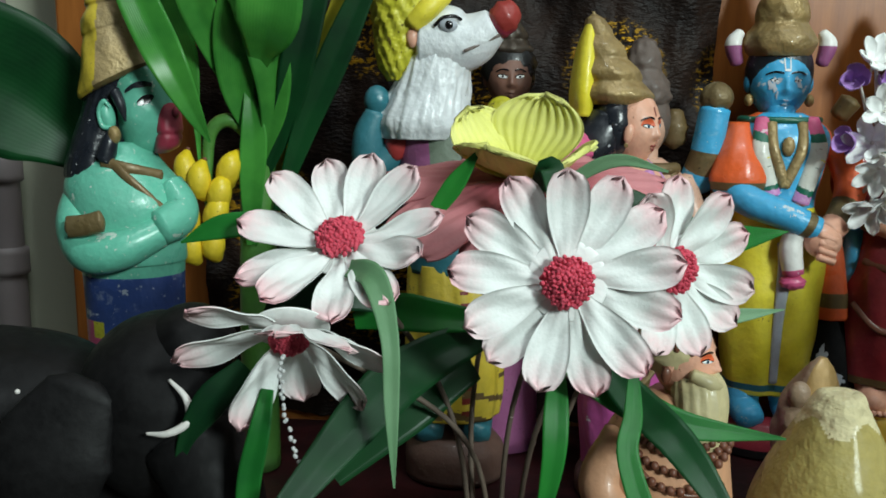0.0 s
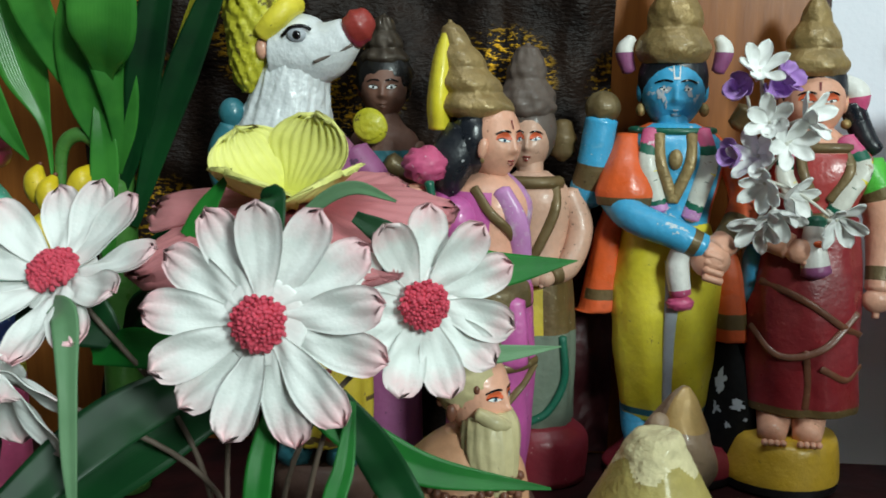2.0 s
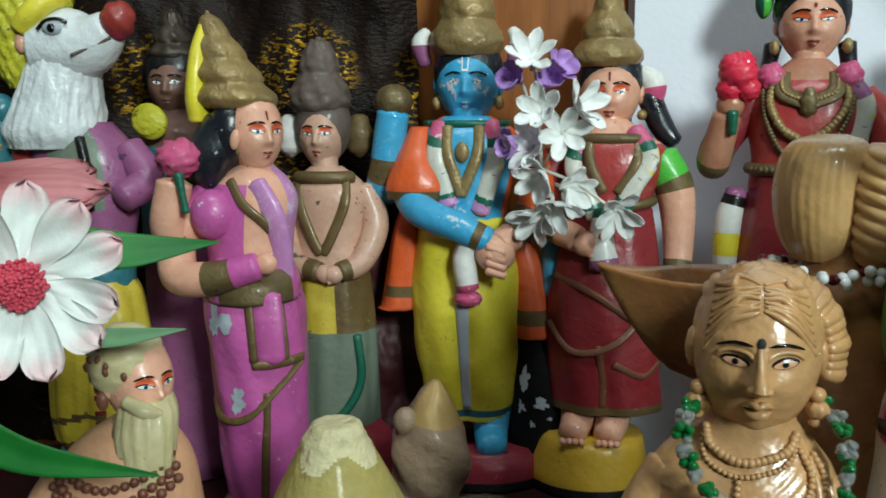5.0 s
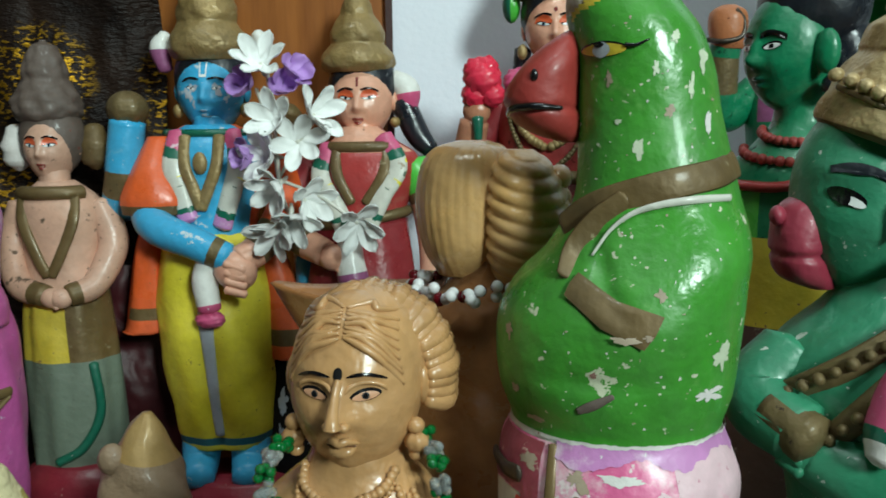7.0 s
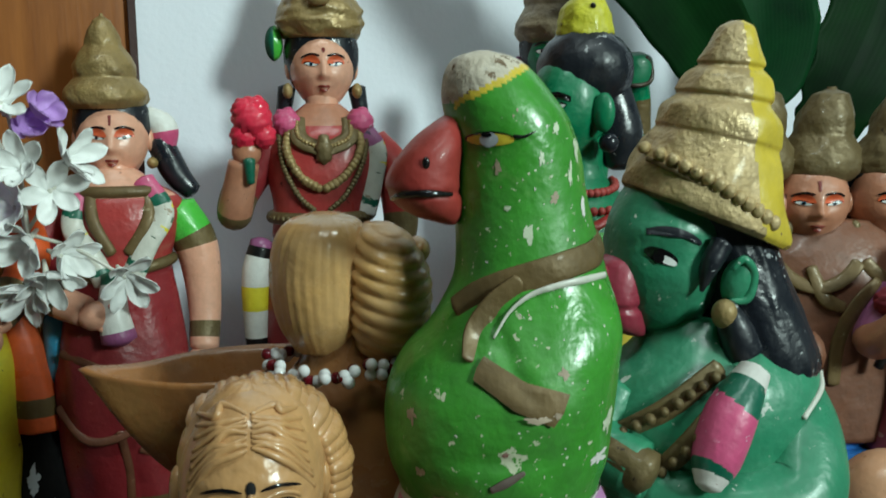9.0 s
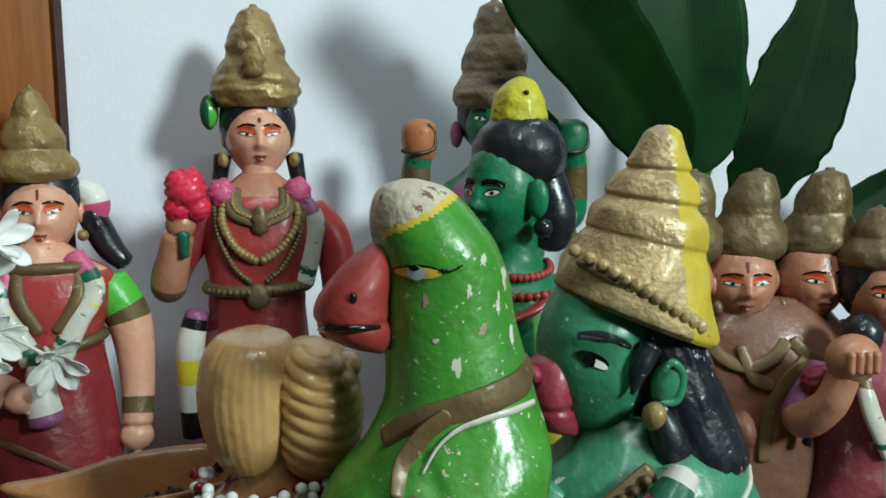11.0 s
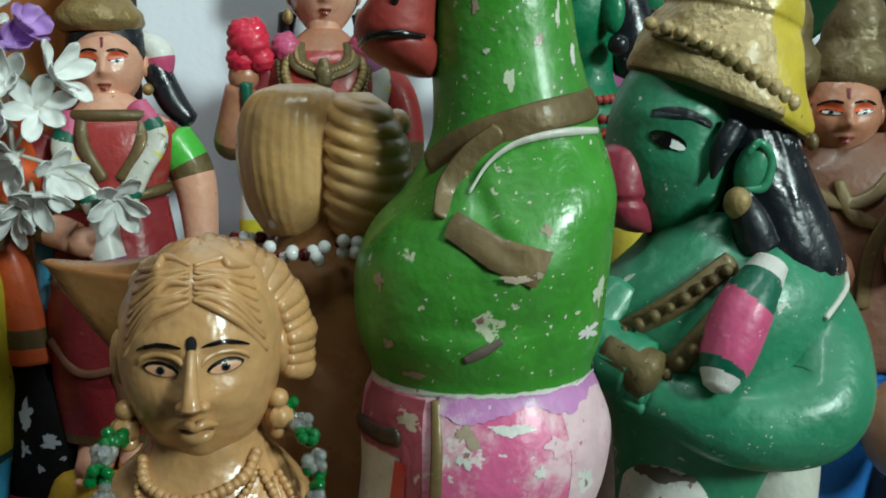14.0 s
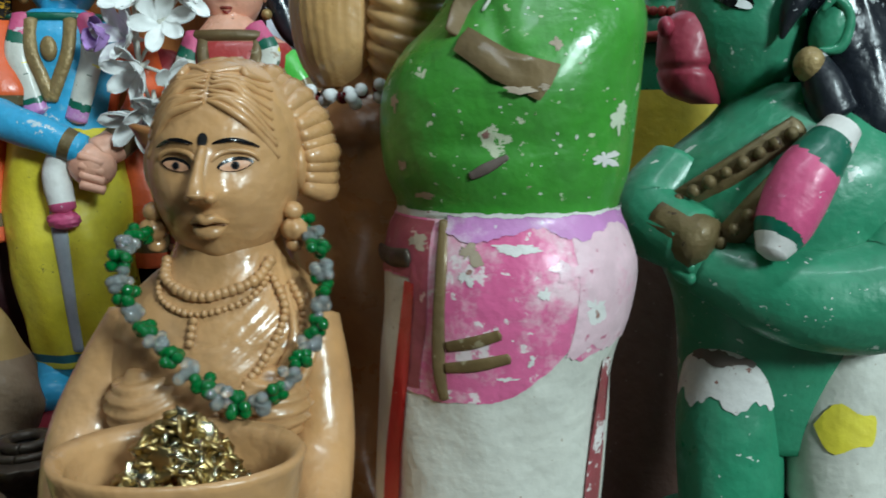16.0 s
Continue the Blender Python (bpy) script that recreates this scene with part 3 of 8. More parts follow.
def box_mesh(name, lo, hi, mat, bevel=0.0):
    bm = bmesh.new()
    bmesh.ops.create_cube(bm, size=1)
    for v in bm.verts:
        v.co = Vector([(lo[i] + hi[i]) / 2 + v.co[i] * (hi[i] - lo[i]) for i in range(3)])
    if bevel:
        bmesh.ops.bevel(bm, geom=bm.edges[:], offset=bevel, segments=2, affect="EDGES")
    me = bpy.data.meshes.new(name)
    bm.to_mesh(me)
    bm.free()
    me.materials.append(MATS[mat])
    return me


def setting(name, lo, hi, mat, label, category, bevel=0.0):
    return tagged(new(name, box_mesh(name, lo, hi, mat, bevel)), label, category, "", "structure")


def blade_mesh(name, pts, widths, mat, up=(0, -1, 0), crease=0.25, cols=9, rows=22, ragged=0.0, thick=0.0005, wave=0.0):
    """A leaf blade: a creased strip of real thickness along pts, with a length-and-width map for its veins."""
    line = smooth_line([(*p, w) for p, w in zip(pts, widths)], rows)
    p, w = line[:, :3], np.maximum(line[:, 3], 0.0002)
    tan = np.gradient(p, axis=0)
    tan /= np.linalg.norm(tan, axis=1)[:, None]
    verts, uvs = [], []
    for sgn in (0.5, -0.5):
        for i in range(rows):
            nor = np.asarray(up, float) - tan[i] * (np.asarray(up, float) @ tan[i])
            nor /= np.linalg.norm(nor)
            side = np.cross(tan[i], nor)
            for j in range(cols):
                u = 2 * j / (cols - 1) - 1
                edge = 1 + ragged * noise.noise((i * 0.33, u * 0.8, pts[0][0] * 90)) * abs(u)
                q = p[i] + side * u * w[i] * edge + nor * (abs(u) * crease * w[i] + wave * w[i] * math.sin(i * 0.7 + u * 2) + sgn * thick)
                verts.append(tuple(q))
                uvs.append((u, i / rows))
    n = rows * cols
    faces = []
    idx = lambda s, i, j: s * n + i * cols + j
    for i in range(rows - 1):
        for j in range(cols - 1):
            faces.append((idx(0, i, j), idx(0, i + 1, j), idx(0, i + 1, j + 1), idx(0, i, j + 1)))
            faces.append((idx(1, i, j), idx(1, i, j + 1), idx(1, i + 1, j + 1), idx(1, i + 1, j)))
    for i in range(rows - 1):
        for j, fl in ((0, False), (cols - 1, True)):
            q = (idx(0, i, j), idx(1, i, j), idx(1, i + 1, j), idx(0, i + 1, j))
            faces.append(q[::-1] if fl else q)
    me = bpy.data.meshes.new(name)
    me.from_pydata(verts, [], faces)
    layer = me.uv_layers.new(name="UVMap")
    for lp in me.loops:
        layer.data[lp.index].uv = uvs[lp.vertex_index]
    me.materials.append(MATS[mat])
    me.polygons.foreach_set("use_smooth", [True] * len(faces))
    me.update()
    return me


def blade(name, parent, pts, widths, mat, **kw):
    """A leaf as a part of a plant or bouquet; pts in the parent's space."""
    ob = new(name, blade_mesh(name, pts, widths, mat, **kw))
    ob.parent = parent
    return ob


# ---- the setting ----
TABLE = 0.02
setting("wall_north", (0.311, 0.62, -0.75), (1.6, 0.72, 1.75), "plaster_white", "smooth white painted plaster wall", "wall")
setting("wall_panel", (-0.27, 0.615, -0.75), (0.307, 0.72, 1.75), "polished_wood", "polished orange-brown wooden door panel behind the dolls", "wood panel", 0.002)
setting("trim", (0.307, 0.612, -0.75), (0.311, 0.72, 1.75), "seam_dark", "dark gap beside the wooden panel", "trim")
setting("wall_north_west", (-1.5, 0.70, -0.75), (-0.27, 0.80, 1.75), "plaster_green", "pale grey-green painted wall", "wall")
# unseen shell added round the room, kept dark so shadows stay deep
setting("wall_east", (1.6, -1.8, -0.75), (1.7, 0.72, 1.75), "plaster_low_bounce", "plain dark grey room wall, unseen, added to close the room", "wall")
setting("wall_west", (-1.6, -1.8, -0.75), (-1.5, 0.80, 1.75), "plaster_low_bounce", "plain dark grey room wall, unseen, added to close the room", "wall")
setting("wall_south", (-1.6, -1.9, -0.75), (1.7, -1.8, 1.75), "plaster_low_bounce", "plain dark grey room wall, unseen, added to close the room", "wall")
setting("ceiling", (-1.6, -1.9, 1.75), (1.7, 0.8, 1.85), "plaster_low_bounce", "plain dark grey ceiling, unseen, added to close the room", "ceiling")
setting("floor", (-1.6, -1.9, -0.85), (1.7, 0.8, -0.75), "floor_stone", "grey stone floor", "floor")

# ---- the support and the cloths ----
table = empty("display_table", (0.15, 0.28, -0.75), "low wooden display table under a maroon cloth", "table")
part_ob = new("tabletop", box_mesh("tabletop", (-0.75, -0.02, 0.735), (0.85, 0.31, 0.765), "red_wood", 0.003))
part_ob.parent = table
for lx in (-0.68, 0.78):
    for ly in (0.02, 0.27):
        leg = new("leg", box_mesh("leg", (lx - 0.025, ly - 0.025, 0.0), (lx + 0.025, ly + 0.025, 0.735), "red_wood", 0.003))
        leg.parent = table


def draped(name, x0, x1, z0, z1, y, mat, label, folds, amp, nx=110, nz=70, crush=0.0):
    """A hanging cloth with vertical folds and crushed wrinkles, of real thickness."""
    c = Clay()
    for off in (0.0, 0.0015):
        g = np.zeros((nz, nx, 3))
        for i in range(nz):
            z = z0 + (z1 - z0) * i / (nz - 1)
            for j in range(nx):
                x = x0 + (x1 - x0) * j / (nx - 1)
                w = amp * math.sin(x * folds + 1.4 * math.sin(z * 13)) + crush * noise.fractal((x * 26, z * 20, 3.1), 0.8, 2.0, 4)
                g[i, j] = (x, y + w + off, z)
        c.grid(g if off == 0 else g[:, ::-1], mat, closed=False)
    return c.done(name, label, "cloth")


draped("brocade_cloth", -0.165, 0.178, 0.021, 0.62, 0.597, "brocade", "dark brown crushed silk cloth with gold thread motifs", 46, 0.005, crush=0.010)
draped("silk_cloth", 0.136, 0.183, 0.021, 0.158, 0.586, "maroon_silk", "dark maroon wrinkled silk hanging behind the dolls", 150, 0.003, 60, 70, crush=0.005)


def spread_cloth():
    c = Clay()
    n, k = 120, 60
    for off in (0.0, -0.002):
        g = np.zeros((k, n, 3))
        for i in range(k):
            for j in range(n):
                x, y = -0.62 + 1.64 * j / (n - 1), 0.262 + 0.328 * i / (k - 1)
                z = 0.0185 + 0.0012 * noise.noise((x * 22, y * 22, 0))
                g[i, j] = (x, y, z + off)
        c.grid(g if off == 0 else g[:, ::-1], "table_cloth", closed=False)
    return c.done("tablecloth", "dark maroon cloth spread over the display table", "cloth")


spread_cloth()


# ---- painted clay dolls ----
def folds(k, amp, slant=0.0):
    return lambda a, z: 1 + amp * math.sin(k * a + slant * z) + amp * 0.6 * math.sin((k * 1.7) * a - slant * 1.3 * z + 1.0)


def arm(c, pts, rads, mats, hand=0.0, skin="skin"):
    """An arm along pts (shoulder, elbow, wrist); one material a length."""
    line = smooth_line([(*p, r) for p, r in zip(pts, rads)], 25)
    per = (len(line) - 1) / len(mats)
    c.tube(line[:, :3], list(line[:, 3]), mats[0], 16, 40, paint_at=lambda t, u, p: mats[min(int(t * len(mats)), len(mats) - 1)])
    if hand:
        e = line[-1, :3]
        d = line[-1, :3] - line[-4, :3]
        d /= np.linalg.norm(d)
        c.ball(e + d * hand * 0.7, (hand, hand * 0.7, hand * 0.9), skin, n=14, rows=10)
        for k in range(4):
            q = e + d * hand * 1.3 + np.array([0, 0, (k - 1.5) * hand * 0.42])
            c.tube([e + d * hand * 0.5 + np.array([0, 0, (k - 1.5) * hand * 0.35]), q], hand * 0.24, skin, 8)


def ring_band(c, at, z, half, mat, out=0.0006, start=-180, end=180, slope=0.0, rad=0.002, n=26):
    pts = [at(t, z + slope * math.sin(radians(t)), out) for t in np.linspace(start, end, n)]
    c.tube(pts, rad, mat, 8, n * 2, round_ends=False)


def garland(c, at, spec, rad, stops):
    """A flower garland down the chest: spec gives (theta, z) points, stops the colours in turn."""
    pts = [at(t, z, rad * 0.25) for t, z in spec]

    def shade(t, u, p):
        t += 0.025 * math.sin(5 * u + 3) + 0.03 * noise.noise((u * 2, t * 14, 1.0))
        if t < 0.16:
            return stops[0]
        if t < 0.24:
            return stops[1]
        if t > 0.88:
            return stops[-1]
        if t > 0.80:
            return "dark_green"
        k = noise.noise((u * 1.5, t * 9, 7.0))
        return "yellow" if k > 0.30 else ("cream_white" if k > -0.34 else "grey_green")
    c.tube(pts, rad, stops[0], 26, 80, paint_at=shade, flat=0.55, up=(0, -1, 0))


def rosette(c, centre, r, mat, n=16):
    """A clay rose: a ball wound with petal ridges."""
    c.ball(centre, r, mat, n=24, rows=18, wob=lambda d: 1 + 0.10 * math.sin(7 * math.atan2(d[0], d[2]) + 9 * d[1]) + 0.06 * math.sin(13 * d[2] + 5 * d[0]))


def blue_doll():
    c = Clay()
    c.loft([(TABLE, 0.004, 0.01, 0.040, 0.028), (0.026, 0.004, 0.01, 0.041, 0.029), (0.034, 0.006, 0.008, 0.036, 0.026), (0.041, 0.006, 0.008, 0.030, 0.022)], "base_red", 48, 20,
           paint_at=lambda a, z, p: "black" if z < 0.026 else None)
    for s, x in ((-1, -0.016), (1, 0.012)):
        c.tube([(x, 0.012, 0.068), (x, 0.004, 0.050), (x + 0.002, -0.010, 0.044)], [0.012, 0.0105, 0.009], "blue", 16)
    wave = lambda a, z: 1 + 0.02 * math.sin(7 * a + 40 * z) - 0.20 * math.exp(-((a if a < 3.2 else a - 6.283) / 0.22) ** 2) * min(1.0, max(0.1, (0.150 - z) / 0.05)) + 0.018 * math.sin(150 * z + 4 * abs(a if a < 3.2 else a - 6.283)) + 0.012 * noise.noise((a * 4, z * 90, 6.0))
    sk = c.loft([(0.058, -0.002, 0.012, 0.0250, 0.019), (0.070, -0.002, 0.011, 0.0272, 0.021), (0.09, -0.003, 0.010, 0.0292, 0.0235), (0.125, -0.004, 0.009, 0.0318, 0.0258), (0.152, -0.004, 0.010, 0.0318, 0.025), (0.172, -0.005, 0.011, 0.028, 0.022), (0.180, -0.005, 0.012, 0.025, 0.02)],
                "yellow", 64, 60, wob=wave, paint_at=lambda a, z, p: "teal_blue" if 0.0615 < z < 0.066 else None)
    tube = [sk(2, z, 0.0012) for z in np.linspace(0.16, 0.068, 8)]
    c.tube(tube, [0.0045, 0.0042, 0.004, 0.0036, 0.0032, 0.003, 0.0028, 0.0026], "flake_grey", 10, flat=0.35, up=(0, -1, 0))
    to = c.loft([(0.168, -0.005, 0.012, 0.026, 0.02), (0.185, -0.005, 0.012, 0.0255, 0.019), (0.205, -0.004, 0.013, 0.029, 0.020), (0.222, -0.004, 0.014, 0.032, 0.020), (0.231, -0.004, 0.015, 0.027, 0.017), (0.238, -0.004, 0.016, 0.014, 0.012)],
                "blue", 56, 46, paint_at=lambda a, z, p: "orange" if (abs(a) > 1.05 and z > 0.17) else ("gold_brown" if z < 0.174 else None))
    c.tube([(-0.004, 0.016, 0.228), (-0.004, 0.017, 0.242)], 0.0095, "blue", 16)
    front, _ = c.head((-0.004, 0.022, 0.2565), (0.0188, 0.0168, 0.0238), "blue", 0, 0, iris="eye_dark", lid=None, lips="blue", mark="u", eye=0.62)
    for a, b, w, h in ((-0.42, -0.08, 0.15, 0.22), (-0.22, 0.02, 0.1, 0.08), (0.38, -0.04, 0.13, 0.16), (0.30, 0.10, 0.08, 0.06), (0.02, -0.62, 0.22, 0.10), (-0.04, -0.47, 0.12, 0.04), (-0.30, -0.34, 0.06, 0.10)):
        c.flake(lambda x, y: front(x, y, 0.0004), a, b, w, h, "flake_grey", a * 7 + 2)
    c.ball((-0.004, 0.0245, 0.2625), (0.0208, 0.0168, 0.026), "hair", n=28, rows=18)
    c.crown(0.2725, 0.334, -0.005, 0.024, 0.0218, "gold", 3, ry=0.0205)
    for s in (-1, 1):
        c.ball((-0.004 + s * 0.0185, 0.020, 0.2455), (0.003, 0.003, 0.004), "gold", n=12, rows=8)
        c.tube([(-0.004 + s * 0.026, 0.026, 0.268), (-0.004 + s * 0.029, 0.026, 0.280), (-0.004 + s * 0.025, 0.026, 0.288)], [0.004, 0.0055, 0.003], "pink" if s < 0 else "gold_dull", 12, paint_at=lambda t, u, p: "white" if t > 0.4 else "plum")
    # raised arm with a gold fist, folded arm, hanging shawl
    arm(c, [(-0.031, 0.016, 0.222), (-0.052, 0.012, 0.196), (-0.050, 0.006, 0.212), (-0.046, 0.006, 0.240)], [0.010, 0.0105, 0.0098, 0.0095], ["blue", "blue", "blue", "gold_dull", "blue", "blue"])
    c.ball((-0.0455, 0.006, 0.2465), (0.0105, 0.010, 0.0095), "gold_dull", n=20, rows=14, wob=lambda d: 1 + 0.07 * math.sin(6 * math.atan2(d[0], d[1])))
    arm(c, [(-0.040, 0.010, 0.199), (-0.028, -0.012, 0.186), (-0.004, -0.021, 0.177), (0.012, -0.022, 0.170)], [0.0098, 0.0095, 0.0085, 0.0075], ["blue"] * 8 + ["gold_dull", "blue"])
    c.ball((0.016, -0.022, 0.163), (0.0115, 0.008, 0.0105), "skin", (0, 20, 0), 16, 12)
    for k in range(4):
        c.tube([(0.012, -0.028, 0.168 - k * 0.0045), (0.022, -0.027, 0.164 - k * 0.0042)], 0.0024, "skin", 8)
    arm(c, [(0.032, 0.014, 0.220), (0.038, 0.002, 0.195), (0.028, -0.012, 0.175), (0.018, -0.020, 0.168)], [0.010, 0.0095, 0.0085, 0.0078], ["orange", "orange", "gold_dull", "skin"])
    c.tube([(0.034, 0.022, 0.236), (0.040, 0.02, 0.246)], [0.006, 0.007], "gold_dull", 12)
    c.loft([(0.191, -0.031, -0.004, 0.0165, 0.010), (0.200, -0.031, -0.003, 0.0175, 0.012), (0.215, -0.031, 0.004, 0.0125, 0.014), (0.232, -0.030, 0.010, 0.0065, 0.008)], "orange", 32, 26,
           paint_at=lambda a, z, p: "gold_brown" if z < 0.1955 else None, wob=folds(9, 0.02))
    for x, z0, z1, w in ((-0.043, 0.123, 0.190, 0.0115), (0.036, 0.108, 0.17, 0.0115)):
        c.loft([(z0, x - 0.003 * (x < 0), 0.010, w, 0.009), (z0 + 0.006, x, 0.010, w, 0.010), (z1 - 0.02, x + 0.004 * (1 if x < 0 else -1), 0.010, w * 0.75, 0.009), (z1, x + 0.008 * (1 if x < 0 else -1), 0.012, w * 0.5, 0.007)], "orange", 28, 34, wob=folds(6, 0.04, 30),
               paint_at=lambda a, z, p, q=z0: "gold_brown" if q + 0.008 < z < q + 0.017 and abs(a) < 1.3 else None)
    c.tube([(0.047, 0.012, 0.165), (0.048, 0.012, 0.142), (0.045, 0.014, 0.128)], [0.006, 0.0078, 0.005], "blue", 14)
    flow = ["pink", "dark_green", "mauve"]
    garland(c, to, [(-34, 0.234), (-28, 0.217), (-23, 0.202), (-14, 0.188)], 0.0054, flow)
    garland(c, to, [(38, 0.234), (35, 0.217), (31, 0.202), (24, 0.184)], 0.0054, flow)
    c.tube([(0.006, -0.017, 0.176), (-0.001, -0.019, 0.16), (0.001, -0.021, 0.142)], [0.0052, 0.0068, 0.0062], "mauve", 14, paint_at=lambda t, u, p: "mauve" if t < 0.3 else ("white" if t < 0.85 else "pink"))
    rosette(c, (0.001, -0.021, 0.137), (0.0075, 0.005, 0.0045), "pink")
    for half in (0, 1):
        pts = [to(s * t, z, 0.001) for t, z in ((20, 0.232), (15, 0.217), (8, 0.205), (0, 0.194)) for s in ((-1, 1)[half],)]
        c.tube(pts, 0.0033, "gold", 12, 30, flat=0.6, up=(0, -1, 0))
    c.ball(to(0, 0.218, 0.001), (0.004, 0.002, 0.006), "gold", n=12, rows=10)
    ring_band(c, to, 0.2335, 0, "dark_green", rad=0.0022)
    # dark rock beside the feet, flaked
    rock = c.loft([(0.03, 0.040, 0.016, 0.020, 0.016), (0.05, 0.041, 0.017, 0.020, 0.016), (0.09, 0.040, 0.018, 0.018, 0.014), (0.112, 0.039, 0.02, 0.012, 0.01)], "lacquer_black", 40, 40, wob=folds(3, 0.03))
    for t0, z0, w, h, seed in ((-26, 0.083, 13, 0.0085, 2.2), (4, 0.069, 17, 0.0040, 5.1), (-34, 0.066, 9, 0.0055, 7.7), (-12, 0.056, 6, 0.0024, 9.4), (18, 0.060, 6, 0.0015, 1.2)):
        c.flake(lambda a, b: rock(a, b, 0.0003), t0, z0, w, h, "flake_grey", seed, 44)
    return c.done("blue_deity_doll", "blue clay deity doll with gold crown, orange shawl, yellow dhoti", "doll", (0.214, 0.555, 0), -3, "painted clay dolls on the table")


blue_doll()


def red_sari_doll():
    c = Clay()
    c.loft([(TABLE, -0.006, 0.0, 0.034, 0.026), (0.03, -0.006, 0.0, 0.035, 0.027), (0.048, -0.004, 0.0, 0.031, 0.024), (0.053, -0.003, 0.002, 0.028, 0.02)], "base_yellow", 48, 20, paint_at=lambda a, z, p: "black" if z < 0.026 else None)
    for x in (-0.012, 0.008):
        c.tube([(x, 0.004, 0.075), (x, -0.004, 0.062), (x - 0.003, -0.016, 0.055)], [0.011, 0.010, 0.008], "skin", 16)
        for k in range(4):
            c.ball((x - 0.008 + k * 0.0035, -0.0225, 0.0535), 0.0021, "skin", n=8, rows=6)
    wave = lambda a, z: 1 + 0.025 * math.sin(8 * a + 60 * z) - 0.07 * math.exp(-(a / 0.13) ** 2) * (z < 0.11)
    sk = c.loft([(0.068, 0.004, 0.004, 0.0325, 0.022), (0.075, 0.004, 0.004, 0.033, 0.023), (0.10, 0.002, 0.003, 0.0325, 0.0245), (0.135, 0.001, 0.003, 0.032, 0.0245), (0.165, 0.002, 0.005, 0.0285, 0.021), (0.185, 0.003, 0.007, 0.025, 0.019)],
                "maroon", 64, 60, wob=wave, paint_at=lambda a, z, p: "gold_brown" if z < 0.073 else None)
    for pts in ([(-70, 0.12), (-30, 0.106), (10, 0.112), (50, 0.132)], [(-60, 0.148), (-10, 0.140), (30, 0.125), (60, 0.118)], [(-5, 0.11), (-2, 0.09), (-4, 0.074)], [(10, 0.1), (40, 0.092), (70, 0.098)]):
        c.tube([sk(t, z, 0.0012) for t, z in pts], [0.0021] * len(pts), "sash_brown", 8, 40, flat=0.35, up=(0, -1, 0))
    to = c.loft([(0.172, 0.003, 0.007, 0.0255, 0.018), (0.19, 0.003, 0.008, 0.024, 0.018), (0.207, 0.004, 0.009, 0.029, 0.020), (0.22, 0.005, 0.010, 0.0285, 0.018), (0.2275, 0.004, 0.012, 0.019, 0.014), (0.236, 0.002, 0.014, 0.010, 0.010)],
                "maroon_red", 56, 44, paint_at=lambda a, z, p: "skin" if z > 0.222 and abs(a) < 1.3 else ("maroon" if z < 0.188 else None))
    c.tube([(0.002, 0.015, 0.222), (0.002, 0.017, 0.238)], 0.0088, "skin", 16)
    c.head((0.002, 0.022, 0.2505), (0.0176, 0.0162, 0.0228), "skin", -2, 0, iris="iris_grey", mark="line", eye=0.9)
    c.ball((0.002, 0.0248, 0.2575), (0.0192, 0.0162, 0.0240), "hair", n=26, rows=16)
    c.crown(0.2655, 0.313, 0.0, 0.024, 0.0208, "gold", 3, ry=0.0195, tip=0.12)
    arm(c, [(0.030, 0.012, 0.214), (0.040, 0.010, 0.195), (0.0425, 0.006, 0.165), (0.041, 0.0, 0.143)], [0.0115, 0.011, 0.0085, 0.0075], ["leaf_green_paint", "leaf_green_paint", "gold_dull", "skin", "skin", "skin", "skin", "gold_dull", "skin"], 0.0085)
    arm(c, [(-0.026, 0.012, 0.214), (-0.036, 0.006, 0.196), (-0.030, -0.008, 0.178), (-0.014, -0.018, 0.170)], [0.0105, 0.010, 0.0085, 0.0075], ["maroon", "maroon", "maroon", "gold_dull", "skin"], 0.008)
    gl = ["pink", "dark_green", "cream_white"]
    garland(c, to, [(42, 0.230), (38, 0.215), (26, 0.200), (12, 0.184)], 0.0058, gl)
    garland(c, to, [(-50, 0.226), (-44, 0.210), (-30, 0.196), (-16, 0.182)], 0.0055, gl)
    c.tube([(0.0, -0.014, 0.186), (-0.001, -0.018, 0.17), (0.001, -0.02, 0.155)], [0.0058, 0.007, 0.0085], "white", 14, paint_at=lambda t, u, p: "dark_green" if t < 0.15 else ("white" if t < 0.8 else "plum"))
    c.ball((0.0, -0.0245, 0.173), (0.003, 0.0015, 0.002), "orange", n=10, rows=8)
    for s in (-1, 1):
        c.tube([to(s * t, z, 0.001) for t, z in ((34, 0.2255), (24, 0.212), (8, 0.196))], [0.0034, 0.003, 0.0026], "gold_brown", 10, 24)
    ring_band(c, to, 0.225, 0, "gold_brown", start=-50, end=50, rad=0.0032)
    ring_band(c, to, 0.186, 0, "gold_dull", start=-90, end=90, rad=0.003, slope=0.004)
    # hair bun with a white and pink flower string at the side
    c.tube([(0.018, 0.028, 0.262), (0.0265, 0.026, 0.256), (0.027, 0.026, 0.246)], [0.006, 0.0075, 0.006], "white", 14, paint_at=lambda t, u, p: "white" if t < 0.6 else "pink")
    c.tube([(0.024, 0.026, 0.250), (0.032, 0.026, 0.232), (0.040, 0.024, 0.222)], [0.007, 0.007, 0.005], "hair", 12)
    c.ball((0.0205, 0.02, 0.238), 0.003, "gold", n=10, rows=8)
    return c.done("red_sari_doll", "clay goddess doll in maroon sari with one bright green sleeve", "doll", (0.29, 0.557, 0), -5, "painted clay dolls on the table")


red_sari_doll()


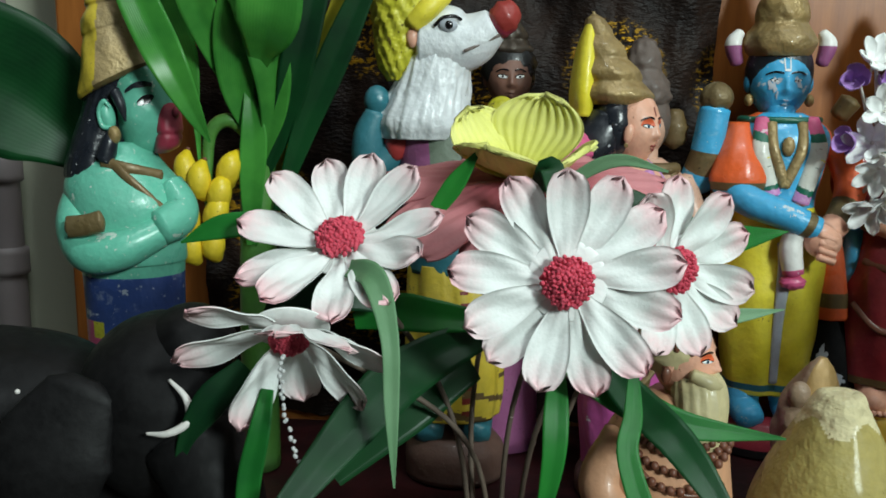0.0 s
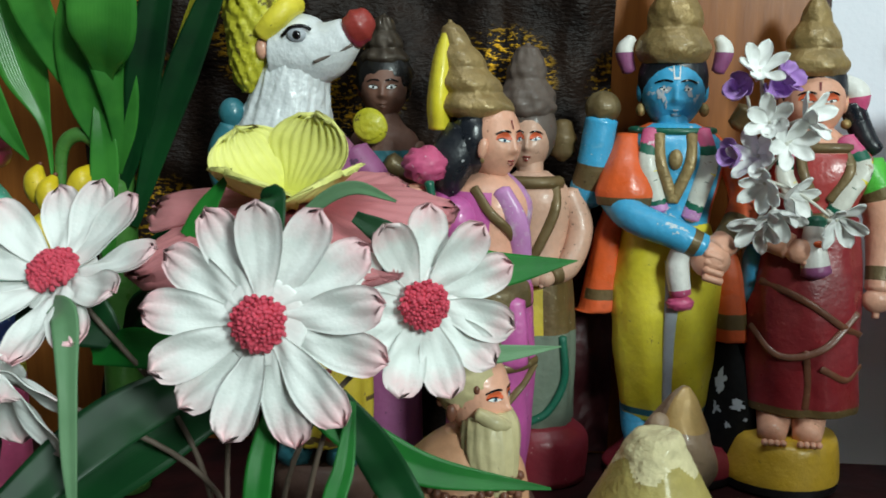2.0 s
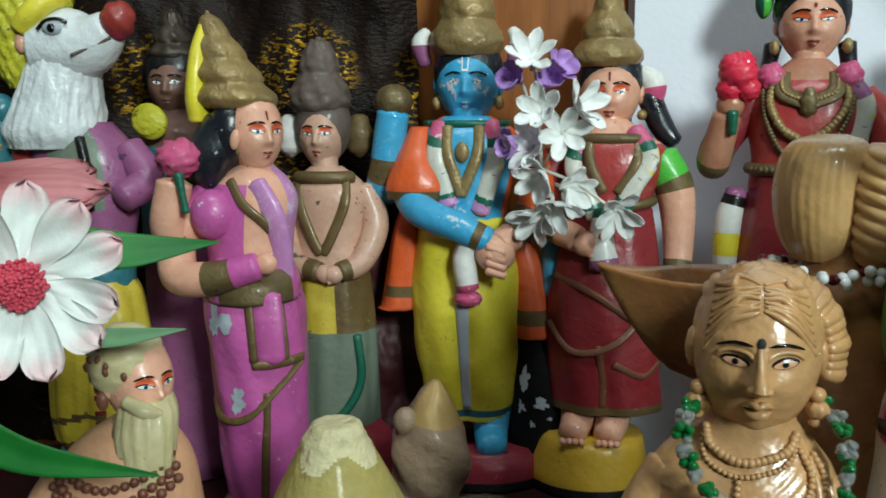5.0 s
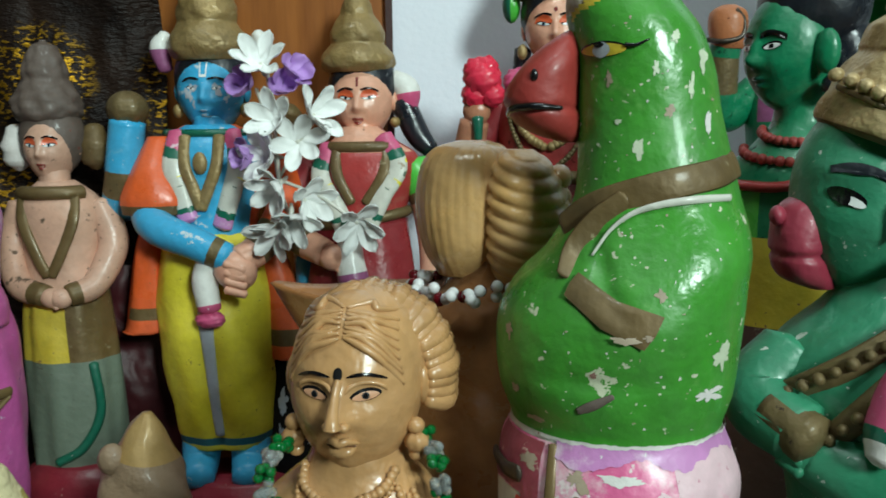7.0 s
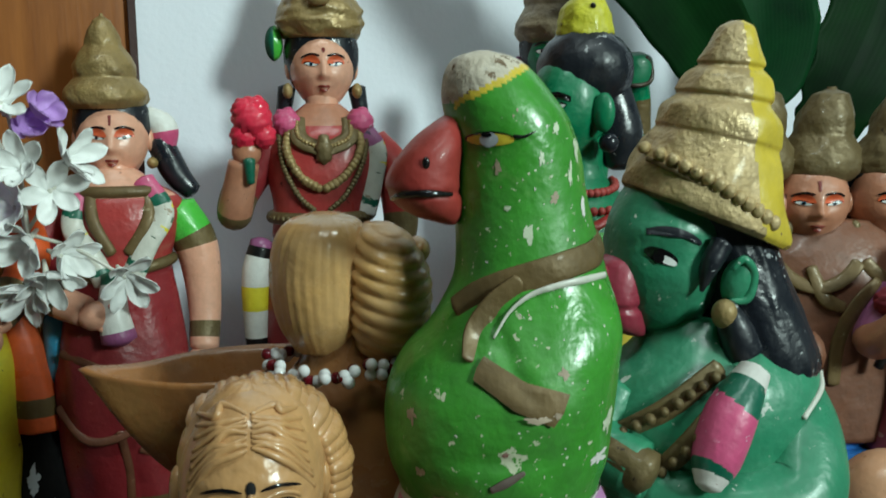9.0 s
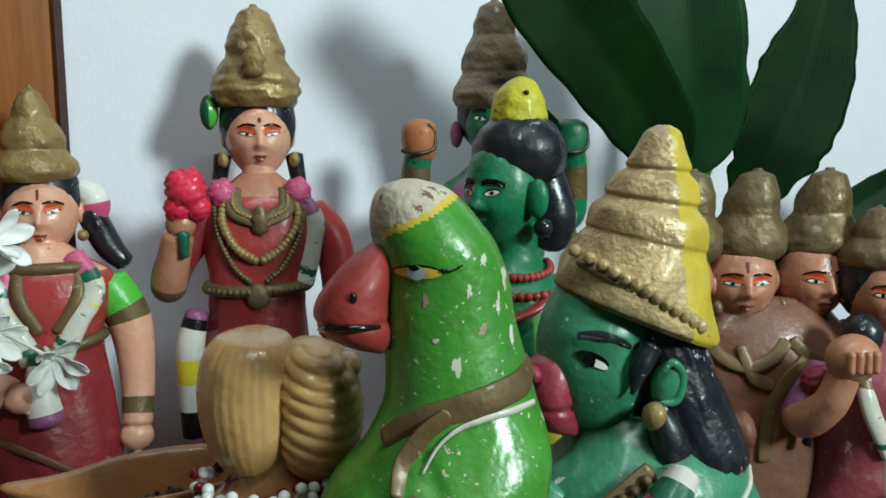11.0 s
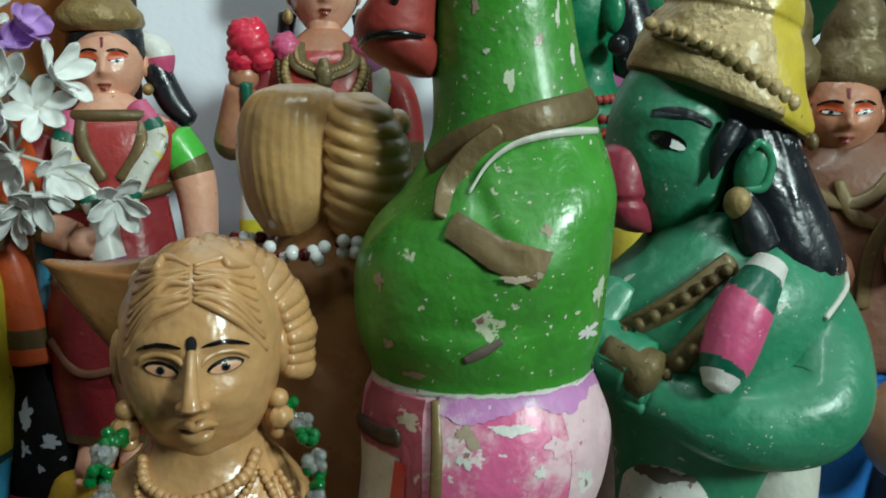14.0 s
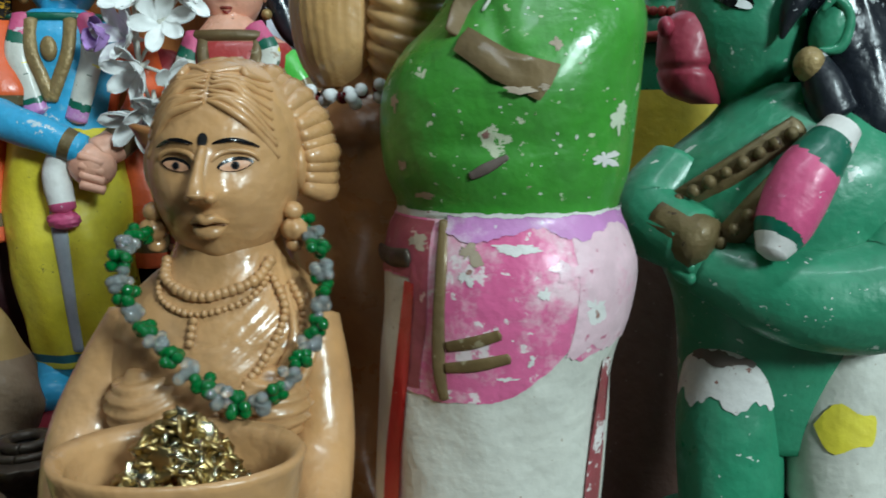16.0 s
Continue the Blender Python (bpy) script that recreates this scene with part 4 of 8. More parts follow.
def rose_goddess():
    c = Clay()
    c.loft([(TABLE, 0, 0.004, 0.036, 0.028), (0.05, 0, 0.004, 0.036, 0.028), (0.06, 0, 0.004, 0.03, 0.023)], "base_yellow", 40, 14)
    sk = c.loft([(0.055, 0.001, 0.006, 0.030, 0.022), (0.11, 0.0, 0.005, 0.0305, 0.024), (0.16, 0.0, 0.005, 0.0285, 0.023), (0.19, 0.001, 0.006, 0.0255, 0.02), (0.205, 0.001, 0.007, 0.0245, 0.019)], "maroon", 60, 50, wob=folds(8, 0.02, 40))
    to = c.loft([(0.198, 0.001, 0.007, 0.0255, 0.0185), (0.215, 0.002, 0.008, 0.0255, 0.019), (0.235, 0.003, 0.009, 0.030, 0.0195), (0.25, 0.004, 0.011, 0.0295, 0.0175), (0.26, 0.004, 0.013, 0.019, 0.0135), (0.268, 0.004, 0.015, 0.0095, 0.0095)],
                "maroon_red", 56, 44, paint_at=lambda a, z, p: "skin_dark" if z > 0.256 and abs(a) < 1.2 else None)
    ring_band(c, to, 0.2085, 0, "gold_dull", rad=0.0034)
    c.beads([to(t, 0.2085, 0.003) for t in np.linspace(-80, 80, 12)], 0.0017, ["gold_dull"])
    c.ball(to(0, 0.206, 0.002), (0.006, 0.003, 0.007), "gold_dull", n=16, rows=12)
    c.tube([(0.004, 0.015, 0.258), (0.004, 0.016, 0.272)], 0.0088, "skin", 16)
    c.head((0.0045, 0.020, 0.2875), (0.0176, 0.0168, 0.0228), "skin", 2, 0, mark="dot", eye=0.95)
    c.ball((0.0045, 0.0228, 0.2945), (0.0204, 0.0168, 0.0258), "hair", n=28, rows=16)
    c.crown(0.3025, 0.3565, 0.004, 0.023, 0.0242, "gold", 2, ry=0.0220, tip=0.24, relief=0.10)
    c.ball((0.003, 0.002, 0.325), (0.006, 0.004, 0.009), "gold", n=14, rows=10, wob=lambda d: 1 + 0.15 * math.sin(8 * d[2]))
    # arm raised with a red rose
    arm(c, [(-0.024, 0.012, 0.246), (-0.040, 0.008, 0.222), (-0.043, 0.0, 0.212), (-0.037, -0.006, 0.238)], [0.0105, 0.010, 0.009, 0.0078], ["maroon", "maroon", "gold_dull", "gold_dull", "skin_dark", "skin_dark"])
    c.ball((-0.0355, -0.007, 0.2435), (0.0075, 0.006, 0.008), "skin_dark", n=16, rows=12)
    for dx, dz, r in ((0, 0.012, 0.0105), (-0.004, 0.004, 0.0075), (0.005, 0.004, 0.007), (0.002, 0.017, 0.007), (-0.003, 0.016, 0.0075)):
        rosette(c, (-0.032 + dx, -0.009, 0.248 + dz), (r * 0.92, r * 0.8, r * 0.92), "rose_red")
    c.tube([(-0.034, -0.0135, 0.240), (-0.0335, -0.014, 0.228)], [0.0032, 0.002], "dark_green", 10)
    arm(c, [(0.029, 0.012, 0.246), (0.041, 0.010, 0.232), (0.045, 0.006, 0.205), (0.040, 0.0, 0.180)], [0.011, 0.0105, 0.0095, 0.0075], ["maroon_red", "maroon_red", "maroon_red", "gold_dull", "skin_dark"], 0.008)
    garland(c, to, [(48, 0.257), (60, 0.244), (64, 0.228), (62, 0.210)], 0.0055, ["plum", "plum", "dark_green", "white", "yellow", "white"])
    c.tube([(-0.030, 0.004, 0.196), (-0.034, 0.002, 0.175), (-0.034, 0.002, 0.13)], [0.006, 0.0075, 0.006], "white", 14, paint_at=lambda t, u, p: ["plum", "black", "white", "white", "yellow", "white", "black", "white"][min(int(t * 8), 7)])
    for s in (-1, 1):
        c.beads([to(s * t, z, 0.0015) for t, z in ((46, 0.257), (36, 0.244), (22, 0.231), (2, 0.224))], 0.0024, ["gold"], 17)
        c.tube([to(s * t, z, 0.0008) for t, z in ((42, 0.260), (24, 0.250), (2, 0.2445))], [0.0045, 0.0048, 0.0045], "gold_dull", 12, 34, flat=0.3, up=(0, -1, 0))
        c.beads([to(s * t, z, 0.0022) for t, z in ((42, 0.2605), (24, 0.2505), (2, 0.245))], 0.0014, ["gold"], 14)
        c.beads([to(s * t, z, 0.0012) for t, z in ((52, 0.252), (40, 0.236), (26, 0.221), (8, 0.213))], 0.0016, ["gold_dull"], 22)
        rosette(c, tuple(to(s * 52, 0.258, 0.003)), (0.0070, 0.006, 0.0075), "pink")
        c.ball((0.0045 + s * 0.0185, 0.016, 0.275), (0.0028, 0.0028, 0.0042), "gold", n=12, rows=8)
        c.tube([(0.0045 + s * 0.019, 0.026, 0.277), (0.0045 + s * 0.022, 0.027, 0.258)], [0.005, 0.004], "hair", 12)
    c.ball(to(0, 0.244, 0.002), (0.0045, 0.003, 0.008), "gold_dull", n=14, rows=12, wob=lambda d: 1 + 0.12 * math.sin(9 * d[2]))
    c.ball((-0.0205, 0.02, 0.300), (0.0048, 0.005, 0.0085), "leaf_green_paint", n=16, rows=12, wob=lambda d: 1 + 0.1 * math.sin(6 * math.atan2(d[0], d[1])), paint_at=lambda a, b, p: "dark_green" if b > 0.5 else None)
    return c.done("rose_goddess_doll", "clay goddess doll in maroon holding a red rose, gold crown", "doll", (0.392, 0.548, 0), -14, "painted clay dolls on the table")


rose_goddess()


def pink_sari_doll():
    """Turned in profile, a pink rose in one raised fist."""
    c = Clay()
    c.loft([(TABLE, 0.0, 0, 0.026, 0.03), (0.03, 0.0, 0, 0.026, 0.03), (0.04, 0, 0, 0.02, 0.024)], "base_brown", 36, 12)
    sk = c.loft([(0.034, -0.002, 0.004, 0.020, 0.0225), (0.06, -0.002, 0.004, 0.0225, 0.025), (0.10, -0.002, 0.003, 0.0245, 0.027), (0.135, -0.004, 0.003, 0.026, 0.0275), (0.155, -0.006, 0.004, 0.024, 0.024), (0.168, -0.006, 0.005, 0.021, 0.02)],
                "magenta", 64, 56, wob=lambda a, z: 1 + 0.02 * math.sin(9 * a + 70 * z) + 0.012 * math.sin(160 * z + 2 * a))
    for pts in ([(-80, 0.092), (-40, 0.086), (0, 0.088), (40, 0.104), (70, 0.114)], [(24, 0.10), (20, 0.07), (16, 0.04)]):
        c.tube([sk(t, z, 0.0008) for t, z in pts], 0.0022, "gold_brown", 8, 40)
    c.tube([sk(30, z, 0.001) for z in (0.150, 0.135, 0.118)], [0.009, 0.0085, 0.008], "magenta", 10, flat=0.3, up=(0, -1, 0))
    for dt in (-17, 17):
        c.tube([sk(30 + dt, z, 0.0018) for z in (0.150, 0.135, 0.118)], 0.0022, "gold_brown", 8)
    c.tube([sk(t, 0.116, 0.0016) for t in (12, 30, 50, 72)], 0.0024, "gold_brown", 8)
    c.loft([(0.146, -0.003, -0.001, 0.024, 0.0245), (0.155, -0.004, 0.0, 0.0245, 0.0245), (0.162, -0.005, 0.003, 0.022, 0.021)], "gold_dull", 40, 12, paint_at=lambda a, z, p: None if abs(a - 0.3) < 0.9 else "magenta")
    for a, z, s in ((-28, 0.137, 0.010), (-10, 0.098, 0.007)):
        c.flake(lambda x, y: sk(x, y, 0.0006), a, z, s * 1900, s, "flake_grey", s * 900)
    to = c.loft([(0.158, -0.006, 0.005, 0.0215, 0.020), (0.178, -0.006, 0.005, 0.023, 0.019), (0.196, -0.005, 0.006, 0.0245, 0.019), (0.206, -0.004, 0.007, 0.019, 0.016), (0.214, -0.003, 0.008, 0.0095, 0.0095)],
                "skin", 52, 40, paint_at=lambda a, z, p: "magenta" if (a < 0.05 and z < 0.205) else ("mauve" if a > 1.0 else None))
    c.tube([(-0.003, 0.008, 0.205), (-0.001, 0.008, 0.22)], 0.0085, "skin", 14)
    c.head((-0.0020, 0.006, 0.2305), (0.0148, 0.0150, 0.0210), "skin", 46, 0, mark="line", iris="iris_blue", eye=1.0, nose=0.9)
    c.ball((-0.0075, 0.0105, 0.2365), (0.0165, 0.0165, 0.0205), "hair", n=26, rows=16)
    c.tube([(-0.015, 0.004, 0.234), (-0.0225, 0.001, 0.220), (-0.0235, 0.001, 0.209), (-0.018, 0.005, 0.200)], [0.012, 0.0125, 0.0095, 0.004], "hair", 20, 34)
    c.ball((-0.0128, 0.003, 0.2310), (0.0112, 0.0128, 0.0180), "hair", n=30, rows=22, wob=lambda d: 1 + 0.02 * math.sin(16 * d[2]))
    c.ball((-0.0068, -0.0100, 0.2275), (0.0026, 0.0020, 0.0052), "skin", (0, 10, 0), 14, 10)
    c.crown(0.2425, 0.292, -0.0105, 0.010, 0.0208, "gold", 4, lean=(-0.015, 0), ry=0.0195, tip=0.14)
    c.loft([(0.236, -0.0300, 0.009, 0.0060, 0.012), (0.25, -0.0300, 0.009, 0.0070, 0.014), (0.272, -0.0285, 0.009, 0.0055, 0.010), (0.289, -0.0262, 0.010, 0.002, 0.003)], "yellow", 26, 30)
    c.ball((-0.007, -0.0035, 0.222), 0.003, "gold", n=12, rows=8)
    arm(c, [(-0.024, 0.002, 0.198), (-0.040, -0.004, 0.180), (-0.043, -0.010, 0.186), (-0.039, -0.010, 0.206)], [0.010, 0.0105, 0.0095, 0.009], ["magenta", "skin", "gold_dull", "skin", "skin", "skin"])
    rosette(c, (-0.036, -0.010, 0.2185), (0.0112, 0.0105, 0.0092), "pink")
    c.tube([(-0.033, -0.0195, 0.211), (-0.031, -0.020, 0.200), (-0.030, -0.0195, 0.192)], [0.0026, 0.0018, 0.0022], "dark_green", 10)
    c.ball((-0.020, -0.010, 0.190), (0.011, 0.010, 0.013), "magenta", n=20, rows=14)
    arm(c, [(-0.040, -0.010, 0.172), (-0.034, -0.020, 0.160), (-0.016, -0.024, 0.160), (0.006, -0.022, 0.166)], [0.0095, 0.0095, 0.0085, 0.007], ["skin", "skin", "skin", "gold_dull", "magenta"], 0.006)
    c.tube([to(t, z, 0.001) for t, z in ((-22, 0.207), (4, 0.196), (30, 0.186), (60, 0.174))], 0.0026, "gold_brown", 10, 30)
    c.tube([to(t, z, 0.001) for t, z in ((20, 0.206), (40, 0.19), (56, 0.172), (64, 0.155))], [0.005, 0.006, 0.006, 0.005], "mauve", 12, 30, flat=0.5, up=(0, -1, 0))
    return c.done("pink_sari_doll", "clay doll in magenta sari, gold crown, holding a pink rose", "doll", (0.108, 0.492, 0), 0, "painted clay dolls on the table")


pink_sari_doll()


def worn_man_doll():
    c = Clay()
    c.loft([(TABLE, 0.0, 0, 0.032, 0.026), (0.045, 0.0, 0, 0.033, 0.026), (0.055, 0, 0, 0.024, 0.02)], "base_red", 40, 14)
    sk = c.loft([(0.05, -0.002, 0.004, 0.0255, 0.02), (0.10, -0.002, 0.004, 0.025, 0.021), (0.135, -0.003, 0.004, 0.0235, 0.02), (0.15, -0.003, 0.004, 0.022, 0.018)], "grey_green", 56, 44, wob=folds(7, 0.03, 30), paint_at=lambda a, z, p: "yellow_worn" if z > 0.112 and a < 0.15 else ("gold_brown" if z > 0.112 else None))
    c.tube([sk(t, z, 0.001) for t, z in ((40, 0.112), (42, 0.085), (20, 0.066), (-10, 0.058))], 0.0026, "dark_green", 8, 30)
    to = c.loft([(0.142, -0.003, 0.004, 0.0215, 0.017), (0.165, -0.004, 0.005, 0.0205, 0.016), (0.19, -0.004, 0.006, 0.0225, 0.017), (0.200, -0.005, 0.007, 0.0205, 0.0155), (0.209, -0.006, 0.008, 0.0095, 0.009)], "skin_worn", 52, 40, paint_at=lambda a, z, p: "gold_brown" if z < 0.150 else None)
    c.tube([(-0.007, 0.008, 0.202), (-0.007, 0.009, 0.216)], 0.008, "skin_worn", 14)
    c.head((-0.0085, 0.011, 0.2275), (0.0140, 0.014, 0.0205), "skin_worn", -4, 0, mark=None, iris="iris_blue")
    c.ball((-0.0085, 0.0135, 0.2325), (0.0172, 0.0148, 0.0222), "grey_brown", n=24, rows=14)
    c.crown(0.241, 0.284, -0.010, 0.014, 0.0182, "grey_brown", 2, ry=0.0175, tip=0.3, relief=0.09)
    for s in (-1, 1):
        c.ball((-0.0085 + s * 0.021, 0.018, 0.226), (0.0085, 0.008, 0.013), "gold_brown" if s > 0 else "chalk_white", n=16, rows=12, wob=lambda d: 1 + 0.1 * math.sin(9 * d[2]))
        arm(c, [(s * 0.020 - 0.004, 0.008, 0.196), (s * 0.0265 - 0.003, 0.004, 0.175), (s * 0.020 - 0.003, -0.008, 0.155), (s * 0.006, -0.017, 0.150)], [0.0085, 0.008, 0.007, 0.006], ["skin_worn"] * 5 + ["gold_brown"], 0.006, "skin_worn")
        c.tube([to(s * t - 4, z, 0.001) for t, z in ((46, 0.203), (34, 0.188), (14, 0.168), (2, 0.160))], [0.0034, 0.0032, 0.003, 0.003], "gold_brown", 10, 26)
    ring_band(c, to, 0.203, 0, "gold_brown", start=-60, end=60, rad=0.004)
    return c.done("worn_man_doll", "worn clay man doll with bare chest and grey-brown crown", "doll", (0.134, 0.556, 0), 0, "painted clay dolls on the table")


worn_man_doll()


def small_brown_doll():
    c = Clay()
    to = c.loft([(TABLE, 0, 0, 0.024, 0.02), (0.12, 0, 0, 0.022, 0.018), (0.19, 0, 0, 0.022, 0.017), (0.225, 0, 0, 0.021, 0.016), (0.236, 0, 0, 0.012, 0.01), (0.243, 0, 0, 0.008, 0.008)], "skin_brown", 44, 50, paint_at=lambda a, z, p: "teal_blue" if 0.16 < z < 0.222 else ("plum" if z < 0.16 else None))
    c.head((0, 0.001, 0.257), (0.0142, 0.014, 0.019), "skin_brown", 0, 0, mark=None, lid=None, iris="eye_dark", lips="skin_brown")
    c.ball((0, 0.0035, 0.2635), (0.0172, 0.0146, 0.0195), "black", n=24, rows=14, wob=lambda d: 1 + 0.06 * math.sin(14 * d[0]) * math.sin(14 * d[2]))
    c.crown(0.270, 0.300, 0, 0.004, 0.0145, "bronze_dark", 3, tip=0.2, relief=0.1)
    arm(c, [(0.016, 0, 0.222), (0.026, -0.004, 0.205), (0.018, -0.016, 0.206), (0.004, -0.020, 0.216)], [0.008, 0.008, 0.007, 0.006], ["skin_brown", "skin_brown", "gold_dull"])
    c.ball((-0.006, -0.024, 0.236), (0.0100, 0.0042, 0.0100), "lemon", n=36, rows=28, wob=lambda d: 1 + 0.05 * math.sin(2 * math.atan2(d[2], d[0]) + 16 * math.hypot(d[0], d[2])))
    return c.done("brown_faced_doll", "small brown-faced clay doll with dark hair and lemon disc", "doll", (0.040, 0.556, 0), 4, "painted clay dolls on the table")


small_brown_doll()


def boar_doll():
    """A white animal-headed idol, the snout raised."""
    c = Clay()
    c.loft([(TABLE, 0.006, 0, 0.030, 0.026), (0.036, 0.006, 0, 0.030, 0.026), (0.045, 0.006, 0, 0.024, 0.02)], "base_brown", 36, 12)
    for x in (-0.010, 0.018):
        c.tube([(x, 0.0, 0.072), (x, -0.002, 0.056), (x, -0.014, 0.048)], [0.011, 0.0105, 0.009], "teal_blue", 14)
    sk = c.loft([(0.058, 0.004, 0.0, 0.0275, 0.022), (0.075, 0.004, 0.0, 0.0295, 0.024), (0.11, 0.004, 0.0, 0.0285, 0.023), (0.14, 0.002, 0.002, 0.026, 0.021), (0.15, 0, 0.002, 0.023, 0.019)], "yellow_worn", 64, 50, wob=lambda a, z: 1 + 0.04 * math.sin(9 * a) - 0.1 * math.exp(-(a / 0.15) ** 2),
                paint_at=lambda a, z, p: "gold_brown" if (math.sin(z * 420 + 3 * abs(a)) > 0.72 and z < 0.085) else ("tilak" if (abs(a - 0.25) < 0.09 and math.sin(z * 800) > 0.2) else None))
    to = c.loft([(0.145, 0, 0.002, 0.024, 0.019), (0.17, 0, 0.003, 0.025, 0.019), (0.20, 0, 0.004, 0.029, 0.021), (0.222, -0.002, 0.005, 0.028, 0.020), (0.236, -0.006, 0.006, 0.02, 0.017)], "plum", 56, 40, paint_at=lambda a, z, p: "grey_green" if abs(a - 0.1) < 0.5 and z > 0.19 else ("teal_blue" if z < 0.165 else None))
    c.tube([to(22, z, 0.001) for z in (0.228, 0.21, 0.19)], 0.0028, "black", 8)
    # neck and mane, then the long raised head
    tuft = lambda a, z: 1 + 0.014 * math.sin(15 * a + 3.0 * noise.noise((a * 3, z * 90, 8)) + 60 * z) + 0.075 * noise.noise((a * 7, z * 60, 3)) + 0.03 * noise.noise((a * 16, z * 110, 5))
    c.loft([(0.222, -0.016, 0.002, 0.024, 0.021), (0.232, -0.015, 0.001, 0.0265, 0.0235), (0.246, -0.012, 0.002, 0.0235, 0.0215), (0.258, -0.009, 0.002, 0.0205, 0.0200), (0.270, -0.006, 0.002, 0.0185, 0.0185), (0.281, -0.004, 0.002, 0.014, 0.015)], "snow", 110, 60, wob=tuft)
    c.tube([(-0.014, 0.002, 0.277), (0.000, 0.000, 0.276), (0.012, -0.003, 0.2772), (0.024, -0.006, 0.2845)], [0.0205, 0.0195, 0.0155, 0.0096], "snow", 36, 44)
    c.ball((0.029, -0.0075, 0.2875), (0.0085, 0.0088, 0.0098), "snout_pink", (0, 20, 0), 24, 16, wob=lambda d: 1 + 0.05 * math.sin(8 * d[2] + 4 * d[0]))
    c.ball((0.0295, -0.0085, 0.2885), (0.0087, 0.0088, 0.0094), "beak_red", (0, 20, 0), 24, 16, wob=lambda d: 1 + 0.05 * math.sin(8 * d[2] + 5 * d[0]))
    c.tube([(0.008, -0.0185, 0.270), (0.018, -0.0150, 0.2745), (0.027, -0.0130, 0.279)], 0.0009, "grey_brown", 8)
    c.ball((-0.001, -0.0185, 0.2835), (0.0052, 0.0025, 0.0036), "flake_grey", n=16, rows=10)
    c.ball((-0.0005, -0.0202, 0.2835), (0.0024, 0.0014, 0.0024), "eye_dark", n=12, rows=8)
    c.tube([(-0.0085, -0.0190, 0.283), (-0.004, -0.0192, 0.2872), (0.002, -0.0182, 0.2882), (0.006, -0.0165, 0.2865)], 0.0010, "eye_dark", 8)
    # yellow cap with a bright band
    c.loft([(0.254, -0.030, 0.004, 0.006, 0.012), (0.264, -0.029, 0.004, 0.0125, 0.0175), (0.285, -0.026, 0.004, 0.0180, 0.0205), (0.300, -0.025, 0.004, 0.0205, 0.0205), (0.318, -0.026, 0.004, 0.019, 0.018), (0.332, -0.027, 0.004, 0.008, 0.008)], "lemon", 60, 60,
           wob=lambda a, z: 1 + 0.10 * noise.noise((math.sin(a) * 6, math.cos(a) * 6, z * 300)) + 0.05 * math.sin(a * 16 + z * 500))
    c.tube([(-0.020, -0.0145, 0.284), (-0.013, -0.0158, 0.291), (-0.007, -0.0125, 0.2975), (-0.004, -0.004, 0.300)], [0.0055, 0.006, 0.006, 0.005], "yellow", 14)
    c.ball((-0.0205, -0.0145, 0.277), (0.0035, 0.003, 0.0055), "skin", n=12, rows=10)
    # side arms with a conch and a disc
    c.tube([(-0.024, 0.004, 0.222), (-0.044, 0.0, 0.206), (-0.046, -0.004, 0.222), (-0.041, -0.004, 0.236)], [0.009, 0.0095, 0.009, 0.007], "teal_blue", 14, 30)
    c.ball((-0.041, -0.004, 0.243), (0.0075, 0.007, 0.0085), "teal_blue", n=16, rows=12)
    c.ball((-0.030, -0.004, 0.222), (0.007, 0.006, 0.013), "maroon_red", n=16, rows=12)
    c.tube([(0.024, 0.004, 0.222), (0.036, 0.0, 0.205), (0.028, -0.014, 0.196)], [0.009, 0.0095, 0.008], "plum", 14, 24)
    return c.done("boar_headed_doll", "white animal-headed clay idol with raised snout, red nose, yellow cap", "doll", (0.005, 0.512, 0), 0, "painted clay dolls on the table")


boar_doll()


def rag(t, seed, amp, freq=0.12):
    """A ragged hand-painted edge."""
    return amp * (noise.noise((t * freq, seed, 0.3)) + 0.6 * noise.noise((t * freq * 3.1, seed, 7.7)))


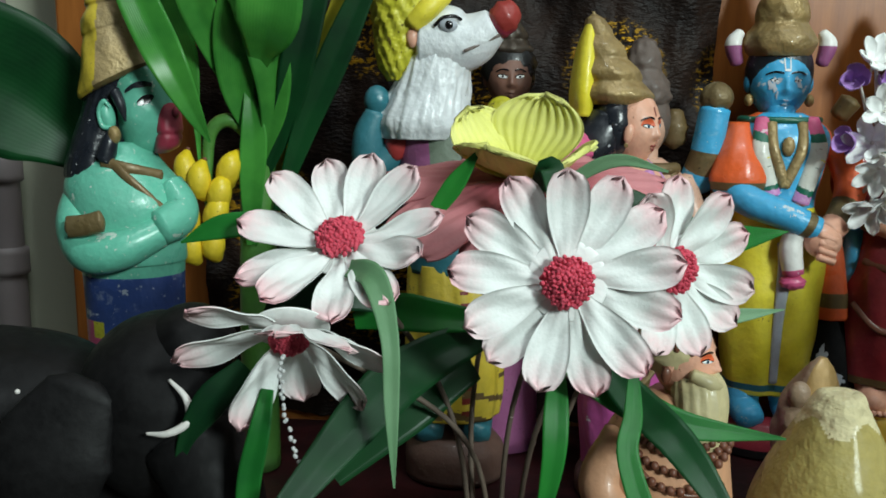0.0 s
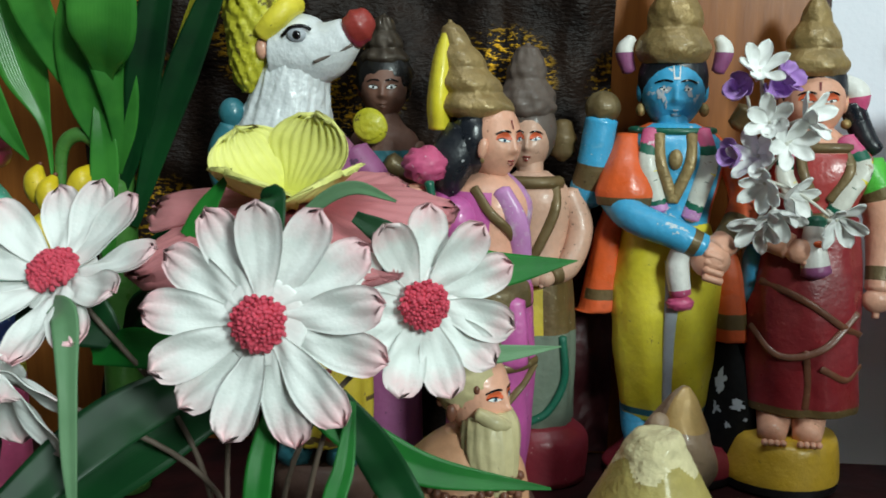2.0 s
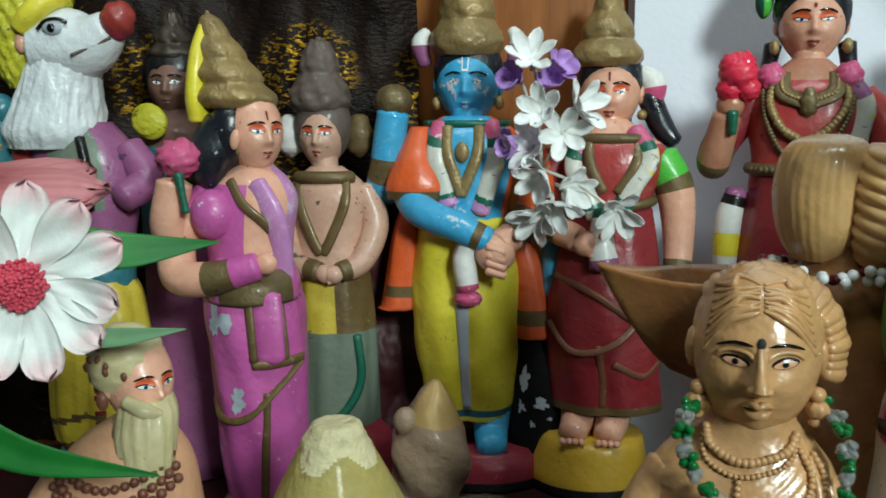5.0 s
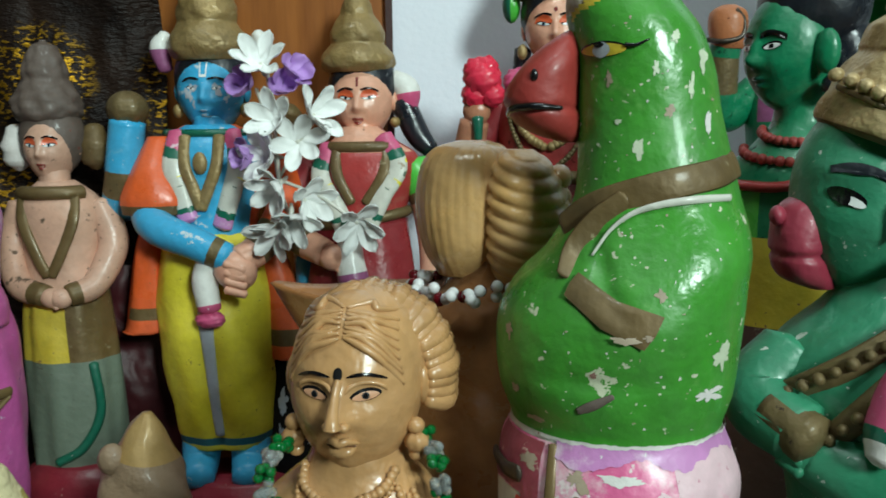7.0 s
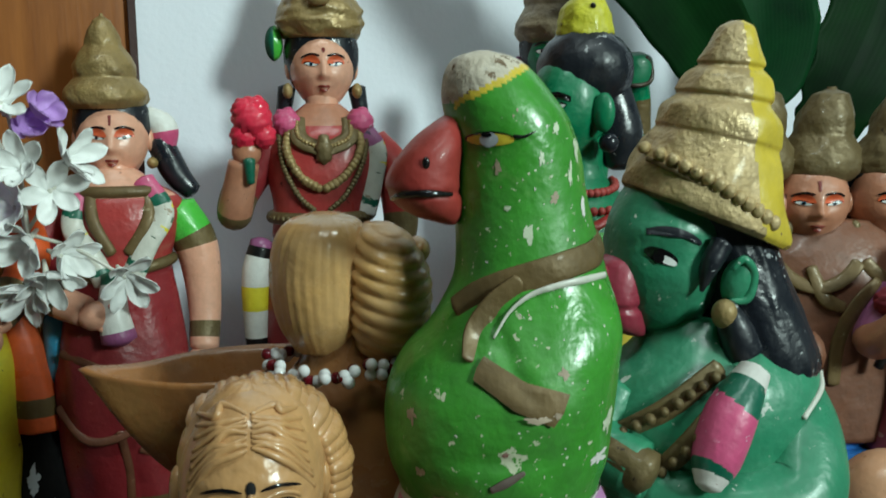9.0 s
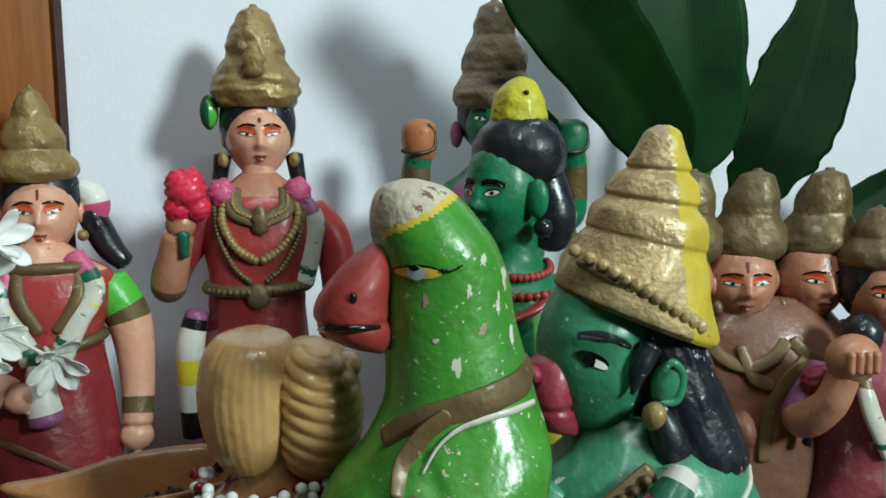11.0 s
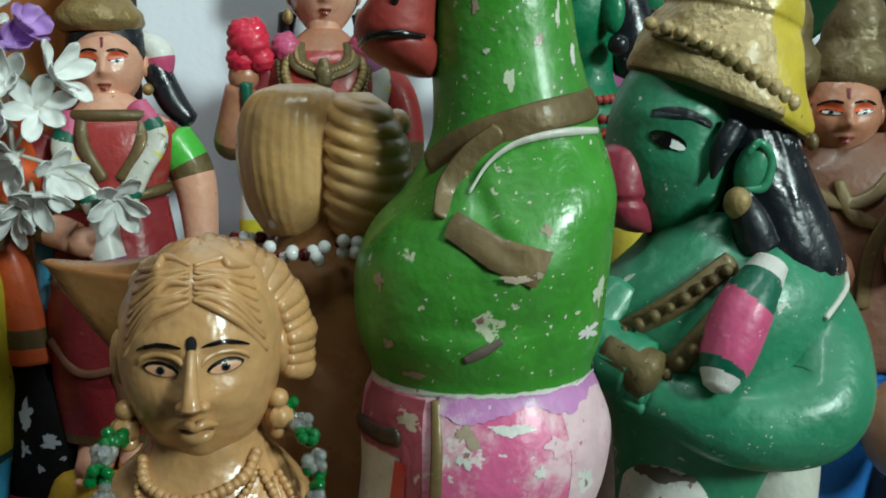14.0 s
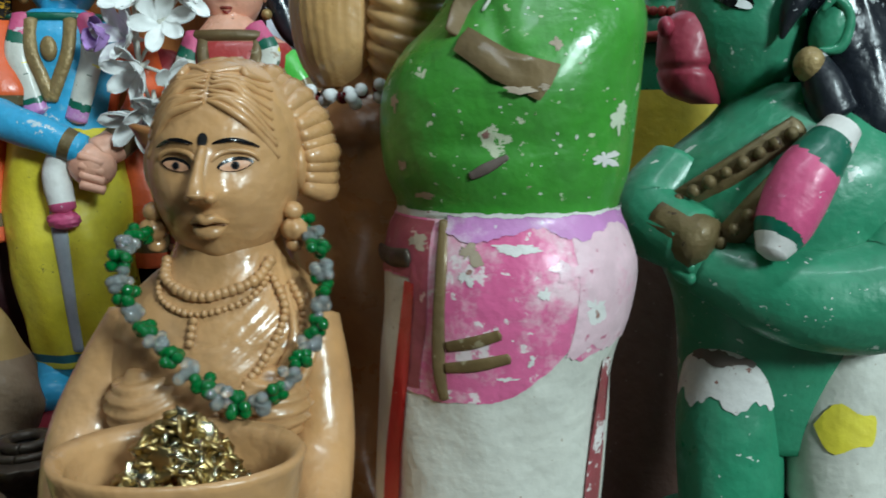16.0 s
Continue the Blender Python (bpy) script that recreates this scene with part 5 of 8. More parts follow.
def parrot_doll():
    """A parrot that looks to -x, its breast thrust out, wrapped in a skirt."""
    c = Clay()
    rings = [(TABLE - 0.004, -0.0125, 0.002, 0.0285, 0.026), (0.06, -0.0115, 0.001, 0.0270, 0.0245), (0.098, -0.0100, 0.0, 0.0264, 0.024), (0.122, -0.0085, -0.001, 0.0262, 0.0245), (0.137, -0.0078, -0.002, 0.0262, 0.0252), (0.148, -0.0056, -0.002, 0.0274, 0.026), (0.158, -0.0050, -0.002, 0.0278, 0.0255),
             (0.1655, -0.0056, -0.001, 0.0262, 0.0240), (0.1705, -0.0056, 0.0, 0.0245, 0.0228), (0.178, -0.0058, 0.0, 0.0268, 0.0242), (0.187, -0.0058, 0.0, 0.0278, 0.0250), (0.196, -0.0050, 0.0, 0.0277, 0.0248), (0.2035, -0.0028, 0.001, 0.0260, 0.0235), (0.2095, 0.0004, 0.002, 0.0232, 0.0214), (0.2155, 0.0020, 0.003, 0.0208, 0.0195),
             (0.2215, 0.0026, 0.004, 0.0186, 0.0180), (0.229, 0.0020, 0.005, 0.0174, 0.0168), (0.240, 0.0004, 0.006, 0.0162, 0.0160), (0.250, -0.0006, 0.006, 0.0154, 0.0154), (0.2585, -0.0030, 0.006, 0.0147, 0.0148), (0.2640, -0.0054, 0.006, 0.0132, 0.0134), (0.2690, -0.0072, 0.006, 0.0108, 0.0112), (0.2725, -0.0084, 0.006, 0.0074, 0.008), (0.2742, -0.0090, 0.006, 0.002, 0.003)]
    line = smooth_line(rings, 170)

    def skin(a, z, p):
        ridge = 0.2670 + 0.5 * (p[0] + 0.0080) + 0.0007 * noise.noise((p[0] * 400, p[1] * 400, 2.0))
        if z > 0.258 and p[0] < 0.004:
            if z > ridge:
                return "cap_worn"
            if z > ridge - 0.0017 and p[0] > -0.0165:
                return "yellow_worn"
        return None if z > 0.1708 else "cream_white"

    def dent(t, z, t0, z0, wt, wz):
        return math.exp(-((t - t0) / wt) ** 2 - ((z - z0) / wz) ** 2)

    def shape(a, z):
        t = math.degrees(a if a < math.pi else a - 2 * math.pi)
        k = 1 + 0.006 * noise.noise((a * 3, z * 90, 1.0))
        if z < 0.136:
            k += 0.020 * math.sin(0.12 * t + 95 * z) * math.exp(-((t + 30) / 34) ** 2) * min(1, (0.136 - z) / 0.02) + 0.008 * math.sin(9 * a + 120 * z)
        if 0.168 < z < 0.232:
            k += 0.105 * dent(t, z, 40, 0.2085, 30, 0.0105)                       # shoulder
            k += 0.050 * dent(t, z, 12, 0.1945, 18, 0.006)                         # elbow under the armband
            k += 0.030 * dent(t, z, -20, 0.1795, 16, 0.004)                        # hand on the belly
            k -= 0.055 * dent(t, z + 0.00042 * (t + 12), -12, 0.2055, 22, 0.0022)  # crease of the arm
            k -= 0.030 * dent(t, z, -6, 0.1845, 26, 0.0020)
        return k

    body = c.loft(rings, "parrot_green", 150, 170, paint_at=skin, wob=shape)

    def th(x, z):
        cx, rx = np.interp(z, line[:, 0], line[:, 1]), np.interp(z, line[:, 0], line[:, 3])
        return math.degrees(math.asin(max(-0.99, min(0.99, (x - cx) / rx))))

    def on(x, z, out=0.0005):
        return body(th(x, z), z, out)

    # hooked beak with its mouth line and nostril
    c.loft([(0.2338, -0.0172, 0.004, 0.0018, 0.004), (0.2358, -0.0200, 0.0035, 0.0056, 0.0078), (0.2388, -0.0222, 0.003, 0.0080, 0.0102), (0.2425, -0.0236, 0.003, 0.0088, 0.0114), (0.2465, -0.0232, 0.003, 0.0084, 0.0114), (0.2508, -0.0214, 0.003, 0.0072, 0.0104), (0.2548, -0.0192, 0.004, 0.0055, 0.0085), (0.2582, -0.0170, 0.005, 0.0030, 0.0055), (0.2598, -0.0160, 0.006, 0.001, 0.002)], "beak_red", 56, 50,
           wob=lambda a, z: 1 - 0.05 * math.exp(-((z - 0.2416) / 0.0007) ** 2))
    c.tube([(-0.0312, 0.0000, 0.2402), (-0.0290, -0.0056, 0.2416), (-0.0236, -0.0086, 0.2420), (-0.0178, -0.0064, 0.2416)], [0.0005, 0.0009, 0.0009, 0.0005], "eye_dark", 8, 24)
    c.ball((-0.0238, -0.0080, 0.2488), (0.0009, 0.0007, 0.0014), "eye_dark", n=10, rows=8)

    # painted eye, half rubbed away
    def spot(cx, cz, w, h, mat, out, slant=0.0, n=20):
        c.patch([(cx + w * math.copysign(abs(math.cos(t)) ** 1.25, math.cos(t)), cz + h * math.sin(t) + slant * math.cos(t)) for t in np.linspace(0, 2 * math.pi, n, endpoint=False)], mat, lambda a, b: on(a, b, out))
    spot(-0.0090, 0.2540, 0.0052, 0.0017, "eye_dark", 0.0002)
    spot(-0.0089, 0.2538, 0.0049, 0.0014, "yellow_worn", 0.0003)
    spot(-0.0093, 0.2538, 0.0019, 0.0017, "flake_grey", 0.0004)
    spot(-0.0098, 0.2549, 0.0011, 0.0006, "eye_dark", 0.0005)
    c.tube([on(x, z) for x, z in ((-0.0042, 0.2546), (-0.0020, 0.2545), (0.0006, 0.2556))], [0.0005, 0.0004, 0.0002], "eye_dark", 6, 14)

    # skirt: a worn pink cloth over the cream one, its hem rounded, a second fold behind
    xs = np.array([-0.0330, -0.0246, -0.0236, -0.0170, -0.0074, -0.0004, 0.0063, 0.0092, 0.0100, 0.0126, 0.0190])
    zs = np.array([0.1570, 0.1572, 0.1338, 0.1326, 0.1328, 0.1344, 0.1395, 0.1440, 0.1425, 0.1408, 0.1440])
    foot = lambda t: float(np.interp(-0.0056 + 0.0272 * math.sin(radians(t)), xs, zs)) + rag(t, 6.1, 0.0005)
    c.band(body, -84, 84, foot, lambda t: 0.1694, "pink_worn", 0.0002, 130, 16)
    c.band(body, 32, 86, lambda t: 0.1425 + rag(t, 9.2, 0.0016), lambda t: 0.1690, "pink_pale", 0.0003, 60, 14)
    c.band(body, -78, -33, lambda t: max(foot(t) + 0.0004, 0.1345), lambda t: 0.1690, "maroon_pink", 0.0003, 60, 14)
    c.band(body, -26, 86, lambda t: 0.1668 + 0.0012 * math.sin(t * 0.13) + rag(t, 8.8, 0.0010), lambda t: 0.1704, "mauve", 0.0004, 90, 4)
    c.band(body, -60, 90, lambda t: 0.1702 + rag(t, 2.1, 0.0006), lambda t: 0.1709 + rag(t, 5.3, 0.0007), "chalk_white", 0.0005, 150, 4)
    for x0, z0, w, h, m in ((-0.0118, 0.1636, 0.0030, 0.0026, "thigh_pale"), (-0.0122, 0.1588, 0.0022, 0.0018, "chalk_white"), (-0.0020, 0.1645, 0.0048, 0.0014, "chalk_white"), (0.0080, 0.1600, 0.0040, 0.0028, "pink_pale"), (0.0130, 0.1520, 0.0024, 0.0030, "chalk_white"), (0.0030, 0.1560, 0.0016, 0.0012, "chalk_white"), (-0.0040, 0.1385, 0.0022, 0.0006, "chalk_white"), (0.0008, 0.1420, 0.0008, 0.0014, "chalk_white"), (-0.0230, 0.1648, 0.0024, 0.0020, "thigh_pale")):
        c.flake(lambda a, b: on(a, b, 0.00033), x0, z0, w, h, m, x0 * 900, 48)
    c.tube([on(x, z, 0.0006) for x, z in ((-0.0170, 0.1692), (-0.0172, 0.160), (-0.0176, 0.150), (-0.0176, 0.140), (-0.0166, 0.1335))], [0.0010, 0.0012, 0.0013, 0.0014, 0.0010], "gold_brown", 10, 40, flat=0.3, up=(0, -1, 0))
    for x0, z0, x1, z1 in ((-0.0160, 0.1446, -0.0056, 0.1478), (-0.0162, 0.1402, -0.0038, 0.1430)):
        c.tube([on(x0, z0, 0.0006), on((x0 + x1) / 2, (z0 + z1) / 2 - 0.0002, 0.0006), on(x1, z1, 0.0006)], [0.0011, 0.0013, 0.0011], "gold_brown", 10, 24, flat=0.3, up=(0, -1, 0))
    c.tube([on(-0.0322, 0.1602, 0.0006), on(-0.0286, 0.1606, 0.0006), on(-0.0246, 0.1612, 0.0006)], 0.0021, "bronze_dark", 10, 20, flat=0.4, up=(0, -1, 0))
    c.patch([(-0.0254, 0.1566), (-0.0232, 0.1562), (-0.0244, 0.138), (-0.0268, 0.118), (-0.0292, 0.080), (-0.0330, 0.080), (-0.0312, 0.118), (-0.0276, 0.140)], "red_stripe", lambda a, b: on(a, b, 0.0005), 8)
    c.patch([(0.0150, 0.1395), (0.0168, 0.1395), (0.0160, 0.115), (0.0130, 0.07), (0.0095, 0.07), (0.0122, 0.115)], "flaked_red", lambda a, b: on(a, b, 0.0004), 8)

    # sash round the neck, its lapel, cream piping and the armband
    c.tube([on(x, z, 0.0006) for x, z in ((0.0192, 0.2290), (0.0150, 0.2274), (0.0075, 0.2258), (0.0010, 0.2240), (-0.0060, 0.2215), (-0.0115, 0.2185), (-0.0160, 0.2150))], [0.0030, 0.0032, 0.0033, 0.0034, 0.0036, 0.0038, 0.0034], "gold_brown", 12, 60, flat=0.12, up=(0, -1, 0))
    c.tube([on(x, z, 0.0005) for x, z in ((-0.0030, 0.2220), (-0.0085, 0.2172), (-0.0130, 0.2115), (-0.0152, 0.2062))], [0.0026, 0.0031, 0.0030, 0.0020], "gold_brown", 12, 40, flat=0.14, up=(0, -1, 0))
    c.tube([on(x, z, 0.0006) for x, z in ((0.0175, 0.2222), (0.0110, 0.2222), (0.0042, 0.2213), (-0.0015, 0.2194), (-0.0060, 0.2158), (-0.0098, 0.2105))], [0.0008, 0.0009, 0.0008, 0.0006, 0.0004, 0.0003], "cream_white", 8, 50, flat=0.5, up=(0, -1, 0))
    c.patch([(-0.0120, 0.2072), (-0.0040, 0.2022), (0.0046, 0.1996), (0.0030, 0.1958), (0.0010, 0.1928), (-0.0070, 0.1968), (-0.0148, 0.2026), (-0.0138, 0.2050)], "gold_brown", lambda a, b: on(a, b, 0.0011), 8)
    for x0, z0, w, h in ((-0.0020, 0.1950, 0.0030, 0.0010), (0.0016, 0.1955, 0.0012, 0.0009)):
        c.flake(lambda a, b: on(a, b, 0.0013), x0, z0, w, h, "thigh_pale", x0 * 800)
    c.tube([on(x, z, 0.0003) for x, z in ((-0.0045, 0.1822), (-0.0085, 0.1800), (-0.0115, 0.1784))], [0.0006, 0.0011, 0.0008], "grey_brown", 8, 20, flat=0.4, up=(0, -1, 0))

    # paint that has come away
    rnd = random.Random(31)
    for x0, z0, w, h, m in ((0.0148, 0.1815, 0.0042, 0.0028, "chalk_white"), (0.0172, 0.1895, 0.0024, 0.0042, "flake_pale"), (-0.0085, 0.1865, 0.0011, 0.0010, "chalk_white"), (0.0042, 0.2035, 0.0012, 0.0022, "thigh_pale"), (-0.0075, 0.2478, 0.0010, 0.0024, "thigh_pale"), (0.0022, 0.2495, 0.0010, 0.0022, "flake_pale"), (0.0052, 0.2405, 0.0016, 0.0018, "thigh_pale"), (-0.0010, 0.2325, 0.0016, 0.0028, "flake_pale"),
                            (0.0095, 0.2455, 0.0009, 0.0040, "flake_pale"), (0.0118, 0.2520, 0.0010, 0.0045, "flake_pale"), (0.0132, 0.2380, 0.0010, 0.0030, "chalk_white"), (0.0060, 0.2560, 0.0011, 0.0022, "flake_pale"), (-0.0055, 0.2385, 0.0010, 0.0010, "flake_pale"), (-0.0280, 0.1930, 0.0012, 0.0030, "thigh_pale"), (-0.0265, 0.1800, 0.0016, 0.0014, "thigh_pale"), (-0.0215, 0.1740, 0.0030, 0.0012, "thigh_pale")):
        c.flake(lambda a, b: on(a, b, 0.00012), x0, z0, w * 0.8, h * 0.8, m, x0 * 1700 + z0 * 90, 40)
    for k in range(130):
        z0 = rnd.uniform(0.172, 0.262)
        x0 = rnd.uniform(-0.022, 0.016)
        c.flake(lambda a, b: on(a, b, 0.0001), x0, z0, rnd.uniform(0.0001, 0.00045), rnd.uniform(0.0001, 0.0005), rnd.choice(("flake_pale", "flake_pale", "chalk_white", "thigh_pale")), k * 1.7, 12)
    c.swell(1.06, 0.235)
    c.v = [(x, y, max(z, TABLE)) for x, y, z in c.v]
    return c.done("parrot_doll", "chipped green parrot doll of painted clay, red beak, pink skirt", "doll", (0.3765, 0.2965, 0), -17, "painted clay dolls on the table")


parrot_doll()


def monkey_doll(kind):
    """A monkey doll in profile, arms folded, with a leaning shell crown. Built looking to -x."""
    c = Clay()
    hide = "teal_deep" if kind == "seated" else "teal"
    wide = 0.0 if kind == "seated" else 0.006
    if kind == "seated":
        c.loft([(TABLE, 0, 0, 0.045, 0.034), (0.045, 0, 0, 0.045, 0.034), (0.070, 0, -0.004, 0.038, 0.028), (0.076, 0, -0.004, 0.03, 0.02)], "teal_deep", 44, 18)
        for x, m in ((-0.0115, "chalk_white"), (0.0165, "cream_white")):
            leg_at = c.loft([(0.070, x, -0.008, 0.0125, 0.013), (0.082, x, -0.008, 0.014, 0.0145), (0.108, x - 0.001, -0.006, 0.0145, 0.015), (0.128, x + 0.002, -0.002, 0.0135, 0.015), (0.14, x + 0.004, 0.002, 0.011, 0.012)], hide, 44, 50,
                   paint_at=lambda a, z, p, q=m: None if q == "chalk_white" else "cream_white")
            if m == "chalk_white":
                c.band(leg_at, -95, 95, lambda t: 0.114 + rag(t, 3.3, 0.0035, 0.05), lambda t: 0.136, "chalk_white", 0.0003, 70, 8)
                c.band(leg_at, -70, 5, lambda t: 0.1245 + rag(t, 1.3, 0.0014, 0.06), lambda t: 0.1275 + rag(t, 4.4, 0.0014, 0.06), "grey_brown", 0.0005, 30, 3)
            else:
                c.patch([(30 * math.cos(t) - 8, 0.110 + 0.0058 * math.sin(t) + 0.0012 * math.sin(4 * t)) for t in np.linspace(0, 2 * math.pi, 24, endpoint=False)], "yellow", lambda a, b: leg_at(a, b, 0.0004), 4)
                c.band(leg_at, -95, 95, lambda t: 0.0805, lambda t: 0.0872 + 0.0006 * math.sin(t * 0.4), "dark_green", 0.0003)
                c.band(leg_at, -95, 95, lambda t: 0.0735, lambda t: 0.0803, "pink", 0.0004)
            c.ball((x - 0.004, -0.020, 0.073), (0.010, 0.012, 0.006), hide, n=16, rows=10)
    body = c.loft([(0.10 if kind == "seated" else TABLE, -0.001, 0.004, 0.024 + wide, 0.02), (0.125, -0.001, 0.003, 0.0255 + wide, 0.022), (0.140, -0.001, 0.002, 0.0278 + wide, 0.024), (0.155, -0.0015, 0.001, 0.0335, 0.026), (0.168, -0.0005, 0.001, 0.0372, 0.027), (0.179, 0.003, 0.002, 0.0345, 0.025), (0.189, 0.004, 0.004, 0.0245, 0.02), (0.198, 0.0, 0.006, 0.014, 0.013)],
                  hide, 80, 80, paint_at=(lambda a, z, p: None) if kind == "seated" else (lambda a, z, p: None if z > 0.1305 else ("cobalt" if z > 0.106 + 0.010 * math.sin(a - 0.5) else ("lemon" if z > 0.1025 + 0.010 * math.sin(a - 0.5) else "pink"))))
    # folded arms
    if kind == "seated":
        c.tube([(0.028, 0.004, 0.175), (0.0270, -0.009, 0.160), (0.0205, -0.020, 0.1465), (-0.001, -0.0240, 0.1450), (-0.0235, -0.0185, 0.1525)], [0.0110, 0.0140, 0.0145, 0.0122, 0.0085], hide, 30, 60)
        c.ball((-0.0255, -0.0205, 0.1535), (0.0078, 0.0066, 0.0072), hide, (0, 20, 0), 20, 14)
        for k in range(4):
            c.tube([(-0.0265, -0.0262, 0.1575 - 0.0028 * k), (-0.0315, -0.0225, 0.1600 - 0.0028 * k)], 0.0017, hide, 8)
    else:
        c.tube([(0.029, 0.004, 0.173), (0.0275, -0.012, 0.158), (0.017, -0.023, 0.147), (-0.004, -0.026, 0.148), (-0.026, -0.018, 0.156)], [0.010, 0.0118, 0.0108, 0.0095, 0.008], hide, 22, 46)
    c.tube([(-0.028, -0.004, 0.176), (-0.036, -0.010, 0.164), (-0.026, -0.022, 0.158)], [0.009, 0.0105, 0.009], hide, 20, 30)
    # head, with a brow ridge, cheek and a short swollen muzzle
    def brow_ridge(d):
        front = max(0.0, -d[1])
        return 1 + 0.05 * math.exp(-((d[2] - 0.30) / 0.10) ** 2) * front - 0.05 * math.exp(-((d[2] - 0.06) / 0.12) ** 2 - ((d[0] + 0.32) / 0.3) ** 2) * front + 0.05 * math.exp(-((d[2] + 0.25) / 0.2) ** 2 - ((d[0] - 0.1) / 0.3) ** 2) * front
    hx, hr = -0.0115, 0.0188
    c.ball((hx, 0.006, 0.2175), (hr, 0.0178, 0.0268), hide, n=56, rows=44, wob=brow_ridge)
    c.loft([(0.1925, -0.0215, 0.0035, 0.004, 0.006), (0.1955, -0.0252, 0.003, 0.0072, 0.0098), (0.2010, -0.0270, 0.003, 0.0080, 0.0112), (0.2065, -0.0272, 0.003, 0.0080, 0.0112), (0.2118, -0.0270, 0.003, 0.0076, 0.0100), (0.2160, -0.0262, 0.003, 0.0058, 0.0075), (0.2190, -0.0245, 0.004, 0.002, 0.003)], "snout_pink", 48, 44,
           wob=lambda a, z: 1 - 0.10 * math.exp(-((z - 0.2020) / 0.0009) ** 2) + 0.02 * noise.noise((a * 3, z * 300, 1.0)))
    c.ball((-0.0335, -0.0035, 0.2128), (0.0022, 0.0036, 0.0028), "snout_pink", n=14, rows=10)
    f = lambda a, b, out=0.0: np.array([hx + hr * a, 0.006 - 0.0178 * math.sqrt(max(0, 1 - a * a - b * b)) * brow_ridge((a, -math.sqrt(max(0, 1 - a * a - b * b)), b)) - out, 0.2175 + 0.0268 * b])
    lens = lambda ca, cb, w, h, s: [(ca + w * math.cos(t), cb + h * math.sin(t) + s * math.cos(t)) for t in np.linspace(0, 2 * math.pi, 20, endpoint=False)]
    c.patch(lens(-0.32, 0.045, 0.25, 0.085, -0.055), "eye_dark", lambda a, b: f(a, b, 0.0003))
    c.patch(lens(-0.24, 0.000, 0.15, 0.045, -0.040), "eye_white", lambda a, b: f(a, b, 0.0005))
    c.patch(lens(-0.36, 0.035, 0.085, 0.070, 0), "eye_dark", lambda a, b: f(a, b, 0.0007))
    arch = [(u, 0.335 - 0.16 * (u + 0.5) + 0.09 * (1 - ((u + 0.12) / 0.42) ** 2)) for u in np.linspace(-0.54, 0.30, 14)]
    c.patch(arch + [(a, b - 0.055 - 0.06 * math.exp(-((a + 0.2) / 0.25) ** 2)) for a, b in reversed(arch)], "hair", lambda a, b: f(a, b, 0.0005))
    # ear, earring, hair
    c.ball((0.0052, -0.0112, 0.2108), (0.0044, 0.0030, 0.0074), hide, (0, 12, -20), 20, 14)
    c.tube([(0.0024, -0.0134, 0.2052), (0.0078, -0.0134, 0.2062), (0.0094, -0.0130, 0.2132), (0.0060, -0.0138, 0.2178), (0.0028, -0.0140, 0.2150)], [0.0008, 0.0014, 0.0015, 0.0013, 0.0006], hide, 10, 30)
    c.ball((0.0004, -0.0150, 0.2020), (0.0038, 0.0036, 0.0044), "gold", n=18, rows=12)
    c.loft([(0.1792, 0.0200, 0.005, 0.0160, 0.0175), (0.1815, 0.0202, 0.005, 0.0178, 0.0202), (0.188, 0.0188, 0.005, 0.0182, 0.0208), (0.198, 0.0160, 0.006, 0.0170, 0.0202), (0.210, 0.0120, 0.007, 0.0155, 0.0185), (0.220, 0.0080, 0.008, 0.0160, 0.0178), (0.232, 0.002, 0.008, 0.0175, 0.0170)], "hair", 96, 60, wob=lambda a, z: 1 + 0.006 * math.sin(22 * a + 90 * z) + 0.03 * noise.noise((a * 5, z * 60, 2.0)) + 0.012 * noise.noise((a * 14, z * 130, 4.0)))
    c.tube([(0.000, -0.0120, 0.2225), (-0.0040, -0.0135, 0.2160), (-0.0062, -0.0135, 0.2085)], [0.0034, 0.0030, 0.0006], "hair", 10, 20)
    c.tube([(0.001, -0.0128, 0.2045), (0.004, -0.0142, 0.1975), (0.007, -0.0140, 0.190)], [0.003, 0.005, 0.006], "hair", 14, 20)
    # crown: a coiled turban that tapers to a knob, gilded but for the yellow back
    k = Clay()
    steps = [(0.0, 0.0, 0.0244), (0.003, 0.0002, 0.0258), (0.0125, 0.0010, 0.0236), (0.0205, 0.0020, 0.0206), (0.0250, 0.0030, 0.0186), (0.0272, 0.0034, 0.0190), (0.0330, 0.0044, 0.0180), (0.0372, 0.0052, 0.0142), (0.0392, 0.0055, 0.0148), (0.0440, 0.0062, 0.0128), (0.0468, 0.0066, 0.0096), (0.0485, 0.0068, 0.0100), (0.0530, 0.0074, 0.0078), (0.0560, 0.0077, 0.0066), (0.0585, 0.0080, 0.0052), (0.0602, 0.0082, 0.0020)]
    coil = lambda a, z: 1 + 0.018 * math.sin(7 * a - 260 * z) * (z < 0.05) + 0.03 * noise.noise((math.sin(a) * 2.5, math.cos(a) * 2.5, z * 120))
    k.loft([(z, x, 0, r, r * 0.92) for z, x, r in steps], "gold_pale", 90, 110, wob=coil, paint_at=lambda a, z, p: "yellow_worn" if p[0] > 0.0085 + 0.2 * max(0.0, 0.012 - z) + 0.0008 * noise.noise((z * 300, 0, 0)) else ("gold_dull" if z < 0.0016 else None))
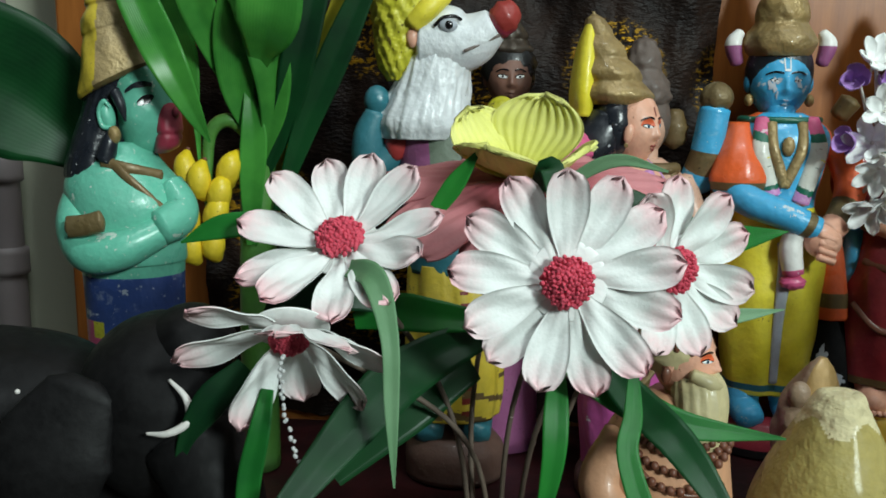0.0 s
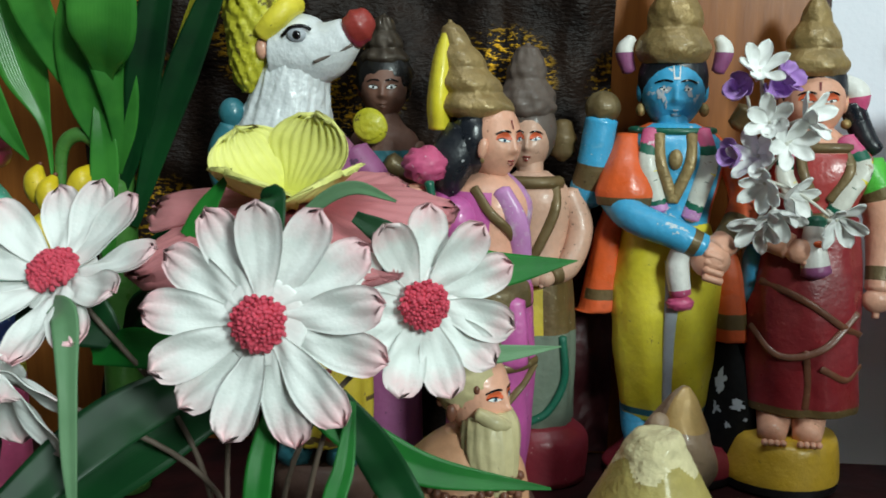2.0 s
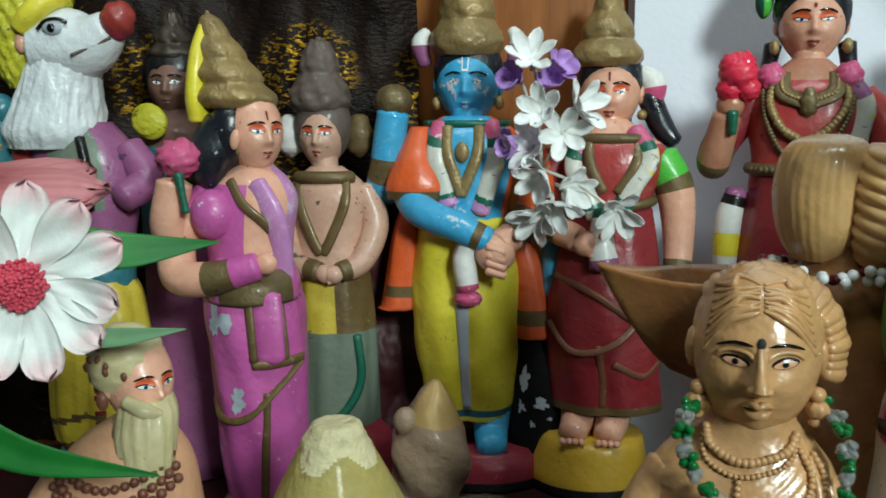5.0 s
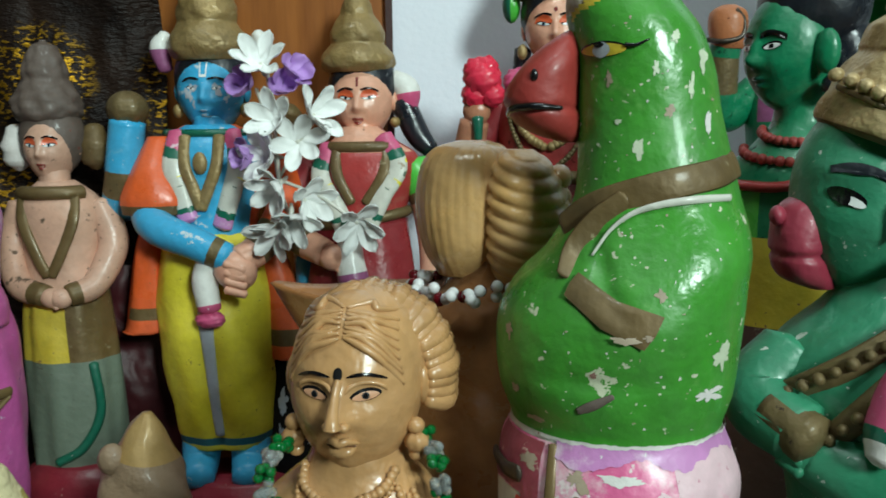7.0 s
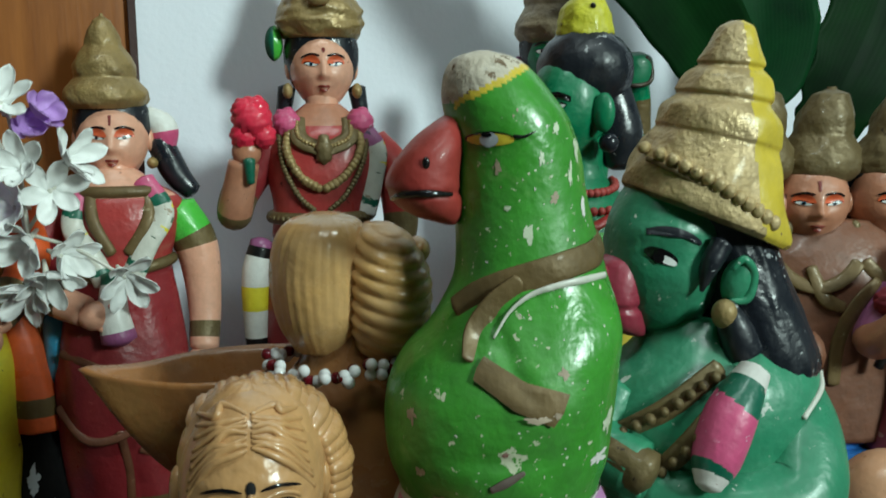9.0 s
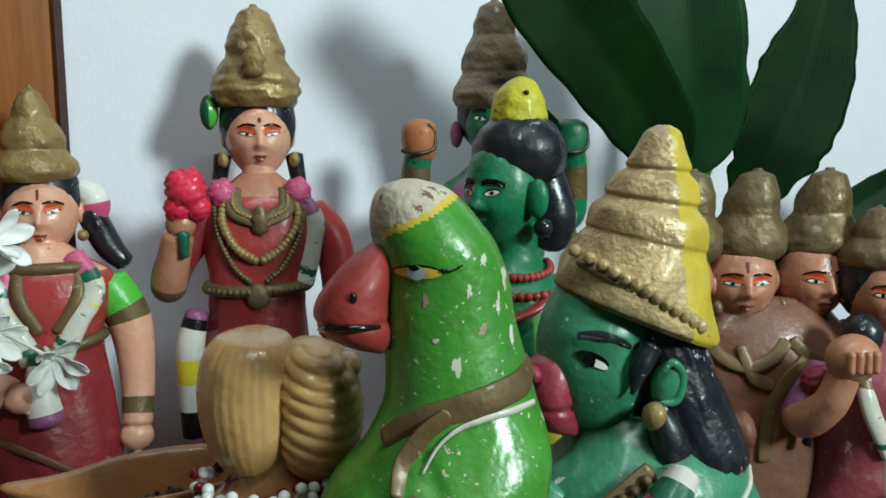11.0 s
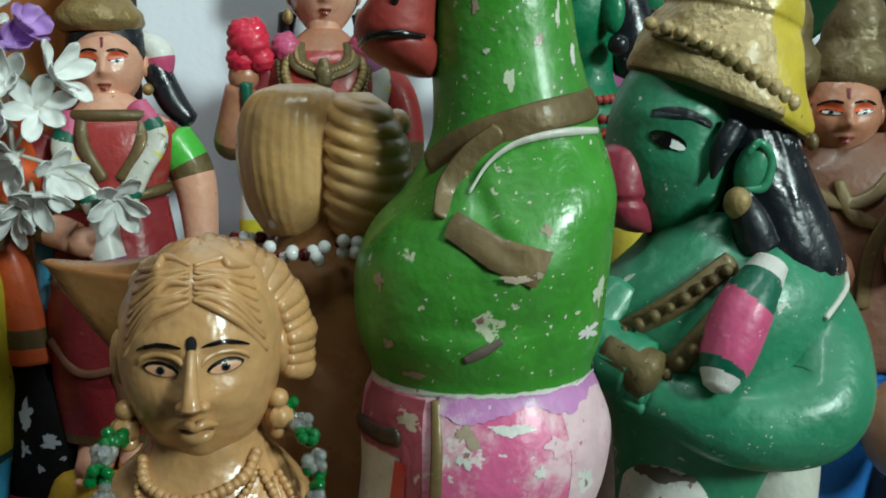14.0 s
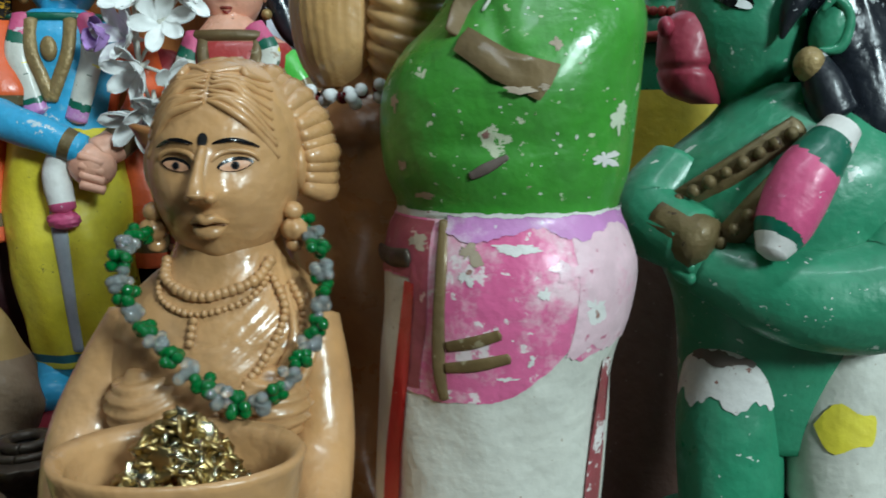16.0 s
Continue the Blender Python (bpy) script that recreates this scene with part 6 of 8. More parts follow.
    if kind == "seated":
        for n in range(13):
            u = n / 12
            x = -0.0215 + 0.0350 * u
            z = 0.0162 - 0.0105 * u
            r = 0.0236 - 0.25 * (z - 0.0125)
            k.ball((x, -0.92 * math.sqrt(max(0.0, r * r - x * x)) - 0.0006, z), (0.0026, 0.0018, 0.0017), "gold_pale", (0, -55, 0), 14, 10)
        k.tube([(x, -0.92 * math.sqrt(max(0.0, 0.0242 ** 2 - x * x)), 0.0125 - 0.30 * (x + 0.0215)) for x in np.linspace(-0.0215, 0.0135, 8)], 0.0010, "gold_brown", 8, 40)
    k.v = [(x + 0.0015, y, z - 0.40 * x * max(0.0, 1 - z / 0.062)) for x, y, z in k.v]
    c.join(k, pose(-0.0005, 0.007, 0.2275, 0, 0, 0))
    # ornaments
    if kind == "seated":
        for off in (0, 1):
            c.tube([body(t, z, 0.0014) for t, z in ((-12 + off * 13, 0.1865 - off * 0.002), (-32 + off * 15, 0.176 - off * 0.008), (-56 + off * 18, 0.165 - off * 0.012))], 0.0036, "gold_dull", 12, 30)
            c.beads([body(t, z, 0.0044) for t, z in ((-12 + off * 13, 0.1865 - off * 0.002), (-32 + off * 15, 0.176 - off * 0.008), (-56 + off * 18, 0.165 - off * 0.012))], 0.0017, ["gold_dull"], 9)
        c.tube([(-0.034, -0.018, 0.163), (-0.024, -0.026, 0.158)], [0.0065, 0.007], "gold_dull", 14)
        pts = [(0.0075, -0.0215, 0.1868), (-0.0015, -0.0275, 0.1755), (-0.0070, -0.0315, 0.1640), (-0.0100, -0.0345, 0.1575)]
        c.tube(pts, [0.0046, 0.0074, 0.0068, 0.0036], "white", 28, 60, paint_at=lambda t, u, p: "chalk_white" if t + 0.04 * math.sin(5 * u) < 0.14 or t + 0.03 * math.sin(4 * u + 1) > 0.84 else ("dark_green" if t + 0.05 * math.sin(6 * u + 2) < 0.25 or t + 0.05 * math.sin(7 * u) > 0.73 else "pink"))
        c.tube([body(t, z, 0.0005) for t, z in ((78, 0.180), (55, 0.1775), (38, 0.1715))], 0.0009, "cream_white", 8, 20)
        c.swell(1.06, 0.24)
        return c.done("seated_monkey_doll", "teal green monkey doll with gold crown and folded arms", "doll", (0.4605, 0.3255, 0), -20, "painted clay dolls on the table")
    c.tube([body(t, z, 0.0008) for t, z in ((12, 0.192), (-20, 0.182), (-50, 0.164))], 0.0026, "gold_brown", 10, 30, flat=0.5, up=(0, -1, 0))
    c.tube([body(t, z, 0.0008) for t, z in ((10, 0.189), (-24, 0.186), (-60, 0.182))], 0.0030, "gold_brown", 10, 30, flat=0.5, up=(0, -1, 0))
    c.tube([(0.024, -0.0325, 0.160), (0.013, -0.0335, 0.161), (0.004, -0.0335, 0.163)], 0.0052, "gold_dull", 14, 20, flat=0.6, up=(0, -1, 0))
    c.tube([(-0.036, -0.016, 0.158), (-0.030, -0.022, 0.160)], 0.006, "gold_brown", 12)
    c.mirror()
    c.v = [(x * 0.79, y * 0.92, z + 0.024 * min(1, max(0, (z - 0.04) / 0.06))) for x, y, z in c.v]
    return c.done("teal_monkey_doll", "teal monkey doll, gold and yellow crown, blue waistcloth", "doll", (-0.154, 0.440, 0), 6, "painted clay dolls on the table")


monkey_doll("seated")
monkey_doll("standing")


def bowl_shape(c, centre, rx, ry, depth, mat, point=0.0, yaw=0, thick=0.0022, foot=0.5):
    """A deep clay bowl with a rim; point draws one end out to a spout on -x."""
    cs, sn = math.cos(radians(yaw)), math.sin(radians(yaw))
    prof = []
    for k in range(14):
        t = k / 13
        prof.append((foot + (1 - foot) * t ** 0.55, -depth * (1 - t)))
    inner = [(max(0.02, r - thick / rx) * (0.98 if i else 0.9), z + thick) for i, (r, z) in enumerate(prof)]
    rows = prof + [(1.0 + 0.02, 0.0012), (0.985, 0.0022)] + [(r, min(z, 0.0005)) for r, z in reversed(inner)]
    n = 64
    g = np.zeros((len(rows), n, 3))
    for i, (r, z) in enumerate(rows):
        for j in range(n):
            a = 2 * math.pi * j / n
            s = math.cos(a)
            pull = 1 + point * max(0, -s) ** 6 * r
            lift = point * 0.012 * max(0, -s) ** 8 * r ** 3
            x, y = rx * r * s * pull, -ry * r * math.sin(a) * (1 - 0.35 * (point > 0) * max(0, -s) ** 3)
            g[i, j] = (centre[0] + cs * x - sn * y, centre[1] + sn * x + cs * y, centre[2] + z + lift)
    c.grid(g, mat)


def terracotta_lady():
    """A seated lady, moulded and glazed: combed hair with a pinned flower string, a pleated wrap, arms round a bowl."""
    c = Clay()

    def drape(a, z):
        t = math.degrees(a if a < math.pi else a - 2 * math.pi)
        k = 1.0
        if z < 0.140:
            k += 0.020 * math.sin(9 * a + 230 * z) + 0.03 * math.sin(10 * a) * (z < 0.08)
        if 0.112 < z < 0.158:
            u = z - (0.134 + 0.00032 * (t - 5))
            k += 0.050 * math.exp(-((u) / 0.011) ** 2) * (0.6 + 0.4 * math.cos(u * 2 * math.pi / 0.0030)) * (abs(t) < 75)
        return k

    body = c.loft([(TABLE, 0, 0.0, 0.044, 0.036), (0.045, 0, 0.0, 0.046, 0.038), (0.075, -0.002, 0.002, 0.040, 0.033), (0.095, -0.005, 0.005, 0.030, 0.024), (0.112, -0.005, 0.006, 0.0255, 0.0200), (0.126, -0.004, 0.006, 0.0250, 0.0185), (0.138, -0.0035, 0.007, 0.0255, 0.0172), (0.1455, -0.003, 0.008, 0.0232, 0.0155), (0.1512, -0.002, 0.009, 0.0182, 0.0138), (0.1565, -0.0015, 0.009, 0.0130, 0.0120), (0.164, -0.001, 0.009, 0.0108, 0.0105)], "terracotta", 120, 150, wob=drape)
    front, place = c.head((-0.0012, 0.008, 0.1768), (0.0164, 0.0165, 0.0226), "terracotta", -2, 0, lid=None, iris="iris_grey", lips=None, mark="black_dot", sclera="clay_peach", eye=0.92, nose=1.1, chin=0.02, dot_b=0.27, brow_t=0.014, detail=1.2)
    c.tube([front(0, 0.20, -0.0004), front(0, 0.02, 0.0004), front(0, -0.13, 0.0009), front(0, -0.21, 0.0009)], [0.0009, 0.0012, 0.0016, 0.0020], "terracotta", 14, 30)
    for sgn in (-1, 1):
        c.ball(front(0.115 * sgn, -0.235, 0.0004), (0.0014, 0.0016, 0.0012), "terracotta", n=14, rows=10)
        c.tube([front(sgn * (0.37 + 0.27 * math.cos(t)), 0.06 + 0.115 * math.sin(t), 0.0001) for t in np.linspace(0.15, math.pi - 0.15, 9)], [0.0002] + [0.0006] * 7 + [0.0002], "terracotta", 8, 24)
    c.tube([front(-0.23, -0.485, -0.0002), front(-0.09, -0.432, 0.0006), front(0, -0.450, 0.0006), front(0.09, -0.432, 0.0006), front(0.23, -0.485, -0.0002)], [0.0004, 0.0010, 0.0009, 0.0010, 0.0004], "terracotta", 10, 34)
    c.tube([front(-0.20, -0.505, -0.0002), front(-0.09, -0.560, 0.0005), front(0.09, -0.560, 0.0005), front(0.20, -0.505, -0.0002)], [0.0004, 0.0013, 0.0013, 0.0004], "terracotta", 10, 30)
    c.tube([front(u, -0.498 - 0.02 * (1 - 20 * u * u) * 0.4, 0.0010) for u in np.linspace(-0.21, 0.21, 9)], 0.00028, "terracotta_line", 6, 20)
    # combed hair: many fine uneven strands from the parting to the ears
    c.ball((-0.0005, 0.0125, 0.1805), (0.0172, 0.0165, 0.0198), "terracotta", n=60, rows=40, wob=lambda d: 1 + 0.010 * math.sin(30 * math.atan2(d[0], d[1] + 0.2) + 5 * d[2]) + 0.02 * noise.noise((d[0] * 4, d[1] * 4, d[2] * 4)))
    rnd = random.Random(17)
    for sgn in (-1, 1):
        for k in range(9):
            w = [rnd.uniform(-0.02, 0.02) for _ in range(4)]
            c.tube([front(0.03 * sgn, 0.60 + 0.035 * k + w[0], 0.0001), front(sgn * (0.22 + 0.015 * k), 0.545 + 0.042 * k + w[1] + 0.03 * math.sin(k * 1.7), 0.0003), front(sgn * (0.50 - 0.008 * k), 0.44 + 0.052 * k + w[2], 0.0003), front(sgn * (0.84 - 0.02 * k), 0.10 + 0.085 * k + w[3], -0.0002)], [0.0004, 0.0009, 0.0009, 0.0005], "terracotta", 8, 26)
    # flower string pinned like a comb from the crown to the ear
    for k in range(21):
        a = radians(-46 + 7.6 * k)
        o = np.array([math.sin(a), 0, math.cos(a)])
        p = np.array([0.0184 * math.sin(a) + 0.0012, 0.0135, 0.1765 + 0.0200 * math.cos(a)])
        q = 0.0023 * (1 + 0.16 * math.sin(k * 2.3))
        c.tube([p - o * 0.0028 + (0, -0.0060, 0), p + o * 0.0008 + (0, -0.001, 0), p + o * 0.0012 + (0, 0.007, 0)], [q * 0.7, q * 1.15, q], "terracotta", 10, 14)
    for sgn in (-1, 1):
        c.ball((sgn * 0.0150 - 0.001, 0.003, 0.1672), (0.0023, 0.0022, 0.0021), "terracotta", n=14, rows=10)
        c.ball((sgn * 0.0153 - 0.001, 0.003, 0.1632), (0.0030, 0.0027, 0.0026), "terracotta", n=18, rows=12, wob=lambda d: 1 + 0.12 * math.sin(7 * math.atan2(d[0], d[1])))
        c.ball((sgn * 0.0150 - 0.001, 0.004, 0.1598), (0.0020, 0.002, 0.0018), "terracotta", n=12, rows=8)
    # strings of beads moulded on the neck and along the wrap
    c.beads([body(t, z, 0.0010) for t, z in ((-62, 0.1570), (-36, 0.1528), (-6, 0.1502), (26, 0.1528), (52, 0.1570))], 0.0013, ["terracotta"], 22)
    c.beads([body(t, z, 0.0008) for t, z in ((-58, 0.1545), (-32, 0.1495), (-6, 0.1468), (22, 0.1495), (46, 0.1545))], 0.0008, ["terracotta"], 26)
    c.beads([body(-6, z, 0.0010) for z in (0.1462, 0.1435, 0.1405)], 0.0010, ["terracotta"], 4)
    for off in (0, 12):
        c.beads([body(t + off * 0.9, z - 0.0001 * off, 0.0010) for t, z in ((44, 0.1535), (40, 0.146), (26, 0.136), (6, 0.126), (-10, 0.119))], 0.0010, ["terracotta"], 30)
    for off in (3, 6, 9, 15):
        c.tube([body(t + off * 1.2, z - off * 0.0002, 0.0003) for t, z in ((46, 0.1520), (38, 0.140), (18, 0.128), (-12, 0.116))], [0.0007, 0.0011, 0.0011, 0.0008], "terracotta", 8, 30)
    # pleated bodice, arms that reach round the bowl; one elbow held out
    for sgn in (-1, 1):
        c.ball((sgn * 0.0118 - 0.0035, -0.0060, 0.1268), (0.0100, 0.0092, 0.0088), "terracotta", n=40, rows=34, wob=lambda d, q=sgn: 1 + 0.055 * math.sin(21 * (d[2] + 0.28 * q * d[0] - 0.25 * d[0] * d[0])))
    left = [(-0.0215, 0.007, 0.1420), (-0.0275, 0.004, 0.1295), (-0.0318, -0.002, 0.1165), (-0.0285, -0.019, 0.1070), (-0.0195, -0.034, 0.1075)]
    right = [(0.0165, 0.007, 0.1420), (0.0188, 0.002, 0.1290), (0.0200, -0.006, 0.1150), (0.0195, -0.020, 0.1070), (0.0130, -0.034, 0.1075)]
    for pts, rad in ((left, [0.0075, 0.0085, 0.0088, 0.0068, 0.0055]), (right, [0.0068, 0.0072, 0.0070, 0.0062, 0.0055])):
        c.tube(pts, rad, "terracotta", 24, 60)
    c.ball((-0.0300, 0.004, 0.1000), (0.0135, 0.0150, 0.0200), "terracotta", (0, 18, 0), 40, 30, wob=lambda d: 1 + 0.02 * math.sin(14 * d[2] + 5 * d[0]))
    bowl_shape(c, (-0.0025, -0.0345, 0.1262), 0.0228, 0.0160, 0.036, "terracotta", foot=0.55)
    c.tube([(-0.003, -0.030, 0.024), (-0.003, -0.034, 0.05), (-0.003, -0.034, 0.094)], [0.026, 0.018, 0.013], "terracotta", 24, 20)
    c.v = [(x, y, max(z, TABLE)) for x, y, z in c.v]
    return c.done("terracotta_lady", "glazed terracotta figurine of a seated lady holding a bowl", "figurine", (0.3065, 0.2895, 0), -9, "terracotta figurines")


terracotta_lady()


def lady_from_behind():
    """The second terracotta figurine, turned away, with a ribbed hair bun and a spouted bowl."""
    c = Clay()
    c.loft([(TABLE, -0.006, 0.0, 0.040, 0.034), (0.06, -0.006, 0.0, 0.038, 0.032), (0.10, -0.006, 0.002, 0.030, 0.025), (0.135, -0.006, 0.002, 0.0285, 0.021), (0.165, -0.006, 0.002, 0.030, 0.02), (0.180, -0.006, 0.002, 0.0265, 0.018), (0.189, -0.008, 0.002, 0.016, 0.014), (0.197, -0.009, 0.002, 0.0105, 0.0105), (0.207, -0.010, 0.002, 0.0105, 0.0105)], "terracotta_dark", 72, 80,
           wob=lambda a, z: 1 + (0.025 * math.sin(5 * a + 160 * z) if z < 0.178 else 0))
    c.loft([(0.1945, -0.0150, 0.002, 0.0085, 0.009), (0.201, -0.0156, 0.002, 0.0118, 0.0135), (0.208, -0.0158, 0.002, 0.0135, 0.0152), (0.217, -0.0158, 0.002, 0.0142, 0.0155), (0.226, -0.0152, 0.002, 0.0132, 0.015), (0.2312, -0.0142, 0.003, 0.0105, 0.0125), (0.2334, -0.0135, 0.004, 0.005, 0.006)], "terra_gold", 110, 70, wob=lambda a, z: 1 + 0.006 * math.sin(30 * a + 1.5 * math.sin(z * 120)) + 0.03 * noise.noise((a * 6, z * 30, 4.0)))
    c.loft([(0.1925, 0.0015, -0.005, 0.005, 0.006), (0.196, 0.0016, -0.005, 0.0085, 0.0102), (0.203, 0.0024, -0.006, 0.0112, 0.0130), (0.212, 0.0030, -0.006, 0.0118, 0.0134), (0.220, 0.0024, -0.006, 0.0110, 0.0125), (0.2275, 0.0012, -0.005, 0.0080, 0.0100), (0.2310, 0.0005, -0.003, 0.004, 0.005)], "terra_gold", 80, 130, wob=lambda a, z: 1 + 0.085 * (abs(math.sin((z + 0.0044 * math.cos(a - 0.5)) * math.pi / 0.0043)) - 0.6))
    for k in range(5):
        c.ball((0.0118, -0.003 + 0.002 * (k % 2), 0.199 + 0.006 * k), (0.0036, 0.006, 0.0038), "terra_gold", n=14, rows=10)
    for s in (-1, 1):
        c.tube([(-0.006 + s * 0.026, 0.002, 0.180), (-0.006 + s * 0.034, 0.004, 0.160), (-0.010 + s * 0.028, 0.022, 0.150), (-0.020 + s * 0.016, 0.040, 0.152)], [0.009, 0.0098, 0.0085, 0.0068], "terracotta_dark", 18, 40)
    bowl_shape(c, (-0.0414, 0.042, 0.1785), 0.034, 0.021, 0.038, "terracotta_dark", 0.35, 10, foot=0.3)
    return c.done("terracotta_lady", "glazed terracotta figurine seen from behind, ribbed hair bun, spouted bowl", "figurine", (0.3515, 0.3385, 0), -10, "terracotta figurines")


lady_from_behind()


def green_man_doll():
    c = Clay()
    to = c.loft([(TABLE, 0, 0, 0.034, 0.028), (0.10, 0, 0, 0.031, 0.025), (0.16, 0, 0, 0.029, 0.022), (0.20, 0, 0, 0.030, 0.022), (0.218, 0, 0.001, 0.027, 0.019), (0.230, 0, 0.003, 0.016, 0.014), (0.238, 0, 0.004, 0.0105, 0.0105), (0.252, 0, 0.004, 0.0105, 0.0105)], "idol_green", 60, 70,
                paint_at=lambda a, z, p: "yellow_worn" if 0.160 < z < 0.196 else ("base_brown" if z < 0.16 else ("leaf_green_paint" if 0.196 < z < 0.214 and math.sin(a * 6) > 0.2 else None)))
    c.head((-0.0050, 0.003, 0.2635), (0.0166, 0.0172, 0.0232), "idol_green", -48, 0, mark=None, lid=None, iris="eye_dark", lips="dark_green", eye=0.9, nose=1.25, brow_t=0.09)
    c.ball((0.0025, 0.0062, 0.2795), (0.0200, 0.0190, 0.0178), "hair", n=48, rows=30, wob=lambda d: 1 + 0.012 * math.sin(30 * d[0]) + 0.03 * noise.noise((d[0] * 3, d[1] * 3, d[2] * 3)))
    c.tube([(0.012, 0.006, 0.270), (0.0165, 0.004, 0.252), (0.0165, 0.002, 0.240)], [0.010, 0.0105, 0.006], "hair", 18, 30)
    c.ball((0.006, -0.013, 0.262), (0.0045, 0.003, 0.008), "idol_green", (0, 0, -20), 14, 10)
    c.ball((0.0085, -0.012, 0.250), (0.004, 0.004, 0.004), "hair", n=14, rows=10)
    c.loft([(0.2915, 0.002, 0.006, 0.0115, 0.011), (0.296, 0.002, 0.006, 0.0118, 0.0112), (0.304, 0.002, 0.006, 0.010, 0.0095), (0.3095, 0.003, 0.006, 0.0055, 0.006), (0.3115, 0.003, 0.006, 0.0015, 0.002)], "lemon", 44, 30, wob=lambda a, z: 1 + 0.08 * noise.noise((math.sin(a) * 3, math.cos(a) * 3, z * 260)))
    c.ball((0.003, -0.0035, 0.3045), (0.0012, 0.0012, 0.0012), "eye_dark", n=8, rows=6)
    for z, m in ((0.2345, "beak_red"), (0.2275, "beak_red")):
        c.beads([to(t, z + 0.004 * math.cos(radians(t)) * -1.2, 0.0016) for t in np.linspace(-90, 90, 12)], 0.0019, [m], 20)
    c.tube([to(t, z, 0.002) for t, z in ((-60, 0.214), (-10, 0.2145), (40, 0.2235))], 0.004, "maroon_red", 10, 30, flat=0.5)
    return c.done("green_man_doll", "dark green man doll with black hair, yellow topknot, red beads", "doll", (0.4680, 0.4125, 0), -20, "painted clay dolls on the table")


green_man_doll()


def green_back_doll():
    c = Clay()
    c.loft([(TABLE, 0, 0, 0.036, 0.03), (0.12, 0, 0, 0.032, 0.026), (0.20, 0, 0, 0.031, 0.024), (0.25, 0, 0, 0.033, 0.022), (0.266, 0, 0, 0.018, 0.014), (0.275, 0, 0, 0.0095, 0.0095), (0.285, 0, 0, 0.0095, 0.0095)], "idol_green", 52, 60, paint_at=lambda a, z, p: "plum" if z > 0.235 and abs(a) < 1 else ("maroon" if z < 0.2 else None))
    c.head((0, 0.001, 0.296), (0.0172, 0.0165, 0.022), "idol_green", -12, 0, mark=None, lid=None, iris="eye_dark", lips="dark_green")
    c.ball((0, 0.0045, 0.301), (0.020, 0.0170, 0.024), "hair", n=28, rows=18)
    c.crown(0.302, 0.366, 0.002, 0.004, 0.0245, "knit_brown", 3, tip=0.25, relief=0.07)
    for s in (-1, 1):
        arm(c, [(s * 0.028, 0, 0.252), (s * 0.045, -0.004, 0.240), (s * 0.046, -0.010, 0.265), (s * 0.044, -0.012, 0.280)], [0.0098, 0.0095, 0.0085, 0.008], ["idol_green", "idol_green", "gold_dull", "idol_green"])
        c.loft([(0.274, s * 0.0435, -0.012, 0.0075, 0.0075), (0.278, s * 0.0435, -0.0125, 0.0092, 0.0090), (0.286, s * 0.0440, -0.013, 0.0102, 0.0095), (0.293, s * 0.0440, -0.013, 0.0092, 0.0085), (0.2965, s * 0.0440, -0.013, 0.004, 0.004)], "fist_tan" if s < 0 else "idol_green", 36, 24)
        c.tube([(s * 0.0440 - 0.0100, -0.016, 0.279), (s * 0.0440 - 0.002, -0.0225, 0.2775), (s * 0.0440 + 0.007, -0.0195, 0.2800), (s * 0.0440 + 0.0078, -0.0180, 0.2880), (s * 0.0440 + 0.004, -0.0200, 0.2935)], 0.0013, "bronze_dark", 8, 30)
        c.ball((s * 0.020, 0.006, 0.288), (0.004, 0.005, 0.008), "plum", n=12, rows=8)
    return c.done("green_deity_doll", "green clay deity doll with tan crown and raised palms", "doll", (0.534, 0.545, 0), -20, "painted clay dolls on the table")


green_back_doll()

pedestal = tagged(new("pedestal", box_mesh("pedestal", (0.512, 0.352, TABLE), (0.66, 0.44, 0.124), "sky_blue", 0.004)), "blue painted pedestal block under a clay bust", "pedestal")


